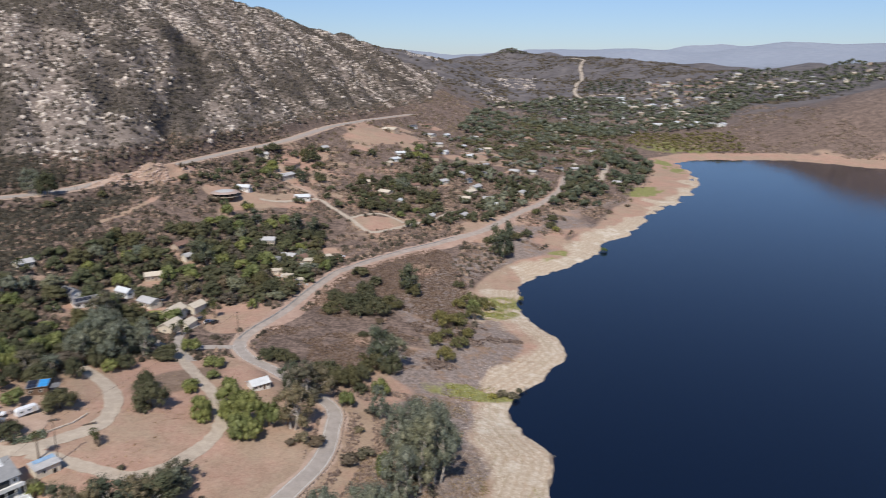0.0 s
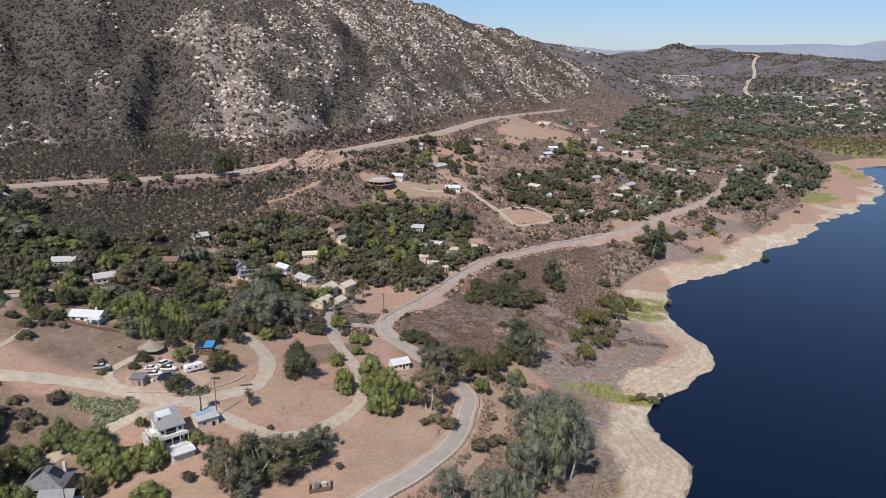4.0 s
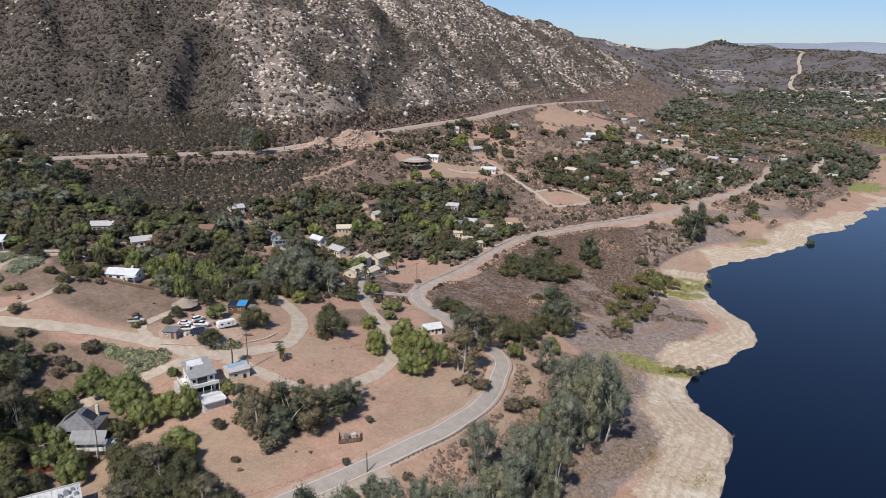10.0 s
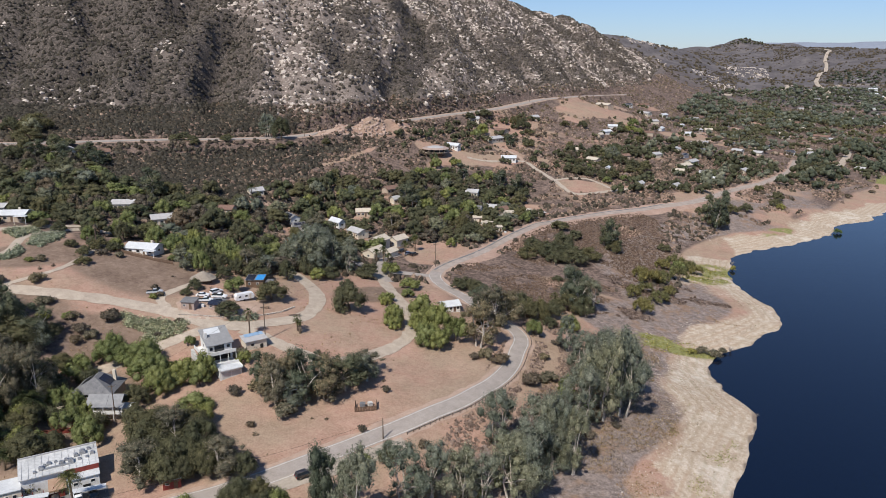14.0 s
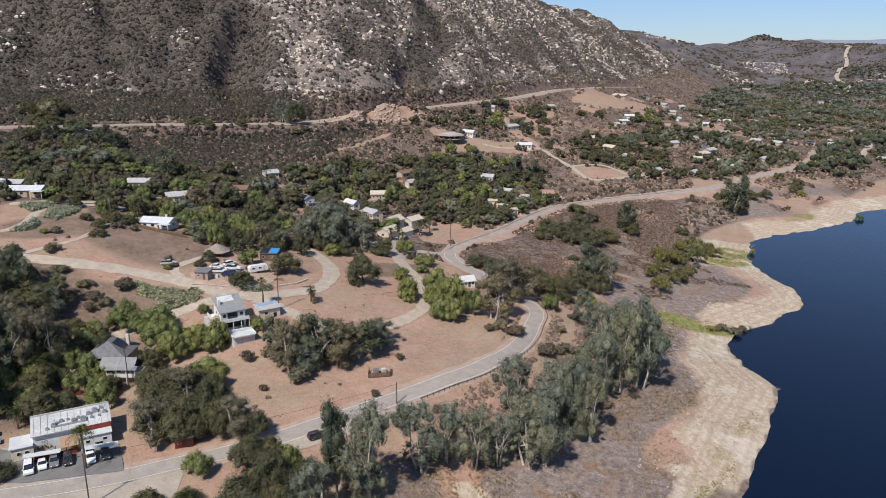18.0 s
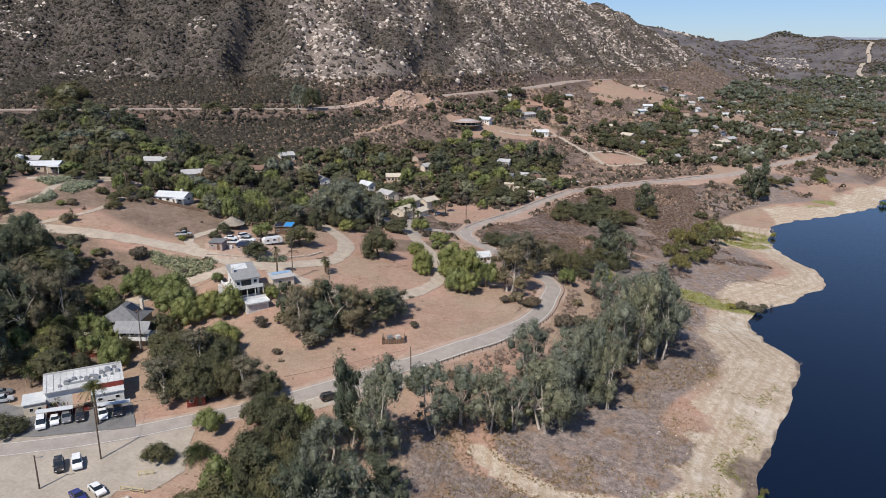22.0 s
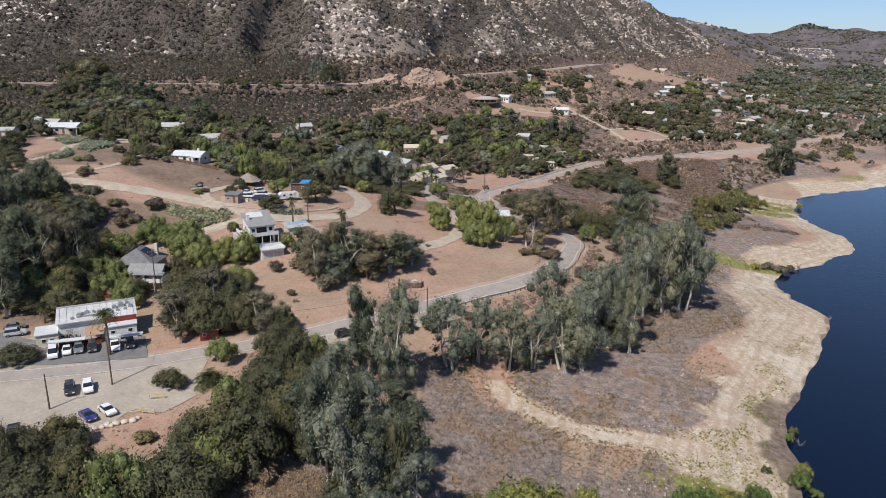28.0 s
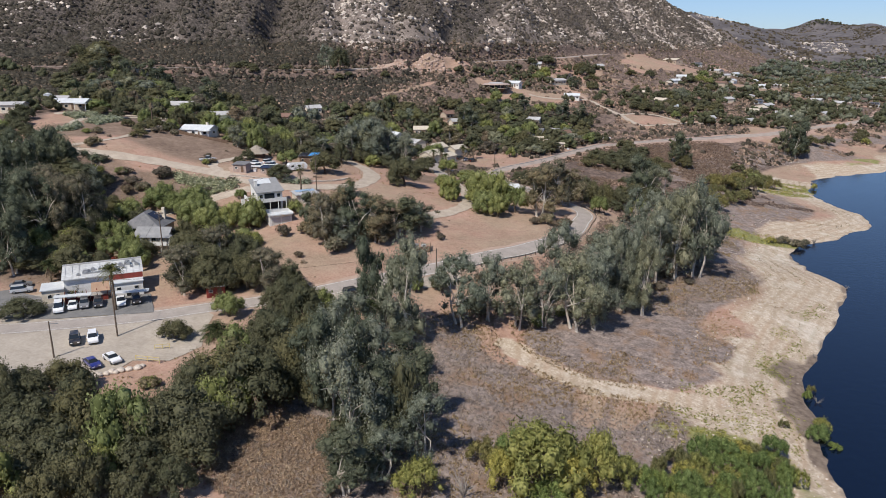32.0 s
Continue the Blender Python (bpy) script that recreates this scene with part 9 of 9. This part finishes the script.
for x, y, h, r, fan, label, skirt in ((-62.4, 115.5, 9.4, 2.0, True, "fan palm with a shaggy skirt of dead fronds", 1.0), (-118.6, 104.2, 9.4, 2.9, False, "tall feathery palm before the restaurant", 0.0),
                                      (-146.1, 110.7, 4.6, 2.4, False, "small palm beside the restaurant", 0.3), (-157.2, 128.4, 6.0, 5.2, False, "large date palm with arching fronds", 0.2),
                                      (-135.4, 160.2, 2.8, 3.6, False, "young date palm below the white house", 0.0), (-160.2, 140.0, 10.0, 2.4, True, "tall fan palm among dark trees", 0.6),
                                      (-90.2, 102.7, 1.6, 3.8, False, "low broad date palm beside the lot", 0.2), (-126.0, 185.5, 8.4, 1.8, True, "thin fan palm beside the white house", 0.4),
                                      (-115.1, 197.2, 4.6, 1.6, True, "short fan palm on the dry field", 0.4), (-113.6, 196.2, 3.8, 1.5, True, "short fan palm on the dry field", 0.4),
                                      (-211.6, 212.3, 10.6, 2.0, True, "tall fan palm on the knoll", 0.6), (-222, 335, 9.0, 3.2, False, "feathery palm in the village", 0.0),
                                      (-130.5, 297, 5.5, 2.2, False, "feathery palm before the sandy houses", 0.2), (-123, 315, 7.0, 2.4, False, "palm beside the driveway", 0.3), (-122, 326, 7.5, 2.3, False, "palm beside the driveway", 0.3), (-44.1, 289.4, 3.2, 2.4, True, "short fan palm among oaks below the road", 0.3), (-128, 300, 6.5, 2.4, False, "palm beside the sandy house", 0.2), (-124, 296, 5.0, 2.2, False, "small palm beside the driveway", 0.2)):
    palm(x, y, h, r, fan, label, skirt)


# ---- things at the water ----
def dead_bush(x, y, s, label):
    ob = thing("bare_bush", label, "shrub", x, y, RNG.uniform(0, 360), max(ground_z(x, y), -0.3))
    for k in range(16):
        verts, faces = [], []
        a, r = RNG.uniform(0, 6.28), RNG.uniform(0.4, 1.0)
        tip = np.array([math.cos(a) * r, math.sin(a) * r, RNG.uniform(0.7, 1.3)]) * s
        tube(verts, faces, [(0, 0, -0.2), tip * (0.35, 0.35, 0.55), tip], [0.035 * s, 0.022 * s, 0.006 * s], 4)
        part("branch", raw_mesh("branch", verts, faces, TWIG), ob)


for x, y, s, label in ((20.8, 152.0, 1.3, "bare grey bush standing in the shallows"), (27.5, 291.0, 2.0, "bare grey bush at the inlet"), (18.5, 283.0, 2.4, "bare grey bush at the inlet"),
                       (33.5, 236.5, 1.0, "dry twigs on the sandy point"), (34.0, 424.0, 2.2, "bare grey bush at the far shore"),
                       (21.5, 176.0, 0.9, "dry twigs in the shallows"), (-30.0, 84.0, 2.6, "bare grey bush between willows"), (11.0, 113.0, 1.8, "bare grey bush among green scrub")):
    dead_bush(x, y, s, label)

unplanted()
